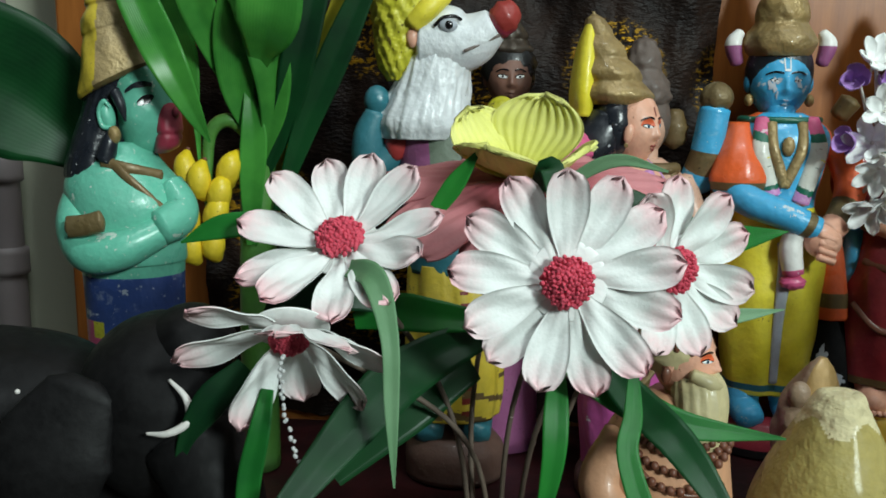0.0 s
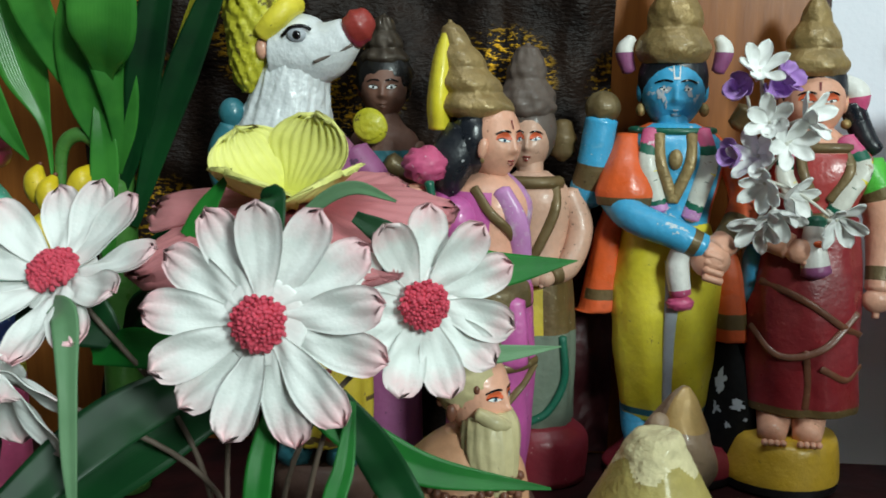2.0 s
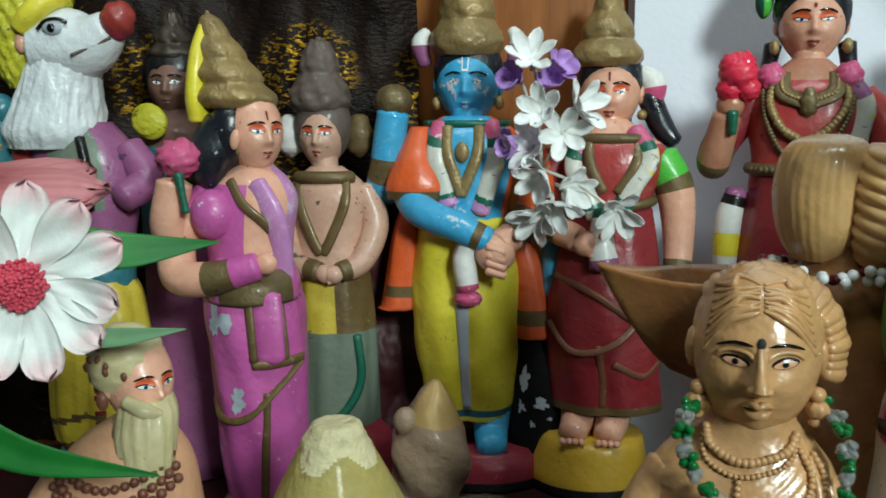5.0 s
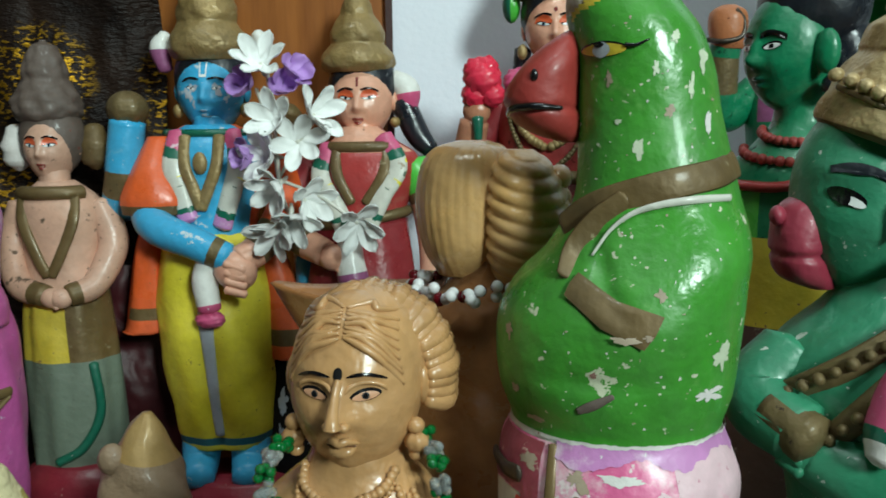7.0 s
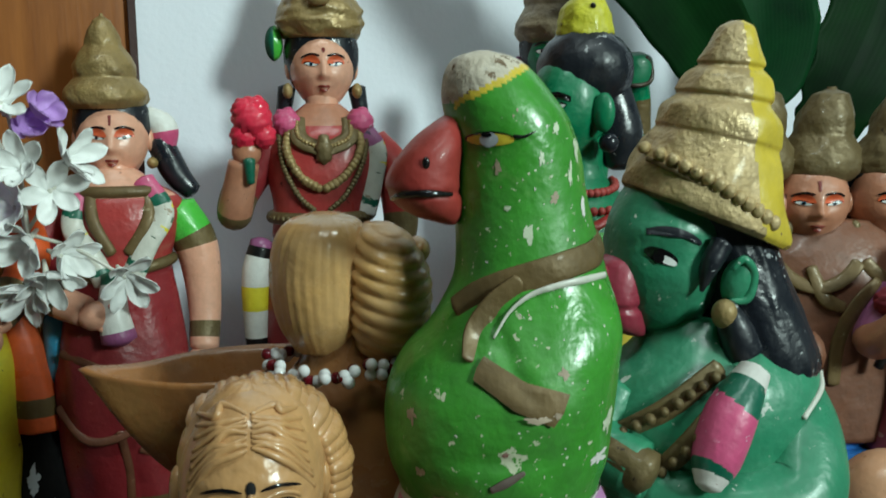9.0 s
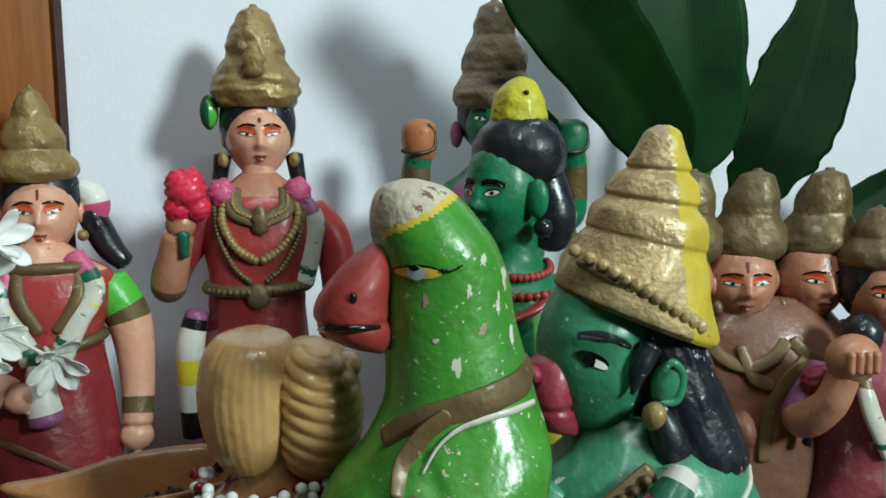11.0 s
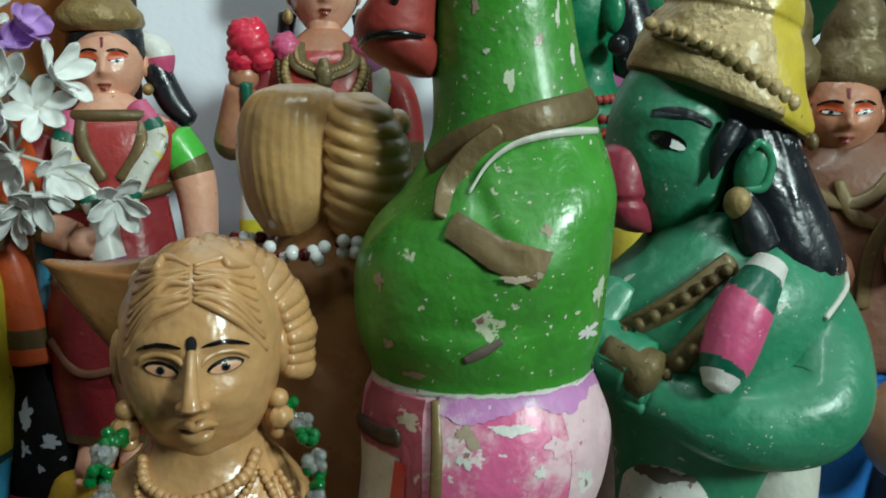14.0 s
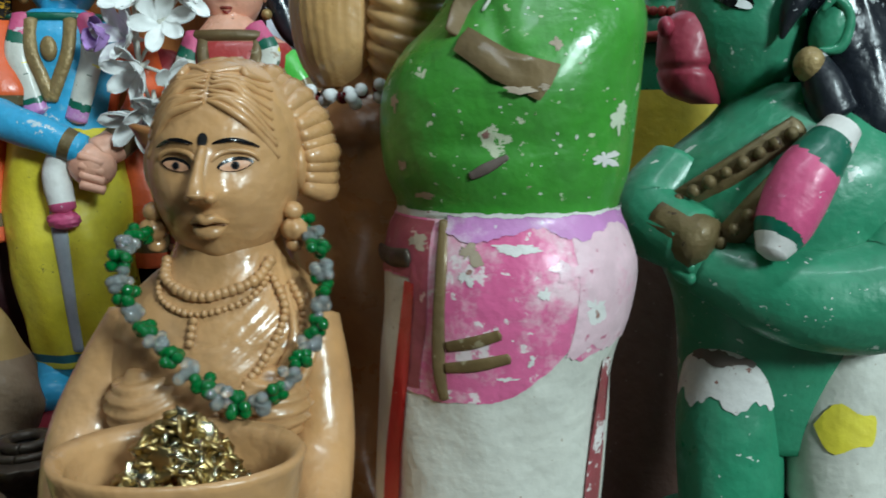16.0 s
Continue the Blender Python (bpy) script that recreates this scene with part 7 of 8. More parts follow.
def three_headed_doll():
    c = Clay()
    # torso and arms painted darker than the heads, as if in shade
    to = c.loft([(0.124, 0.010, 0.004, 0.048, 0.028), (0.15, 0.010, 0.004, 0.046, 0.027), (0.180, 0.010, 0.004, 0.0445, 0.025), (0.198, 0.010, 0.005, 0.041, 0.022), (0.208, 0.010, 0.006, 0.034, 0.018), (0.216, 0.010, 0.008, 0.026, 0.014)], "chest_shaded", 72, 60, wob=lambda a, z: 1 + 0.03 * math.cos(2 * a) * (z > 0.17))
    for x, yw in ((-0.0345, -24), (-0.0040, -12), (0.0310, 0)):
        c.tube([(x, 0.004, 0.198), (x, 0.004, 0.214)], 0.0105, "skin_dark", 14)
        c.head((x, 0.003, 0.2235), (0.0168, 0.0155, 0.0192), "skin_dark", yw, 0, mark="line", iris="iris_blue", eye=1.0)
        c.ball((x + 0.001, 0.0065, 0.2275), (0.0176, 0.0150, 0.0195), "hair", n=24, rows=14)
        c.crown(0.2325, 0.2725, x + 0.0035, 0.006, 0.0188, "gold_dull", 2, lean=(0.006, 0), ry=0.0165, tip=0.34, relief=0.05)
        c.ball((x + 0.0165, -0.006, 0.2130), (0.0026, 0.0026, 0.0036), "gold_dull", n=12, rows=8)
    for cx0, w in ((-0.0090, 0.017), (0.0290, 0.018)):
        pts = []
        for u in np.linspace(-1, 1, 9):
            x = cx0 + w * u
            t = math.degrees(math.asin(max(-0.95, min(0.95, (x - 0.010) / 0.044))))
            pts.append(to(t, 0.1900 + 0.0100 * u * u, 0.0006))
        c.tube(pts, [0.0030] * 9, "gold_brown", 12, 50, flat=0.25, up=(0, -1, 0))
    for sgn in (-1, 1):
        c.tube([(0.010 + sgn * 0.040, 0.004, 0.198), (0.010 + sgn * 0.052, 0.0, 0.178), (0.010 + sgn * 0.044, -0.014, 0.160), (0.010 + sgn * 0.022, -0.026, 0.166)], [0.0115, 0.0115, 0.0095, 0.0075], "chest_shaded", 18, 40)
        c.tube([(0.010 + sgn * 0.043, -0.009, 0.184), (0.010 + sgn * 0.061, -0.005, 0.184)], 0.0032, "gold_brown", 10)
    c.tube([to(8, 0.192, 0.0006), to(-6, 0.182, 0.0006), to(-14, 0.168, 0.0006), to(-16, 0.150, 0.0006)], [0.0030, 0.0034, 0.0034, 0.003], "gold_brown", 10, 40, flat=0.25, up=(0, -1, 0))
    c.tube([to(-30, 0.198, 0.0006), to(-22, 0.186, 0.0008), to(-12, 0.182, 0.0008)], [0.0026, 0.0034, 0.0024], "gold_brown", 10, 30, flat=0.3, up=(0, -1, 0))
    rosette(c, (0.0165, -0.030, 0.186), (0.008, 0.006, 0.006), "snout_pink")
    c.tube([(0.0165, -0.029, 0.180), (0.016, -0.029, 0.168), (0.013, -0.028, 0.158)], [0.003, 0.002, 0.002], "black", 8)
    return c.done("three_headed_doll", "three-headed clay deity bust with three gold crowns", "doll", (0.567, 0.378, 0), -17, "painted clay dolls on the table")


three_headed_doll()


def lute_player():
    c = Clay()
    to = c.loft([(TABLE, 0, 0, 0.05, 0.04), (0.08, 0, 0, 0.048, 0.038), (0.12, 0, 0, 0.036, 0.028), (0.16, 0, 0, 0.028, 0.021), (0.192, 0, 0, 0.030, 0.02), (0.204, 0, 0.002, 0.022, 0.015), (0.212, 0, 0.004, 0.0095, 0.0095)], "maroon_pink", 60, 70, paint_at=lambda a, z, p: "grey_green" if (abs(a) < 0.4 and 0.13 < z < 0.19) else ("base_brown" if z < 0.1 else None))
    c.tube([(0, 0.004, 0.205), (0, 0.004, 0.222)], 0.0085, "skin_dark", 14)
    c.head((0.001, 0.004, 0.2325), (0.0145, 0.0145, 0.020), "skin_dark", -8, 0, mark="line", iris="eye_dark")
    c.ball((0.001, 0.0075, 0.2375), (0.0172, 0.0148, 0.0205), "hair", n=24, rows=14)
    c.crown(0.243, 0.272, 0.001, 0.008, 0.0172, "gold_dull", 2, tip=0.2)
    arm(c, [(-0.026, 0.0, 0.198), (-0.040, -0.010, 0.180), (-0.036, -0.022, 0.19), (-0.030, -0.024, 0.208)], [0.0085, 0.0085, 0.007, 0.006], ["plum", "skin_dark", "skin_dark"])
    c.ball((-0.029, -0.025, 0.2105), (0.0110, 0.0085, 0.0105), "skin_dark", n=24, rows=16)
    for k in range(4):
        c.tube([(-0.0345 + 0.0035 * k, -0.0325, 0.2150), (-0.0350 + 0.0035 * k, -0.0335, 0.2065)], 0.0016, "skin_dark", 8)
    c.ball((-0.016, -0.010, 0.2160), (0.0085, 0.0085, 0.0105), "hair", n=20, rows=14)
    arm(c, [(0.026, 0.0, 0.198), (0.040, -0.006, 0.178), (0.026, -0.024, 0.158), (0.008, -0.034, 0.150)], [0.009, 0.0095, 0.008, 0.007], ["plum", "skin_dark", "skin_dark"], 0.008, "skin_dark")
    c.tube([(-0.050, -0.038, 0.118), (-0.020, -0.039, 0.135), (0.012, -0.038, 0.154), (0.050, -0.032, 0.176)], [0.008, 0.0085, 0.0085, 0.008], "clay_peach", 18, 40)
    c.ball((-0.046, -0.034, 0.118), (0.019, 0.016, 0.022), "clay_peach", n=30, rows=20)
    for k in range(7):
        t = k / 6
        p = np.array([-0.034 + 0.052 * t, -0.0472, 0.130 + 0.030 * t])
        c.ball(p, (0.0030, 0.0008, 0.0016), "dark_green", (0, -30 + 50 * (k % 2), 0), 10, 8)
    garland(c, to, [(-40, 0.203), (-30, 0.185), (-14, 0.165)], 0.004, ["white", "gold_brown", "white"])
    c.v = [(x, y, TABLE + (z - TABLE) * 0.94) for x, y, z in c.v]
    return c.done("lute_player_doll", "clay musician doll playing a cream lute with green marks", "doll", (0.6090, 0.3430, 0), -20, "painted clay dolls on the table")


lute_player()


def sage_doll():
    c = Clay()
    to = c.loft([(TABLE, -0.008, 0.002, 0.037, 0.030), (0.05, -0.009, 0.002, 0.036, 0.029), (0.09, -0.010, 0.002, 0.032, 0.026), (0.110, -0.009, 0.002, 0.028, 0.022), (0.121, -0.007, 0.003, 0.020, 0.017), (0.128, -0.005, 0.004, 0.011, 0.011)], "clay_peach", 64, 60)
    c.head((-0.0025, 0.004, 0.1445), (0.0140, 0.0145, 0.0195), "skin", 48, 0, mark=None, lips=None, iris="iris_blue", eye=1.1, nose=1.1)
    c.ball((-0.0075, 0.0055, 0.1520), (0.0160, 0.0160, 0.0175), "cream_beard", n=36, rows=24, wob=lambda d: 1 + 0.03 * math.sin(18 * d[2] + 6 * d[0]))
    c.loft([(0.100, 0.0035, -0.012, 0.004, 0.004), (0.108, 0.0028, -0.011, 0.0095, 0.008), (0.122, 0.0022, -0.008, 0.0125, 0.0105), (0.133, 0.0025, -0.004, 0.0122, 0.0115), (0.139, 0.002, 0.0, 0.010, 0.011)], "cream_beard", 48, 44, wob=lambda a, z: 1 + 0.05 * math.sin(15 * a + 120 * z))
    c.tube([(-0.004, -0.0105, 0.140), (0.004, -0.0125, 0.1365), (0.010, -0.0105, 0.134)], [0.003, 0.0036, 0.002], "cream_beard", 10, 20)
    for k in range(3):
        c.beads([to(t, z - 0.005 * k, 0.0018) for t, z in ((-60, 0.116), (-30, 0.110 - 0.002 * k), (0, 0.107 - 0.003 * k), (35, 0.112), (60, 0.118))], 0.0021, ["bead_brown"], 16)
    c.ball((-0.0145, -0.007, 0.139), (0.0025, 0.002, 0.004), "bead_brown", n=12, rows=8)
    rnd = random.Random(12)
    for k in range(16):
        a, b = rnd.uniform(-1.5, 0.6), rnd.uniform(-0.7, 0.8)
        d = np.array([math.cos(b) * math.sin(a), -math.cos(b) * math.cos(a), math.sin(b)])
        c.ball(np.array([-0.0075, 0.0055, 0.1520]) + d * (0.0160, 0.0160, 0.0175), (0.0014, 0.0010, 0.0020), "bead_brown", (0, rnd.uniform(-40, 40), 0), 10, 8)
    c.tube([(-0.030, 0.0, 0.108), (-0.042, -0.006, 0.085), (-0.028, -0.022, 0.068), (-0.008, -0.028, 0.07)], [0.010, 0.0105, 0.0095, 0.008], "clay_peach", 18, 40)
    c.tube([to(t, z, 0.0006) for t, z in ((-40, 0.1), (-20, 0.092), (10, 0.088), (40, 0.09))], 0.0014, "bead_brown", 8, 30)
    c.swell(0.86, 0.147)
    c.v = [(x, y, TABLE + (z - 0.0378) * 1.16 if z < 0.06 else z) for x, y, z in c.v]
    c.v = [(x, y, max(z, TABLE)) for x, y, z in c.v]
    return c.done("bearded_sage_doll", "peach clay sage doll with cream beard and brown beads", "doll", (0.1075, 0.352, 0), 8, "painted clay dolls on the table")


sage_doll()


def elephant():
    c = Clay()
    for x, y in ((-0.075, 0.0), (-0.075, 0.05), (0.0, -0.004), (0.0, 0.052)):
        c.tube([(x, y, 0.09), (x, y, 0.05), (x, y, TABLE + 0.004)], [0.024, 0.019, 0.020], "lacquer_black", 20, 24)
    c.loft([(0.055, -0.035, 0.022, 0.045, 0.028), (0.075, -0.037, 0.022, 0.066, 0.042), (0.105, -0.038, 0.022, 0.072, 0.047), (0.13, -0.038, 0.022, 0.064, 0.042), (0.147, -0.034, 0.022, 0.042, 0.028), (0.1545, -0.03, 0.022, 0.012, 0.01)], "lacquer_black", 56, 50)
    c.ball((0.044, -0.004, 0.134), (0.030, 0.030, 0.035), "lacquer_black", n=36, rows=26, wob=lambda d: 1 + 0.06 * math.exp(-((d[0]) / 0.35) ** 2) * (d[2] > 0.3) * abs(d[1]))
    c.ball((0.056, -0.006, 0.158), (0.016, 0.018, 0.015), "lacquer_black", n=24, rows=16)
    c.tube([(0.060, -0.022, 0.128), (0.072, -0.034, 0.108), (0.076, -0.038, 0.080), (0.072, -0.036, 0.052), (0.080, -0.044, 0.034)], [0.018, 0.0145, 0.0115, 0.009, 0.0065], "lacquer_black", 24, 50)
    c.tube([(0.026, -0.030, 0.150), (0.016, -0.036, 0.125), (0.020, -0.036, 0.100)], [0.012, 0.020, 0.008], "lacquer_black", 24, 30, flat=0.3, up=(0, -1, 0))
    pts = [(0.0545, -0.0300, 0.1530), (0.0610, -0.0345, 0.1480), (0.0625, -0.0385, 0.1420), (0.0565, -0.0405, 0.1385), (0.0490, -0.0390, 0.1378)]
    c.tube(pts, [0.0006, 0.0012, 0.0014, 0.0012, 0.0005], "chalk_white", 12, 30)
    c.ball((0.006, -0.033, 0.150), 0.0009, "chalk_white", n=8, rows=6)
    return c.done("elephant_statue", "glossy black elephant statue with small white tusks", "statue", (-0.137, 0.315, 0), 4)


elephant()


def coconut():
    c = Clay()
    at = c.loft([(TABLE, 0, 0, 0.012, 0.012), (0.026, 0, 0, 0.028, 0.028), (0.045, 0, 0, 0.040, 0.039), (0.066, 0, 0, 0.0415, 0.041), (0.085, 0, 0, 0.0335, 0.033), (0.100, 0, 0, 0.0235, 0.023), (0.110, 0, 0, 0.0165, 0.0165), (0.1145, 0, 0, 0.0135, 0.0135), (0.1175, 0.001, 0, 0.0105, 0.0105), (0.1178, 0.001, 0, 0.004, 0.004)], "husk", 72, 80,
                wob=lambda a, z: 1 + 0.025 * math.cos(3 * a + 0.6) + 0.012 * noise.noise((a * 2.5, z * 60, 2)) + (0.07 * noise.noise((a * 3, z * 300, 5)) if z > 0.108 else 0), paint_at=lambda a, z, p: "husk_tip" if z > 0.1065 + 0.003 * math.sin(4 * a) else None)
    c.v = [(x * 0.80, y * 0.80, TABLE + (z - TABLE) * 1.09) for x, y, z in c.v]
    return c.done("coconut", "greenish yellow husked coconut with a frayed tip", "coconut", (0.174, 0.367, 0))


coconut()


def shell_doll():
    c = Clay()
    c.loft([(TABLE, 0.006, 0, 0.022, 0.02), (0.04, 0.006, 0, 0.021, 0.019), (0.055, 0.005, 0, 0.017, 0.016), (0.072, 0.004, 0, 0.0195, 0.018), (0.086, 0.003, 0, 0.0172, 0.016), (0.097, 0.0015, 0, 0.0115, 0.011), (0.106, 0.0012, 0, 0.007, 0.0065), (0.1118, 0.001, 0, 0.0022, 0.002)], "shell_cream", 56, 70,
           wob=lambda a, z: 1 + 0.05 * math.sin(a * 3 + z * 220) + 0.05 * noise.noise((a * 2, z * 120, 0)), paint_at=lambda a, z, p: "shell_gold" if (z > 0.092 and a > -0.9) else ("mauve" if 0.050 < z < 0.058 else ("yellow_worn" if 0.044 < z < 0.05 else ("teal_blue" if z < 0.036 else None))))
    c.ball((-0.010, -0.008, 0.092), (0.006, 0.005, 0.007), "shell_cream", n=16, rows=12)
    return c.done("shell_ornament", "cream and gold conch shaped ornament standing upright", "ornament", (0.1850, 0.456, 0.004), 0, tilt=(0, 9))


shell_doll()


def small_lamp():
    c = Clay()
    c.loft([(TABLE, 0, 0, 0.016, 0.016), (0.026, 0, 0, 0.017, 0.017), (0.034, 0, 0, 0.008, 0.008), (0.056, 0, 0, 0.007, 0.007), (0.064, 0, 0, 0.012, 0.012), (0.070, 0, 0, 0.0185, 0.0185), (0.0735, 0, 0, 0.0198, 0.0198), (0.0745, 0, 0, 0.0185, 0.0185)], "bronze_dark", 60, 50, wob=lambda a, z: 1 + (0.035 * math.cos(18 * a) if z > 0.067 else 0))
    ring = lambda r, z, w: c.tube([(r * math.sin(t), -r * math.cos(t), z) for t in np.linspace(0, 2 * math.pi, 40)], w, "bronze_dark", 8, 60, round_ends=False)
    ring(0.0125, 0.0752, 0.0017)
    ring(0.0065, 0.0765, 0.0022)
    c.ball((0, 0, 0.0745), (0.006, 0.006, 0.0016), "black", n=18, rows=8)
    return c.done("oil_lamp", "small dark bronze oil lamp with a scalloped dish", "lamp", (0.2285, 0.402, 0))


small_lamp()


# ---- cloth flowers in front ----
def petal_mesh(name, r0, r1, half, mat, curl, cup, ribs=0.0, teeth=0.0, tip=0.86, rows=16, cols=11, thick=0.0005, fan=3):
    """A pressed cloth petal that lies along +x, with its face to +z."""
    verts = []
    for off in (0.0, -thick):
        for i in range(rows):
            t = i / (rows - 1)
            w = half * (0.36 + 0.64 * math.sin(min(1, t / 0.66) * math.pi / 2) ** 1.2)
            if t > tip * 0.8:
                w *= max(0.0, 1 - ((t - tip * 0.8) / (1 - tip * 0.8)) ** 2.6) ** 0.5
            for j in range(cols):
                u = 2 * j / (cols - 1) - 1
                x = r0 + (r1 - r0) * t * (1 + teeth * 0.03 * math.sin(j * 2.6) * (t > 0.9))
                z = curl * t * t + cup * min(half, w) * (u * u - 0.3) * (0.3 + t) * min(1.0, w / (0.75 * half)) + ribs * math.cos(u * math.pi * fan) * t + off + 0.0006 * math.sin(9 * t + 3 * u)
                verts.append((x, u * max(w, 0.0004), z))
    n = rows * cols
    faces = []
    for i in range(rows - 1):
        for j in range(cols - 1):
            a = i * cols + j
            faces.append((a, a + cols, a + cols + 1, a + 1))
            faces.append((n + a, n + a + 1, n + a + cols + 1, n + a + cols))
        for j in (0, cols - 1):
            a = i * cols + j
            q = (a, n + a, n + a + cols, a + cols)
            faces.append(q if j else q[::-1])
    last = (rows - 1) * cols
    for j in range(cols - 1):
        faces.append((last + j, n + last + j, n + last + j + 1, last + j + 1))
    me = bpy.data.meshes.new(name)
    me.from_pydata(verts, [], [f[::-1] for f in faces])
    me.materials.append(MATS[mat])
    me.polygons.foreach_set("use_smooth", [True] * len(faces))
    me.update()
    return me


def facing(at, normal, spin=0):
    """A pose at a place, with local z along the normal."""
    q = Vector(normal).to_track_quat("Z", "Y").to_matrix().to_4x4()
    return Matrix.Translation(at) @ q @ pose(0, 0, 0, 0, 0, spin)


bouquet = empty("cloth_bouquet", (0.03, 0.315, TABLE), "bouquet of white and pink cloth daisies with a yellow lotus", "bouquet")
B0 = Vector((0.03, 0.315, TABLE))


def in_bouquet(p):
    return tuple(Vector(p) - B0)


def flower_heart(r, mat="fuzz"):
    c = Clay()
    for k in range(120):
        a = k * 2.39996
        d = math.sqrt((k + 0.5) / 120)
        c.ball((r * d * math.cos(a), r * d * math.sin(a), 0.004 + 0.0035 * (1 - d * d) + random.uniform(0, 0.001)), (r * random.uniform(0.09, 0.14), r * random.uniform(0.09, 0.14), r * random.uniform(0.16, 0.28)), mat, (random.uniform(-25, 25), random.uniform(-25, 25), 0), n=7, rows=5)
    return c


PETALS = {
    "large": [petal_mesh("petal", 0.007, 0.0352 + d, 0.0066, "daisy_cloth", cu, cp, 0.0006, 1.0) for d, cu, cp in ((0, 0.002, 0.25), (-0.0015, 0.004, 0.35), (0.0008, -0.001, 0.2))],
    "small": [petal_mesh("petal", 0.006, 0.0314 + d, 0.0068, "daisy_cloth_small", cu, cp, 0.0006, 1.0) for d, cu, cp in ((0, 0.003, 0.3), (-0.0012, 0.006, 0.4), (0.0006, 0.0, 0.2))],
}


def daisy(at, normal, size, n, spin, cup=0.0, heart=0.0078, seed=1, wild=0.0):
    rnd = random.Random(seed)
    base = Clay()
    base.loft([(-0.004, 0, 0, 0.003, 0.003), (-0.002, 0, 0, 0.007, 0.007), (-0.0006, 0, 0, 0.0115, 0.0115), (0.0004, 0, 0, 0.0118, 0.0118), (0.0006, 0, 0, 0.004, 0.004)], "petal_white", 40, 16)
    ob = base.part("daisy", bouquet, "", facing(in_bouquet(at), normal, spin))
    for k in range(n):
        p = new("petal", PETALS[size][rnd.randrange(3)])
        p.parent = ob
        lift = cup + rnd.uniform(-5, 5) + wild * rnd.uniform(-1, 1)
        p.matrix_basis = pose(0, 0, 0.0006 * (k % 2), 0, 0, 360 * k / n + rnd.uniform(-3, 3)) @ pose(0, 0, 0, rnd.uniform(-8, 8), -lift, 0)
    flower_heart(heart).part("flower_heart", ob, "fuzzy pink heart", pose(0, 0, 0))
    return ob


daisy((0.0480, 0.2760, 0.1920), (-0.05, -0.98, 0.16), "large", 13, 8, 2, seed=3)
daisy((0.0880, 0.3160, 0.1885), (0.30, -0.94, 0.08), "small", 11, 20, 6, seed=5)
daisy((-0.0240, 0.3000, 0.1975), (-0.10, -0.66, 0.74), "large", 11, 14, 14, 0.0078, seed=8, wild=8)
daisy((-0.0370, 0.2760, 0.1755), (0.10, -0.70, -0.70), "large", 8, 5, 22, 0.006, seed=12, wild=22)


def lotus(at, normal):
    base = Clay()
    base.loft([(-0.004, 0, 0, 0.002, 0.002), (-0.001, 0, 0, 0.005, 0.005), (0.002, 0, 0, 0.006, 0.006), (0.003, 0, 0, 0.003, 0.003)], "lotus_yellow", 32, 12)
    ob = base.part("lotus", bouquet, "yellow cloth lotus over faded pink petals", facing(in_bouquet(at), normal))
    inner = petal_mesh("petal", 0.004, 0.033, 0.0205, "lotus_yellow", 0.005, 0.14, 0.0008, 1.6, 0.52, 20, 37, fan=9)
    outer = petal_mesh("petal", 0.006, 0.058, 0.0200, "lotus_pink", -0.007, -0.25, 0.0006, 2.0, 0.86, 20, 27, fan=7)
    for k, (turn, rise) in enumerate(((-118, 34), (-30, 26), (60, 50), (150, 34))):
        p = new("petal", inner)
        p.parent = ob
        p.matrix_basis = pose(0, 0, -0.002 + 0.0006 * k, 0, 0, turn) @ pose(0, 0, 0, 0, -rise, 0)
    for k in range(7):
        p = new("petal", outer)
        p.parent = ob
        p.matrix_basis = pose(0, 0, 0.0010 - 0.0012 * (k % 2), 0, 0, 51.4 * k + 12) @ pose(0, 0, 0, 0, 1 + 4 * (k % 3), 0)
    return ob


lotus((0.0370, 0.3480, 0.2165), (-0.02, -0.30, 0.95))

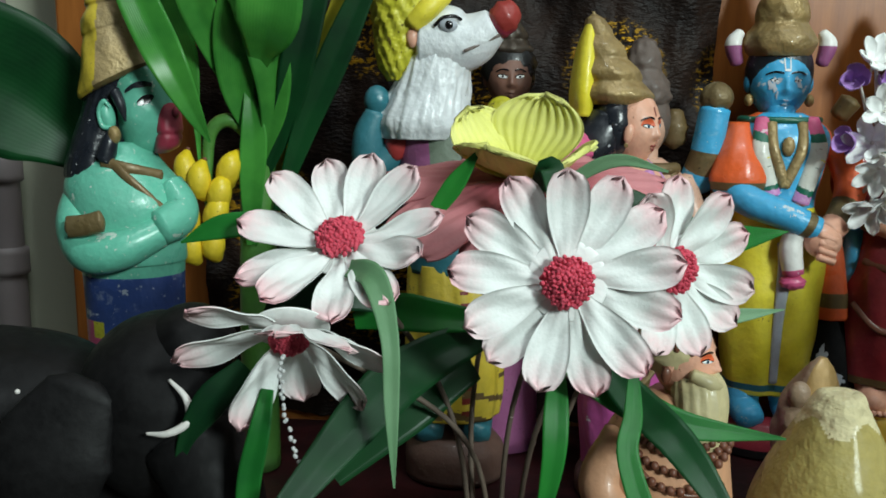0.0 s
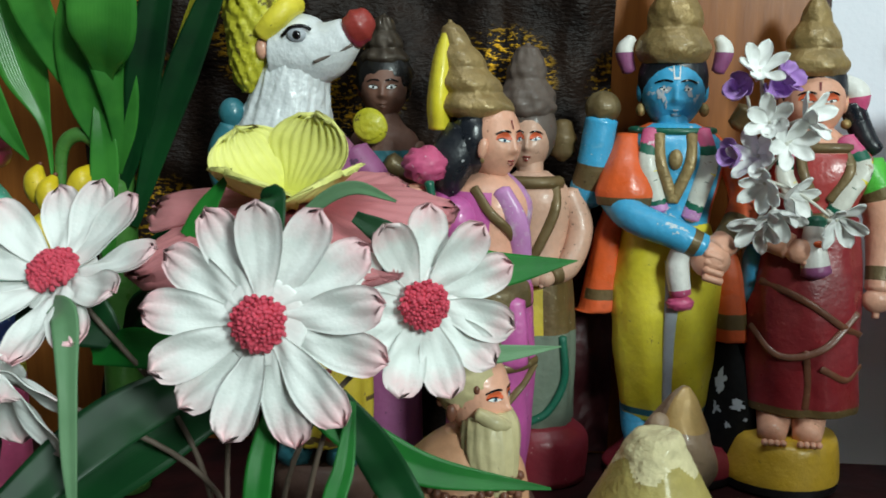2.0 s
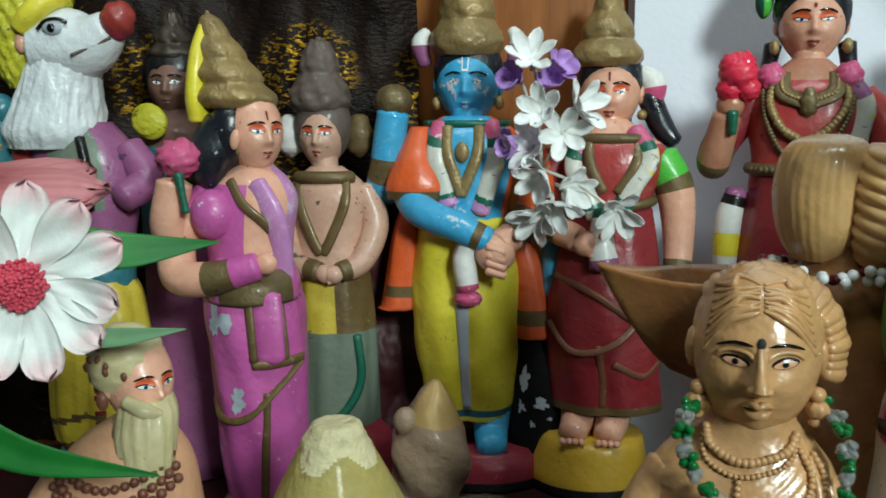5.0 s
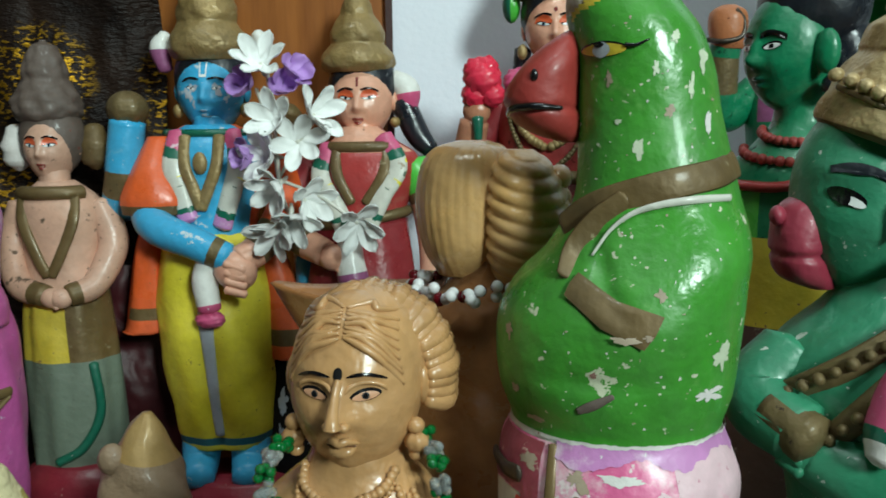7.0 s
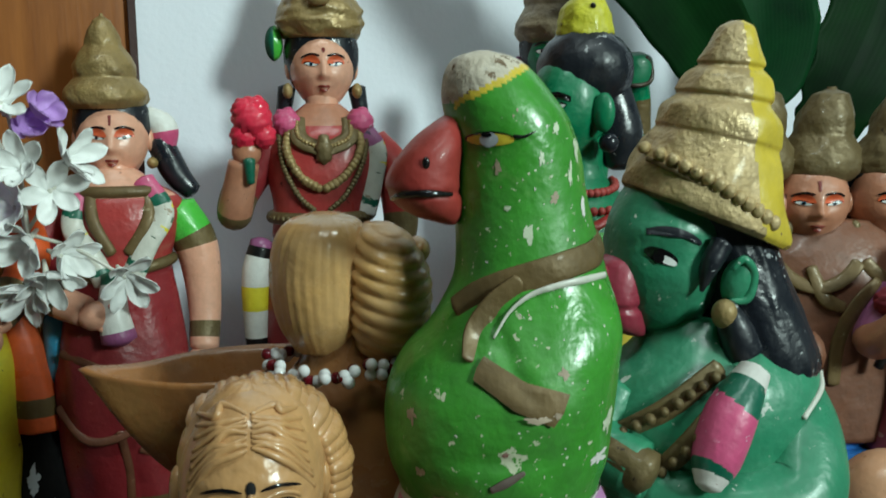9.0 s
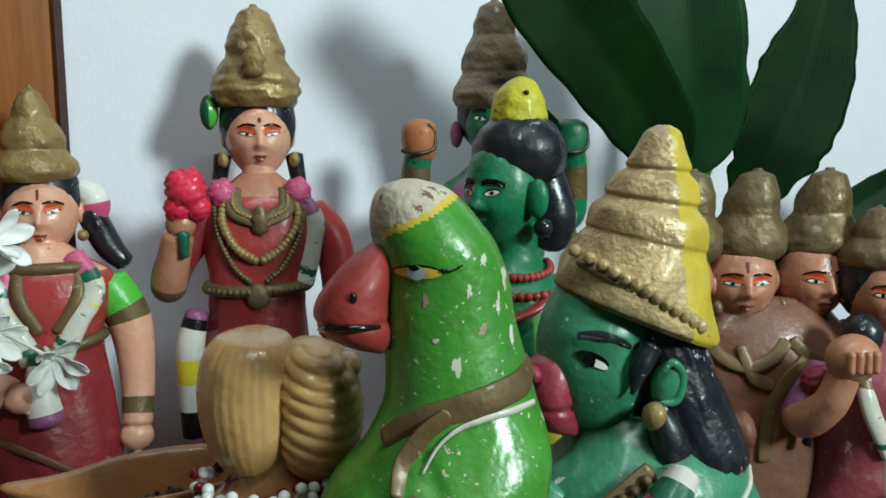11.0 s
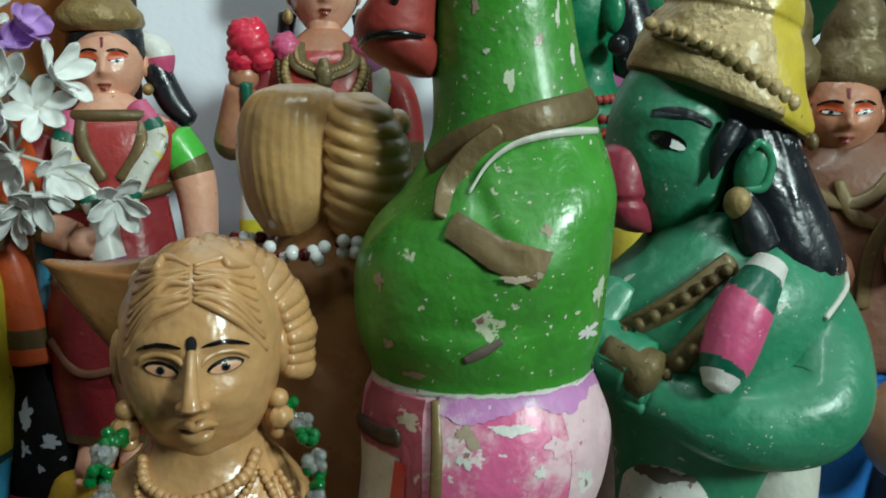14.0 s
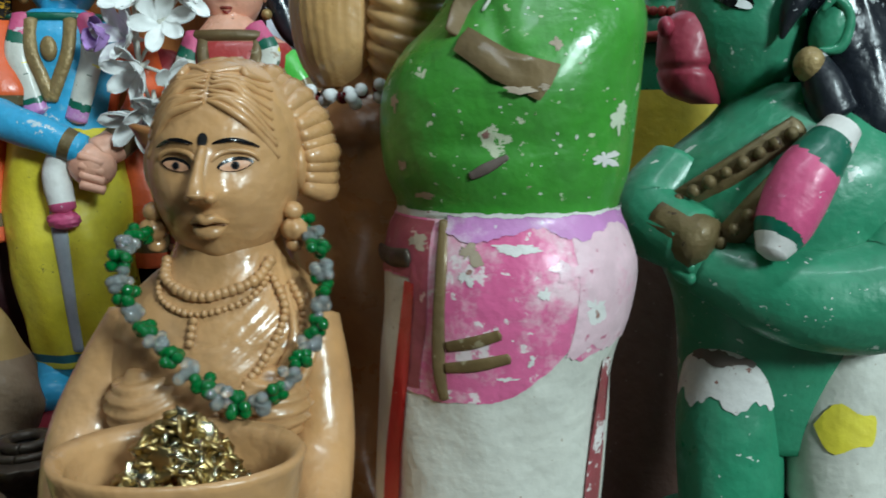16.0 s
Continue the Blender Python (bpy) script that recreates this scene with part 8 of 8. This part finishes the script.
for pts, w, mat in (
    (((0.030, 0.318, 0.166), (0.004, 0.300, 0.158), (-0.012, 0.282, 0.149), (-0.034, 0.252, 0.128)), (0.004, 0.0080, 0.0085, 0.004), "leaf_dark"),
    (((0.020, 0.322, 0.150), (-0.004, 0.310, 0.140), (-0.030, 0.296, 0.120)), (0.006, 0.012, 0.008), "leaf_dark"),
    (((0.050, 0.306, 0.158), (0.070, 0.305, 0.146), (0.093, 0.306, 0.135), (0.131, 0.31, 0.129)), (0.003, 0.0062, 0.005, 0.0004), "leaf_bright"),
    (((0.062, 0.306, 0.160), (0.074, 0.298, 0.147), (0.087, 0.281, 0.137), (0.101, 0.27, 0.118)), (0.003, 0.0062, 0.006, 0.003), "leaf_dark"),
    (((0.047, 0.285, 0.164), (0.046, 0.275, 0.150), (0.045, 0.270, 0.135), (0.041, 0.268, 0.112)), (0.002, 0.004, 0.0035, 0.0015), "leaf_bright"),
    (((0.071, 0.285, 0.166), (0.070, 0.276, 0.150), (0.068, 0.270, 0.138), (0.075, 0.262, 0.116)), (0.001, 0.003, 0.0035, 0.004), "leaf_bright"),
    (((0.082, 0.326, 0.200), (0.096, 0.330, 0.198), (0.113, 0.337, 0.1955), (0.140, 0.349, 0.197)), (0.002, 0.0065, 0.006, 0.0002), "leaf_bright"),
    (((-0.022, 0.313, 0.168), (-0.008, 0.311, 0.172), (0.006, 0.310, 0.171), (0.020, 0.309, 0.170)), (0.003, 0.0065, 0.006, 0.004), "leaf_bright"),
    (((-0.020, 0.288, 0.192), (-0.011, 0.278, 0.191), (-0.005, 0.266, 0.176), (-0.004, 0.262, 0.155), (-0.003, 0.26, 0.131)), (0.003, 0.0042, 0.0028, 0.0022, 0.0003), "leaf_grey"),
    (((-0.082, 0.310, 0.1955), (-0.068, 0.310, 0.201), (-0.050, 0.312, 0.203)), (0.0003, 0.0042, 0.004), "leaf_bright"),
    (((-0.044, 0.274, 0.156), (-0.046, 0.270, 0.143), (-0.049, 0.268, 0.128), (-0.050, 0.265, 0.110)), (0.002, 0.0034, 0.0038, 0.003), "leaf_bright"),
    (((-0.046, 0.314, 0.172), (-0.034, 0.310, 0.186), (-0.021, 0.308, 0.182), (-0.012, 0.308, 0.176)), (0.004, 0.010, 0.010, 0.004), "leaf_dark"),
    (((-0.054, 0.285, 0.160), (-0.064, 0.281, 0.149), (-0.073, 0.280, 0.135), (-0.077, 0.280, 0.118)), (0.003, 0.0055, 0.0025, 0.0004), "leaf_dark"),
    (((0.006, 0.330, 0.206), (0.013, 0.330, 0.216), (0.022, 0.330, 0.229)), (0.003, 0.0035, 0.0003), "leaf_bright"),
    (((0.042, 0.318, 0.208), (0.056, 0.314, 0.221), (0.068, 0.309, 0.2262), (0.082, 0.300, 0.2235)), (0.001, 0.0022, 0.0022, 0.0004), "leaf_grey"),
    (((0.100, 0.326, 0.168), (0.114, 0.328, 0.1685), (0.134, 0.330, 0.171)), (0.003, 0.003, 0.0002), "leaf_grey"),
    (((0.066, 0.318, 0.216), (0.078, 0.318, 0.209), (0.092, 0.319, 0.199)), (0.002, 0.0045, 0.001), "leaf_dark"),
    (((0.040, 0.312, 0.214), (0.044, 0.302, 0.224), (0.046, 0.296, 0.214)), (0.002, 0.004, 0.003), "leaf_dark"),
    (((0.016, 0.322, 0.186), (0.024, 0.314, 0.184), (0.036, 0.306, 0.18)), (0.003, 0.006, 0.004), "leaf_dark"),
):
    blade("leaf", bouquet, [in_bouquet(p) for p in pts], w, mat, up=(0.1, -1, 0.35), crease=0.22)

for foot, mid, top in (((0.024, 0.314, 0.02), (0.014, 0.312, 0.13), (-0.024, 0.304, 0.195)), ((0.028, 0.314, 0.02), (0.021, 0.310, 0.12), (-0.036, 0.282, 0.172)), ((0.030, 0.315, 0.02), (0.033, 0.308, 0.13), (0.047, 0.280, 0.190)), ((0.034, 0.315, 0.02), (0.044, 0.314, 0.13), (0.087, 0.318, 0.187)), ((0.030, 0.317, 0.02), (0.020, 0.320, 0.13), (0.037, 0.347, 0.219)), ((0.032, 0.316, 0.02), (0.050, 0.312, 0.12), (0.062, 0.306, 0.160))):
    one = Clay()
    one.tube([in_bouquet(foot), in_bouquet(mid), in_bouquet(top)], [0.0011, 0.0010, 0.0009], "wire", 8, 24)
    one.part("stem", bouquet, "thin brown wire stem")
pearls = Clay()
pearls.beads([in_bouquet(p) for p in ((-0.0365, 0.262, 0.172), (-0.037, 0.262, 0.158), (-0.0345, 0.262, 0.146), (-0.033, 0.264, 0.136))], 0.00075, ["bead_pearl"], 26, 0.0008, 6)
pearls.part("bead_string", bouquet, "string of tiny white beads")


# ---- jasmine sprig between two dolls ----
sprig = empty("jasmine_sprig", (0.255, 0.535, TABLE), "artificial sprig of white jasmine and purple blossoms", "flower")
S0 = Vector((0.255, 0.535, TABLE))
JP = petal_mesh("petal", 0.001, 0.0180, 0.0044, "petal_white", 0.002, 0.4, 0, 0, 0.5, 10, 7)
PP = petal_mesh("petal", 0.001, 0.0118, 0.0050, "petal_purple", 0.003, 0.4, 0, 0, 0.8, 10, 7)
stalk = Clay()
stalk.tube([(0.000, 0.045, 0.0), (0.000, 0.043, 0.10), (0.001, 0.020, 0.16), (-0.001, -0.004, 0.185), (-0.003, -0.004, 0.222), (-0.006, -0.004, 0.248)], 0.0011, "cream_white", 8, 40)
for p in ((0.036, -0.008, 0.169), (0.018, -0.008, 0.220), (-0.012, 0.0, 0.236)):
    stalk.tube([(-0.002, -0.004, 0.19), (p[0] * 0.5, p[1], (p[2] + 0.195) / 2), p], 0.0009, "cream_white", 8, 16)
stalk.part("stalk", sprig)
rj = random.Random(4)
for x, y, z, kind, nrm in ((0.247, 0.528, 0.267, 0, (-0.1, -0.8, 0.6)), (0.272, 0.526, 0.242, 0, (0.7, -0.6, 0.3)), (0.254, 0.526, 0.240, 0, (-0.3, -0.8, 0.2)), (0.250, 0.527, 0.222, 0, (-0.6, -0.7, 0.1)), (0.254, 0.525, 0.208, 0, (-0.4, -0.8, -0.4)), (0.260, 0.524, 0.192, 0, (0.1, -0.7, -0.7)), (0.252, 0.526, 0.186, 0, (-0.4, -0.7, -0.5)), (0.2925, 0.524, 0.1885, 0, (0.3, -0.8, -0.5)), (0.264, 0.527, 0.229, 0, (0.2, -0.9, 0.1)), (0.266, 0.526, 0.200, 0, (0.6, -0.7, -0.2)),
                          (0.239, 0.533, 0.257, 1, (-0.5, -0.8, 0.1)), (0.240, 0.533, 0.222, 1, (-0.8, -0.6, 0.0)), (0.257, 0.536, 0.256, 1, (0.3, -0.9, 0.3)), (0.262, 0.534, 0.262, 1, (0.5, -0.7, 0.5))):
    b = Clay()
    b.ball((0, 0, 0), 0.0016, "cream_white" if not kind else "petal_purple", n=10, rows=8)
    if not kind:
        b.tube([(0, 0, -0.008), (0, 0, 0)], [0.0009, 0.0016], "cream_white", 8)
    ob = b.part("blossom", sprig, "white blossom" if not kind else "purple blossom", facing(tuple(Vector((x, y, z)) - S0), nrm, rj.uniform(0, 60)))
    for k in range(6 if not kind else 5):
        p = new("petal", PP if kind else JP)
        p.parent = ob
        p.matrix_basis = pose(0, 0, 0, 0, 0, (60 if not kind else 72) * k) @ pose(0, 0, 0, rj.uniform(-12, 12), -rj.uniform(18, 50), 0)


# ---- banana plant beside the monkey doll ----
plant = empty("banana_plant", (-0.108, 0.512, TABLE), "artificial banana plant with glossy leaves and a yellow bunch", "plant")
Q0 = Vector((-0.108, 0.512, TABLE))
q = lambda p: tuple(Vector(p) - Q0)
paint("leaf_plastic_stem", (74, 130, 52), 0.3, 0.0, dark=0.6, grime=0.7)
one = Clay()
one.loft([(0.0, 0, 0, 0.012, 0.012), (0.09, 0, 0, 0.0105, 0.0105), (0.17, 0.002, 0, 0.0095, 0.0095), (0.225, 0.004, 0, 0.0075, 0.0075), (0.27, 0.006, 0, 0.004, 0.004)], "leaf_plastic_stem", 32, 50, wob=lambda a, z: 1 + 0.08 * math.cos(2 * a + 14 * z))
one.part("stem", plant)
one = Clay()
one.tube([q(p) for p in ((-0.107, 0.506, 0.222), (-0.118, 0.502, 0.231), (-0.128, 0.500, 0.226), (-0.131, 0.499, 0.208), (-0.131, 0.499, 0.170))], [0.0045, 0.0042, 0.0038, 0.003, 0.0025], "leaf_plastic_stem", 14, 40)
bunch = one.part("fruit_stalk", plant, "curved green fruit stalk")
for x, y, z, tilt in ((-0.142, 0.496, 0.203, -8), (-0.1335, 0.492, 0.198, 2), (-0.1225, 0.493, 0.191, 14), (-0.118, 0.497, 0.204, 20), (-0.141, 0.494, 0.177, -6), (-0.1245, 0.492, 0.180, 24), (-0.1405, 0.495, 0.160, 0), (-0.128, 0.496, 0.162, 8)):
    one = Clay()
    one.tube([(0.002, 0.003, -0.0100), (0.0, -0.001, -0.004), (0.0, -0.002, 0.004), (0.001, 0.002, 0.0105)], [0.0032, 0.0066, 0.0062, 0.0022], "banana", 12, 22)
    one.ball((0.0018, 0.002, 0.0116), 0.0014, "bead_brown", n=8, rows=6)
    one.part("banana", bunch, "", Matrix.Translation(q((x, y, z))) @ pose(0, 0, 0, 0, tilt, 0))
for pts, w, mat in (
    (((-0.106, 0.510, 0.230), (-0.098, 0.490, 0.262), (-0.088, 0.472, 0.286), (-0.083, 0.468, 0.330)), (0.0025, 0.006, 0.021, 0.016), "leaf_plastic"),
    (((-0.104, 0.510, 0.225), (-0.120, 0.495, 0.262), (-0.130, 0.48, 0.300), (-0.128, 0.47, 0.335)), (0.002, 0.008, 0.013, 0.010), "leaf_plastic"),
    (((-0.108, 0.430, 0.223), (-0.114, 0.424, 0.238), (-0.125, 0.420, 0.264), (-0.142, 0.428, 0.296), (-0.158, 0.44, 0.33)), (0.0006, 0.006, 0.0115, 0.011, 0.006), "leaf_plastic"),
    (((-0.136, 0.500, 0.205), (-0.138, 0.500, 0.236), (-0.148, 0.500, 0.268), (-0.160, 0.498, 0.312)), (0.0008, 0.004, 0.016, 0.010), "leaf_plastic"),
    (((-0.101, 0.522, 0.185), (-0.088, 0.522, 0.225), (-0.072, 0.522, 0.266), (-0.052, 0.52, 0.315)), (0.003, 0.006, 0.0065, 0.005), "leaf_yellowed"),
    (((-0.094, 0.506, 0.180), (-0.076, 0.503, 0.228), (-0.058, 0.500, 0.268), (-0.036, 0.498, 0.315)), (0.003, 0.009, 0.011, 0.007), "leaf_dark"),
    (((-0.100, 0.508, 0.200), (-0.086, 0.500, 0.235), (-0.076, 0.492, 0.270), (-0.062, 0.488, 0.32)), (0.003, 0.009, 0.012, 0.009), "leaf_dark"),
    (((-0.108, 0.502, 0.160), (-0.106, 0.498, 0.195), (-0.104, 0.497, 0.225), (-0.107, 0.498, 0.25)), (0.004, 0.0085, 0.009, 0.002), "leaf_plastic"),
    (((-0.104, 0.504, 0.215), (-0.112, 0.496, 0.250), (-0.108, 0.49, 0.285), (-0.098, 0.486, 0.32)), (0.002, 0.012, 0.017, 0.01), "leaf_plastic"),
    (((-0.100, 0.504, 0.21), (-0.092, 0.496, 0.240), (-0.094, 0.49, 0.27), (-0.110, 0.486, 0.31)), (0.002, 0.010, 0.014, 0.01), "leaf_plastic"),
    (((-0.184, 0.478, 0.206), (-0.205, 0.474, 0.232), (-0.235, 0.468, 0.252), (-0.30, 0.455, 0.272)), (0.008, 0.039, 0.05, 0.04), "leaf_dark"),
    (((-0.095, 0.500, 0.150), (-0.078, 0.496, 0.168), (-0.060, 0.49, 0.19)), (0.003, 0.009, 0.001), "leaf_dark"),
    (((-0.100, 0.500, 0.12), (-0.080, 0.49, 0.14), (-0.05, 0.48, 0.15)), (0.003, 0.012, 0.002), "leaf_dark"),
):
    blade("leaf", plant, [q(p) for p in pts], [0.78 * v for v in w], mat, up=(0.25, -1, 0.1), crease=0.25, cols=11, rows=26)


# ---- banana leaves against the white wall ----
fan = empty("banana_leaves", (0.70, 0.56, TABLE), "cut dark green banana leaves leaning on the white wall", "leaves")
R0 = Vector((0.70, 0.56, TABLE))
q = lambda p: tuple(Vector(p) - R0)
for pts, w, mat, rag in (
    (((0.652, 0.520, 0.255), (0.632, 0.512, 0.285), (0.590, 0.502, 0.322), (0.545, 0.495, 0.360), (0.505, 0.49, 0.40)), (0.006, 0.024, 0.030, 0.031, 0.022), "banana_leaf", 0.05),
    (((0.660, 0.530, 0.258), (0.667, 0.522, 0.290), (0.656, 0.515, 0.335), (0.640, 0.51, 0.40)), (0.008, 0.030, 0.036, 0.034), "leaf_dark", 0.08),
    (((0.738, 0.548, 0.235), (0.752, 0.535, 0.275), (0.772, 0.528, 0.325), (0.784, 0.522, 0.385)), (0.012, 0.032, 0.036, 0.018), "banana_leaf", 0.16),
    (((0.692, 0.556, 0.230), (0.700, 0.548, 0.280), (0.706, 0.540, 0.345)), (0.006, 0.012, 0.006), "leaf_plastic", 0.05),
    (((0.800, 0.535, 0.212), (0.835, 0.528, 0.235), (0.89, 0.52, 0.262)), (0.006, 0.014, 0.010), "banana_leaf", 0.05),
    (((0.590, 0.545, 0.235), (0.572, 0.54, 0.275), (0.548, 0.535, 0.312)), (0.008, 0.016, 0.003), "leaf_bright", 0.03),
):
    blade("leaf", fan, [q(p) for p in pts], w, mat, up=(-0.35, -1, 0.1), crease=0.16, cols=17, rows=40, ragged=rag)
for x0, p1 in ((0.69, (0.652, 0.522, 0.258)), (0.70, (0.660, 0.532, 0.262)), (0.72, (0.738, 0.55, 0.238)), (0.74, (0.80, 0.537, 0.214)), (0.68, (0.590, 0.547, 0.238)), (0.70, (0.692, 0.558, 0.233))):
    one = Clay()
    one.tube([q((x0, 0.565, TABLE)), q(((x0 + p1[0]) / 2, 0.562, 0.13)), q(p1)], [0.004, 0.0035, 0.003], "leaf_plastic_stem", 10, 24)
    one.part("stalk", fan)


# ---- beads, coins and dried flowers ----
def bead_necklace():
    ob = empty("bead_necklace", (0.30, 0.28, 0.14), "green and clear glass bead necklace on the terracotta lady", "necklace")
    o = Vector((0.30, 0.28, 0.14))
    line = smooth_line(NECKLACE, 300)
    d = np.concatenate([[0], np.cumsum(np.linalg.norm(np.diff(line, axis=0), axis=1))])
    meshes = {}
    for mat in ("bead_green", "bead_clear"):
        c = Clay()
        c.ball((0, 0, 0), (0.0014, 0.0014, 0.0012), mat, n=8, rows=5)
        meshes[mat] = c.mesh("bead")
    n = 25
    rnd = random.Random(2)
    for k in range(n):
        at = Vector([float(np.interp(d[-1] * (k + 0.5) / n, d, line[:, i])) for i in range(3)])
        mat = "bead_green" if (k // 1) % 2 == 0 else "bead_clear"
        for j in range(9):
            b = new("bead", meshes[mat])
            b.parent = ob
            b.matrix_basis = Matrix.Translation(at - o + Vector([rnd.uniform(-1, 1) * 0.0017 for _ in range(3)])) @ pose(0, 0, 0, rnd.uniform(0, 180), rnd.uniform(0, 180), 0)
    return ob


NECKLACE = ((0.2895, 0.292, 0.164), (0.2855, 0.285, 0.1590), (0.2885, 0.2795, 0.1485), (0.2965, 0.2735, 0.1400), (0.3020, 0.2705, 0.1355), (0.3070, 0.2690, 0.1320), (0.3125, 0.2700, 0.1310), (0.3180, 0.2725, 0.1340), (0.3235, 0.2775, 0.1415), (0.3260, 0.2815, 0.1515), (0.3255, 0.2865, 0.1605), (0.3220, 0.2925, 0.1650))
bead_necklace()


def pearl_choker():
    ob = empty("bead_choker", (0.3425, 0.338, 0.195), "white and maroon bead string round a figurine's neck", "necklace")
    rnd = random.Random(9)
    meshes = []
    for mat in ("bead_pearl", "bead_maroon"):
        c = Clay()
        c.ball((0, 0, 0), 0.0017, mat, n=12, rows=8)
        meshes.append(c.mesh("bead"))
    for k in range(30):
        a = 2 * math.pi * k / 30
        r = 0.0185
        at = Vector((r * math.cos(a) - 0.003, r * 0.95 * math.sin(a), -0.0035 * math.cos(a * 1.0) * -0.4 - 0.0025))
        for j in range(4 if k % 2 == 0 else 2):
            b = new("bead", meshes[k % 2])
            b.parent = ob
            b.location = at + Vector([rnd.uniform(-1, 1) * 0.0022 for _ in range(3)])
    return ob


pearl_choker()


def coin_heap():
    rnd = random.Random(6)
    ob = empty("coin_heap", (0.2990, 0.2565, 0.1195), "heap of bright brass and tin foil pieces in the bowl", "coins")
    kinds = []
    for mat, r in (("brass_bright", 0.0024), ("tin_bright", 0.0019), ("brass_bright", 0.0016)):
        c = Clay()
        c.loft([(-0.0004, 0, 0, r * 0.9, r * 0.8), (-0.0002, 0, 0, r, r * 0.9), (0.0002, 0, 0, r, r * 0.9), (0.0004, 0, 0, r * 0.85, r * 0.75)], mat, 12, 5, wob=lambda a, z: 1 + 0.16 * math.sin(5 * a))
        kinds.append(c.mesh("foil_piece"))
    for k in range(290):
        a, d = rnd.uniform(0, 2 * math.pi), math.sqrt(rnd.random())
        p = new("foil_piece", kinds[k % 3])
        p.parent = ob
        h = 0.016 * (1 - d * d) * rnd.uniform(0.6, 1.0)
        p.matrix_basis = pose(0.0120 * d * math.cos(a), 0.0085 * d * math.sin(a), h - 0.001, rnd.uniform(-70, 70), rnd.uniform(-70, 70), rnd.uniform(0, 360))
    return ob


coin_heap()


def dried_flowers():
    rnd = random.Random(8)
    ob = empty("dried_flowers", (0.3210, 0.3870, 0.1620), "withered dark flower heads lying in the bowl", "dried flowers")
    pm = petal_mesh("petal", 0.0005, 0.006, 0.0014, "bronze_dark", 0.002, 0.5, 0, 0, 0.5, 6, 5)
    for k in range(5):
        c = Clay()
        c.ball((0, 0, 0), 0.003, "black", n=10, rows=8)
        h = c.part("flower_head", ob, "", pose(-0.008 + 0.004 * k, rnd.uniform(-0.004, 0.004), 0.003 + rnd.uniform(0, 0.003), rnd.uniform(-30, 30), rnd.uniform(-30, 30), 0))
        for j in range(14):
            p = new("petal", pm)
            p.parent = h
            p.matrix_basis = pose(0, 0, 0, 0, 0, 360 * j / 14) @ pose(0, 0, 0, 0, -rnd.uniform(5, 60), 0)
    return ob


dried_flowers()


# ---- pipe on the far wall ----
def wall_pipe():
    c = Clay()
    c.tube([(-0.355, 0.685, -0.6), (-0.355, 0.685, 0.3), (-0.355, 0.685, 1.0)], 0.012, "pipe_grey", 20, 30)
    for z in (0.10, 0.175):
        c.tube([(-0.355, 0.685, z), (-0.355, 0.685, z + 0.02)], 0.015, "pipe_grey", 20, 6)
    return c.done("wall_pipe", "grey painted pipe running down the pale wall", "pipe")


wall_pipe()
